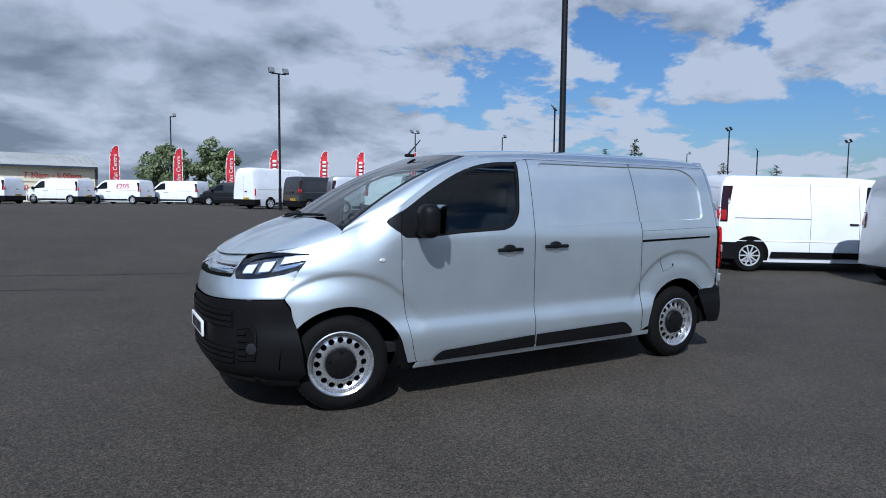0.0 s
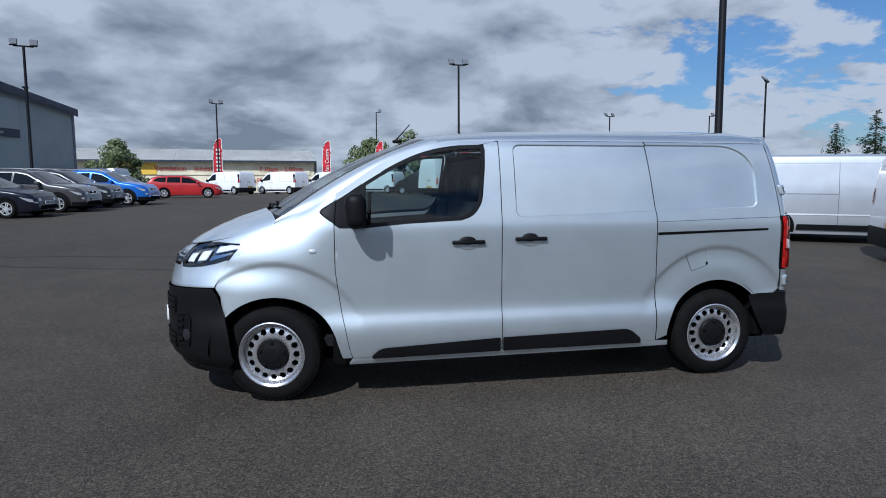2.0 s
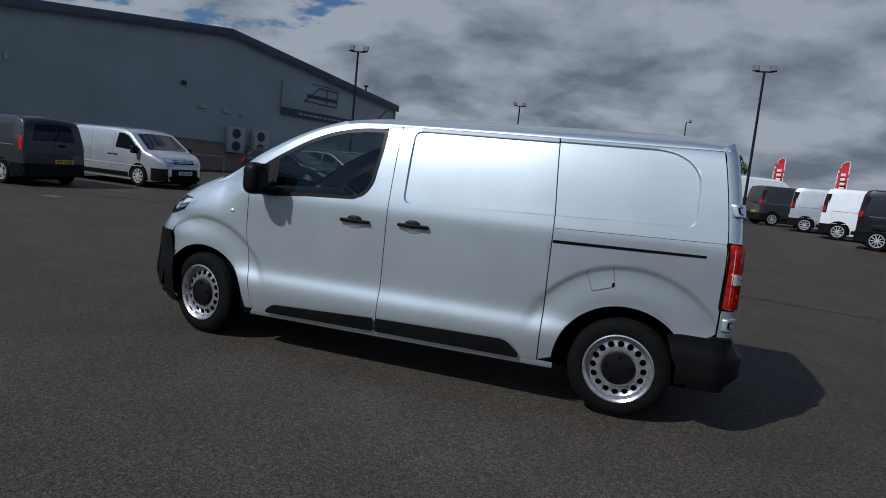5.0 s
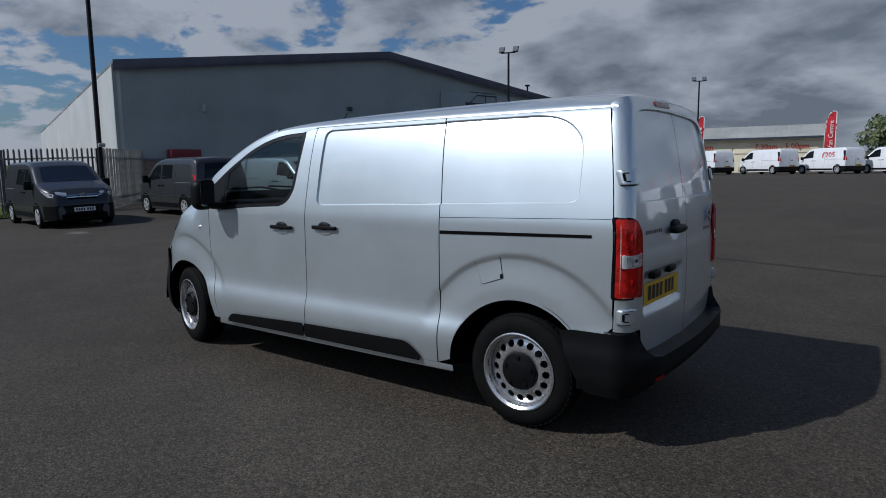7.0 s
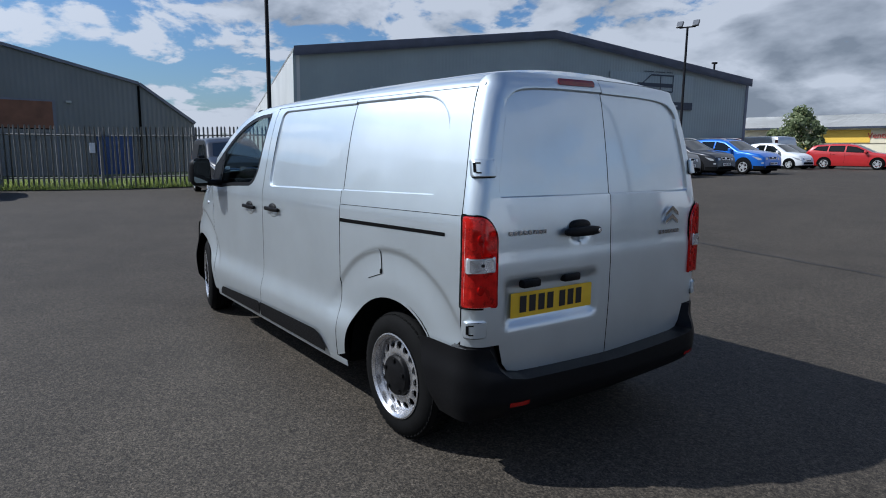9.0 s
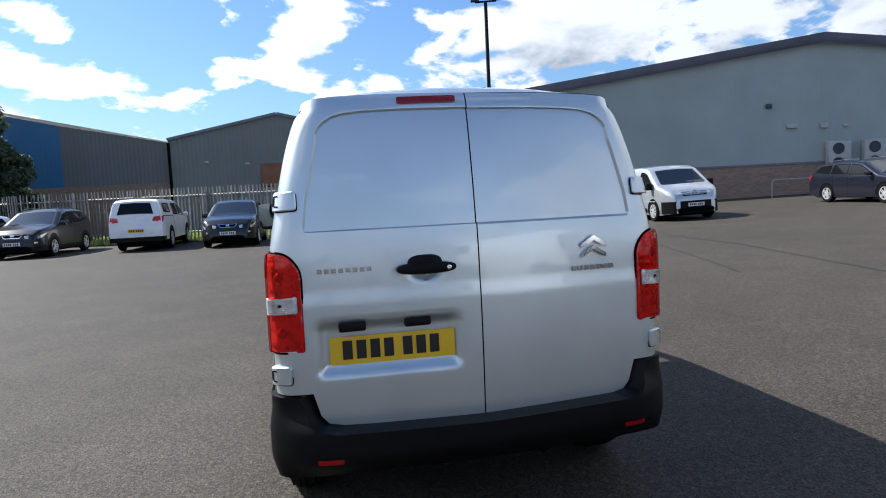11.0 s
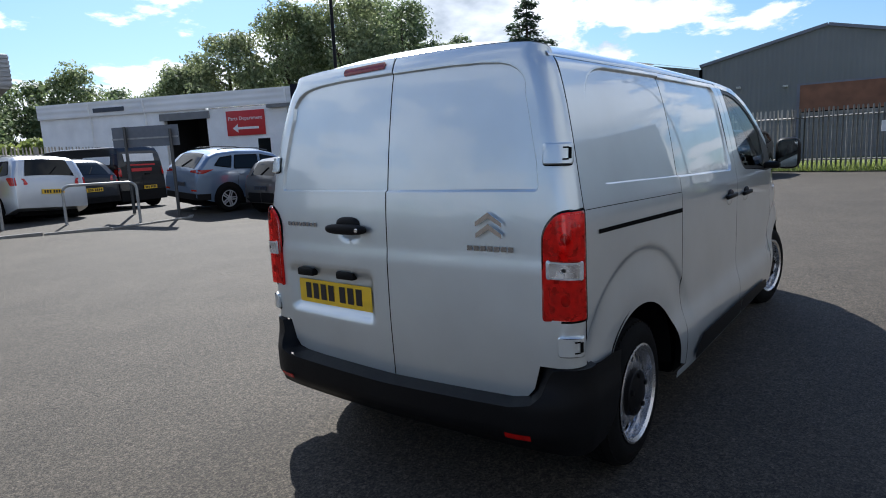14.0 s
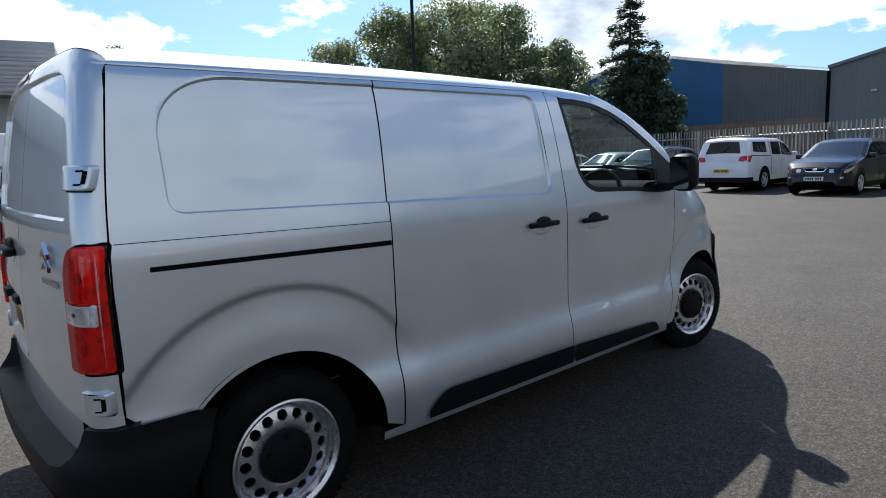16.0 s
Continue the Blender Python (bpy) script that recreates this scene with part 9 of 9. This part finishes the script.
def verge():
    """Rough grass along and behind the fence."""
    line = [(-25.0, -13.5), (-23.6, -8.0), (-20.8, 4.4), (-20.2, 6.6), (-24.6, 10.4)]
    back = [(-35.4, 12.0), (-35.4, -8.0), (-36.0, -16.0)]
    o = part("verge_ground", patch(line + back, lambda x, y: Vector((x, y, terrain(x, y) + 0.03)), 1.2, 1.2), M["soil"])
    tagged(o, "rough green grass verge behind the fence", "grass", kind="structure")
    rnd = random.Random(11)
    bm = bmesh.new()
    n = 0
    while n < 15000:
        y = rnd.uniform(-13, 9)
        k = (y + 13.5) / 20
        xf = -25.0 + (y + 13.5) * 0.235 if y < 4.4 else -20.7
        x = xf - abs(rnd.gauss(0, 2.4)) - 0.05 + rnd.gauss(0, 0.15)
        if x < -35 or (y > 7 and x > -22 - (y - 7)):
            continue
        n += 1
        z = terrain(x, y) + 0.02
        h, t, w = rnd.uniform(0.08, 0.30), rnd.uniform(0, 6.28), rnd.uniform(0.012, 0.03)
        lean = Vector((rnd.gauss(0, 0.1), rnd.gauss(0, 0.1), h))
        d = Vector((math.cos(t) * w, math.sin(t) * w, 0))
        p = Vector((x, y, z))
        bm.faces.new((bm.verts.new(p - d), bm.verts.new(p + d), bm.verts.new(p + lean)))
    o = part("grass", bm, M["leaf_y"], smooth=0)
    tagged(o, "uncut green grass at the foot of the fence", "grass", kind="stuff")


verge()


def site_signs():
    s = thing("sign_frame", "grey sign board seen from behind on two dark posts", "sign")
    p, q = Vector((-3.75, -14.35)), Vector((-4.35, -13.25))
    for k in (p, q):
        z = terrain(k.x, k.y)
        part("post", tube([(k.x, k.y, z), (k.x, k.y, z + 2.22)], 0.042, 8), M["lamp_metal"], s)
    d = (q - p)
    a, b = p - d * 0.32, q + d * 0.14
    m = Matrix.Translation((a.x, a.y, terrain(p.x, p.y))) @ Matrix.Rotation(math.atan2(d.y, d.x), 4, "Z")
    on_wall(m, "board", box(0, (b - a).length, 0.07, 0.11, 1.70, 2.22), M["sign_grey"], s, "plain grey back of the board")
    on_wall(m, "brace", box(0, (b - a).length, 0.05, 0.07, 1.9, 1.94), M["galv"], s)


site_signs()

# kerb line in front of the raised bays
def kerb_line():
    pts = [(6.0, -13.6), (0.2, -13.2), (-2.3, -12.55), (-4.4, -12.75), (-6.0, -14.9)]
    k = thing("kerb", "pale concrete kerb along the parking bays", "kerb", kind="structure")
    for a, b in zip(pts, pts[1:]):
        a, b = Vector(a), Vector(b)
        d = b - a
        n = max(1, int(d.length / 0.9))
        for i in range(n):
            p = a + d * (i / n)
            q = a + d * ((i + 1) / n - 0.01)
            bm = bmesh.new()
            m = Matrix.Translation((p.x, p.y, terrain(p.x, p.y))) @ Matrix.Rotation(math.atan2(d.y, d.x), 4, "Z")
            bm_box(bm, 0, (q - p).length, 0, 0.12, -0.1, 0.045, 0.012, 1, m)
            part("kerb_stone", bm, M["kerb"], k)


kerb_line()

# joints, covers and marks in the asphalt
def ground_strip(name, pts, width, material, label, category, lift=0.004):
    bm = bmesh.new()
    rnd = random.Random(len(pts))
    rows = []
    dense = []
    for a, b in zip(pts, pts[1:]):
        n = max(2, int((Vector(b) - Vector(a)).length / 0.35))
        dense += [Vector(a).lerp(Vector(b), i / n) for i in range(n)]
    dense.append(Vector(pts[-1]))
    for i, p in enumerate(dense):
        d = (dense[min(i + 1, len(dense) - 1)] - dense[max(i - 1, 0)]).normalized()
        nn = Vector((-d.y, d.x))
        p = p + nn * rnd.gauss(0, width * 0.25)
        w = width * rnd.uniform(0.6, 1.3) / 2
        a, b = p + nn * w, p - nn * w
        rows.append((bm.verts.new((a.x, a.y, terrain(a.x, a.y) + lift)), bm.verts.new((b.x, b.y, terrain(b.x, b.y) + lift))))
    for r, s in zip(rows, rows[1:]):
        bm.faces.new((r[0], r[1], s[1], s[0]))
    return tagged(part(name, bm, material), label, category, kind="structure")


ground_strip("tar_joint", [(-30, 9.2), (-14, 8.3), (-6, 7.7), (-0.3, 6.3), (5.5, 4.9)], 0.05, M["tar"], "dark tar joint across the asphalt", "joint")
ground_strip("tar_joint", [(-16.5, 6.4), (-9.5, 7.4), (-3, 5.4)], 0.04, M["tar"], "thin dark joint in the asphalt", "joint")
ground_strip("tar_joint", [(-9.7, -10.4), (-13.2, -11.6), (-14.4, -10.8), (-16.4, -9.9)], 0.06, M["tar"], "dark crack in the asphalt", "joint")
for x, y, w, h in ((-4.6, -8.4, 0.9, 0.5), (-13.0, -9.4, 0.5, 0.4), (-13.2, 3.2, 0.5, 0.25), (-11.5, 5.9, 0.35, 0.2), (6.9, 8.0, 0.6, 0.3)):
    o = part("repair_patch", patch([(w * (0.8 + 0.2 * math.sin(5 * t)) * math.cos(t), h * (0.8 + 0.2 * math.cos(3 * t)) * math.sin(t)) for t in [0.35 * k for k in range(18)]],
                                   lambda u, v: Vector((x + u, y + v, terrain(x + u, y + v) + 0.004)), 0.3, 0.3), M["patch"])
    tagged(o, "pale worn repair in the asphalt", "repair", kind="structure")
o = part("drain_cover", box(-0.35, 0.35, -0.25, 0.25, 0, 0.006, 0.002), M["iron"])
o.matrix_world = stand(-12.9, -11.2, 60)
tagged(o, "cast iron drain cover in the asphalt", "drain cover")

# ---- trees ----
def leaf_cloud(bm, centre, radii, count, size, rnd, up=0.3):
    """Loose small leaf blades scattered through and over a clump."""
    c = Vector(centre)
    for _ in range(count):
        v = Vector((rnd.gauss(0, 1), rnd.gauss(0, 1), rnd.gauss(0, 1))).normalized()
        r = rnd.uniform(0.55, 1.08)
        p = c + Vector((v.x * radii[0], v.y * radii[1], v.z * radii[2])) * r
        n = (v + Vector((rnd.gauss(0, 0.6), rnd.gauss(0, 0.6), rnd.gauss(0, 0.6) + up))).normalized()
        a = n.cross(Vector((rnd.gauss(0, 1), rnd.gauss(0, 1), rnd.gauss(0, 1)))).normalized()
        b = n.cross(a)
        s = size * rnd.uniform(0.6, 1.4)
        q = [p + a * s, p + b * s * 0.55, p - a * s * 0.9, p - b * s * 0.55]
        bm.faces.new([bm.verts.new(k) for k in q])


def broadleaf(x, y, height, spread, material, seed, label, leaves=5200, size=0.17, trunk_h=0.28, name="tree", clumps=42, drop=0.0):
    rnd = random.Random(seed)
    z0 = terrain(x, y) - drop
    t = thing(name, label, "tree", at=Matrix.Translation((x, y, z0)))
    bm = bmesh.new()
    r0 = height * 0.022
    bm_tube(bm, [(0, 0, 0), (0.05, 0, height * 0.2), (0.1, 0.05, height * 0.5), (0.12, 0.1, height * 0.82)], [r0 * 1.4, r0, r0 * 0.7, r0 * 0.2], 8)
    tips = []
    for k in range(11):
        a = 2.4 * k + rnd.uniform(-0.3, 0.3)
        h = height * (trunk_h + 0.05 * k)
        l = spread * rnd.uniform(0.55, 0.9) * (1 - 0.04 * k)
        e = Vector((math.cos(a) * l, math.sin(a) * l, h + height * rnd.uniform(0.08, 0.22)))
        m = Vector((math.cos(a) * l * 0.5, math.sin(a) * l * 0.5, h + height * 0.06))
        bm_tube(bm, [(0.05, 0, h), m, e], [r0 * 0.5, r0 * 0.35, r0 * 0.1], 6)
        tips.append(e)
    part("trunk", bm, M["bark"], t)
    bm = bmesh.new()
    per = leaves // clumps
    for k in range(clumps):
        if k < len(tips):
            c = tips[k]
        else:
            a, hh = rnd.uniform(0, 6.28), rnd.uniform(0, 1)
            wd = spread * math.sin(math.pi * (0.16 + 0.80 * hh)) ** 0.7 * rnd.uniform(0.35, 0.92)
            c = Vector((math.cos(a) * wd, math.sin(a) * wd, height * (trunk_h + (1 - trunk_h) * hh * 0.93)))
        s = spread * rnd.uniform(0.17, 0.34)
        leaf_cloud(bm, c, (s, s, s * rnd.uniform(0.6, 0.9)), per, size, rnd)
    part("crown", bm, M[material], t, smooth=0)
    return t


def conifer(x, y, height, spread, seed, label, leaves=6000, lift=0.0):
    """Uneven whorls of drooping boughs with sprays of short leaf blades, wide gaps between the boughs near the top."""
    rnd = random.Random(seed)
    t = thing("conifer_tree", label, "tree", at=Matrix.Translation((x, y, terrain(x, y) + lift)))
    trunk, crown = bmesh.new(), bmesh.new()
    bm_tube(trunk, [(0, 0, 0), (0.03, 0, height * 0.6), (0, 0, height)], [height * 0.018, height * 0.010, 0.01], 8)
    boughs = []
    levels = 15
    for k in range(levels):
        f = k / (levels - 1)
        for j in range(6 if f < 0.7 else 4):
            a = 2 * math.pi * j / (6 if f < 0.7 else 4) + k * 1.1 + rnd.uniform(-0.4, 0.4)
            l = (spread * (1 - f) ** 0.8 + 0.12) * rnd.uniform(0.55, 1.2)
            boughs.append((a, height * (0.08 + 0.90 * f) + rnd.uniform(-0.2, 0.2), l))
    total = sum(b[2] + 0.3 for b in boughs)
    for a, h, l in boughs:
        d = Vector((math.cos(a), math.sin(a), 0))
        at = lambda u: d * (l * u) + Vector((0, 0, h + 0.10 * l * u - 0.30 * l * u * u))
        bm_tube(trunk, [at(0), at(0.5), at(1)], [0.035, 0.02, 0.006], 4)
        for _ in range(int(leaves * (l + 0.3) / total)):
            u = rnd.uniform(0.12, 1.05)
            w = 0.10 + 0.22 * l * (1.05 - u)
            c = at(u) + Vector((rnd.gauss(0, w), rnd.gauss(0, w), rnd.gauss(0.02, 0.10)))
            e = (d + Vector((rnd.gauss(0, 0.7), rnd.gauss(0, 0.7), rnd.gauss(-0.2, 0.35)))).normalized()
            s = e.cross(Vector((rnd.gauss(0, 0.5), rnd.gauss(0, 0.5), 1))).normalized()
            ln, wd = rnd.uniform(0.10, 0.22), rnd.uniform(0.04, 0.075)
            crown.faces.new([crown.verts.new(q) for q in (c - e * ln * 0.5, c + s * wd, c + e * ln, c - s * wd)])
    part("trunk", trunk, M["bark"], t)
    part("crown", crown, M["leaf_d"], t, smooth=0)
    return t


def polar(ex, ey, az, d):
    return ex + d * math.sin(radians(az)), ey + d * math.cos(radians(az))


# behind the white workshop and the fence
for az, d, h, s, m, sd in ((-128.0, 40, 8.6, 3.0, "leaf_b", 1), (-132.5, 44, 12.3, 4.2, "leaf_b", 2), (-137.5, 43, 12.5, 4.3, "leaf_c", 3), (-142.5, 44, 11.8, 4.2, "leaf_a", 4), (-147.5, 45, 10.2, 4.0, "leaf_c", 5), (-134.5, 52, 14.2, 4.5, "leaf_b", 6), (-140.5, 53, 13.0, 4.5, "leaf_b", 7), (-151.0, 47, 8.0, 3.2, "leaf_a", 8)):
    x, y = polar(2.66, 2.96, az, d)
    broadleaf(x, y, h, s, m, sd, {"leaf_b": "tall dark green broadleaf tree behind a white wall", "leaf_c": "pale green broadleaf tree behind a white wall", "leaf_a": "green broadleaf tree behind a white wall"}[m], 24000, 0.115, 0.12, clumps=96)
for az, d, h, s, m, sd in ((-153.5, 62, 6.5, 3.6, "leaf_b", 11), (-157.0, 66, 8.2, 4.0, "leaf_a", 12), (-160.5, 64, 7.2, 4.0, "leaf_b", 13), (-164.5, 60, 6.6, 4.0, "leaf_b", 14), (-169.0, 62, 7.8, 4.2, "leaf_a", 15), (-164.0, 75, 11.5, 3.8, "leaf_a", 16), (-175, 70, 8, 4.5, "leaf_b", 17), (-161, 46, 3.2, 2.6, "leaf_y", 18), (-157, 48, 3.0, 2.6, "leaf_a", 19)):
    x, y = polar(3.94, 2.14, az, d)
    broadleaf(x, y, h * (1.3 if d > 55 else 1.0), s * 1.1, m, sd, "green broadleaf tree in a wood beyond the yard", 12000, 0.17, 0.05, clumps=64)
x, y = polar(2.66, 2.96, -121.6, 38.5)
conifer(x, y, 10.7, 3.3, 21, "dark green conifer behind the steel fence", 24000)
broadleaf(x - 1.2, y + 0.4, 7.4, 2.7, "leaf_d", 25, "dense dark green broadleaf tree behind the steel fence", 16000, 0.12, 0.08, clumps=70)
broadleaf(-30.4, -19.5, 5.2, 2.3, "leaf_y", 22, "lime green shrub behind the steel fence", 7000, 0.12, 0.05, "shrub", 30)
broadleaf(-32.6, -17.2, 5.6, 1.8, "leaf_b", 23, "dark green shrub behind the steel fence", 4200, 0.16, 0.05, "shrub", 34)
broadleaf(-30.6, -16.6, 3.6, 1.4, "leaf_b", 24, "dark green shrub at the fence", 2600, 0.14, 0.05, "shrub", 24)
# far side
x, y = polar(-3.08, -4.81, 5.3, 67)
broadleaf(x, y, 5.6, 2.9, "leaf_c", 31, "pale green broadleaf tree behind the white vans", 5200, 0.20, 0.12, clumps=44)
x, y = polar(-3.08, -4.81, 9.3, 68)
broadleaf(x, y, 6.6, 2.7, "leaf_a", 32, "green broadleaf tree behind the white vans", 5600, 0.20, 0.12, clumps=44)
x, y = polar(-1.7, -5.0, -16.8, 54)
broadleaf(x, y, 4.2, 2.3, "leaf_c", 33, "rounded pale green bush before a long shed", 4800, 0.15, 0.06, "bush", 36)
x, y = polar(-1.7, -5.0, 45.2, 62)
conifer(x, y, 6.5, 2.1, 34, "dark green conifer beyond the van row", 3600)
x, y = polar(-1.7, -5.0, 42.7, 66)
conifer(x, y, 5.9, 1.9, 35, "dark green conifer beyond the van row", 3000)
conifer(57.2, 40.0, 4.9, 1.7, 36, "small dark conifer far beyond the vans", 1800)
conifer(60.2, 35.8, 4.5, 2.0, 37, "low dark conifer far beyond the vans", 1800)


def far_line():
    """Distant low roofs and hedges that close the view all round."""
    rnd = random.Random(77)
    bm = bmesh.new()
    for k in range(150):
        a = rnd.uniform(0, 360)
        d = rnd.uniform(120, 190)
        x, y = polar(0, 0, a, d)
        z = terrain(x, y)
        w = rnd.uniform(6, 16)
        leaf_cloud(bm, (x, y, z + 1.0), (w, w, rnd.uniform(1.4, 2.6)), 130, 0.9, rnd)
    o = part("far_hedge", bm, M["leaf_b"], smooth=0)
    tagged(o, "distant dark green hedges round the yard", "hedge", kind="stuff")


far_line()
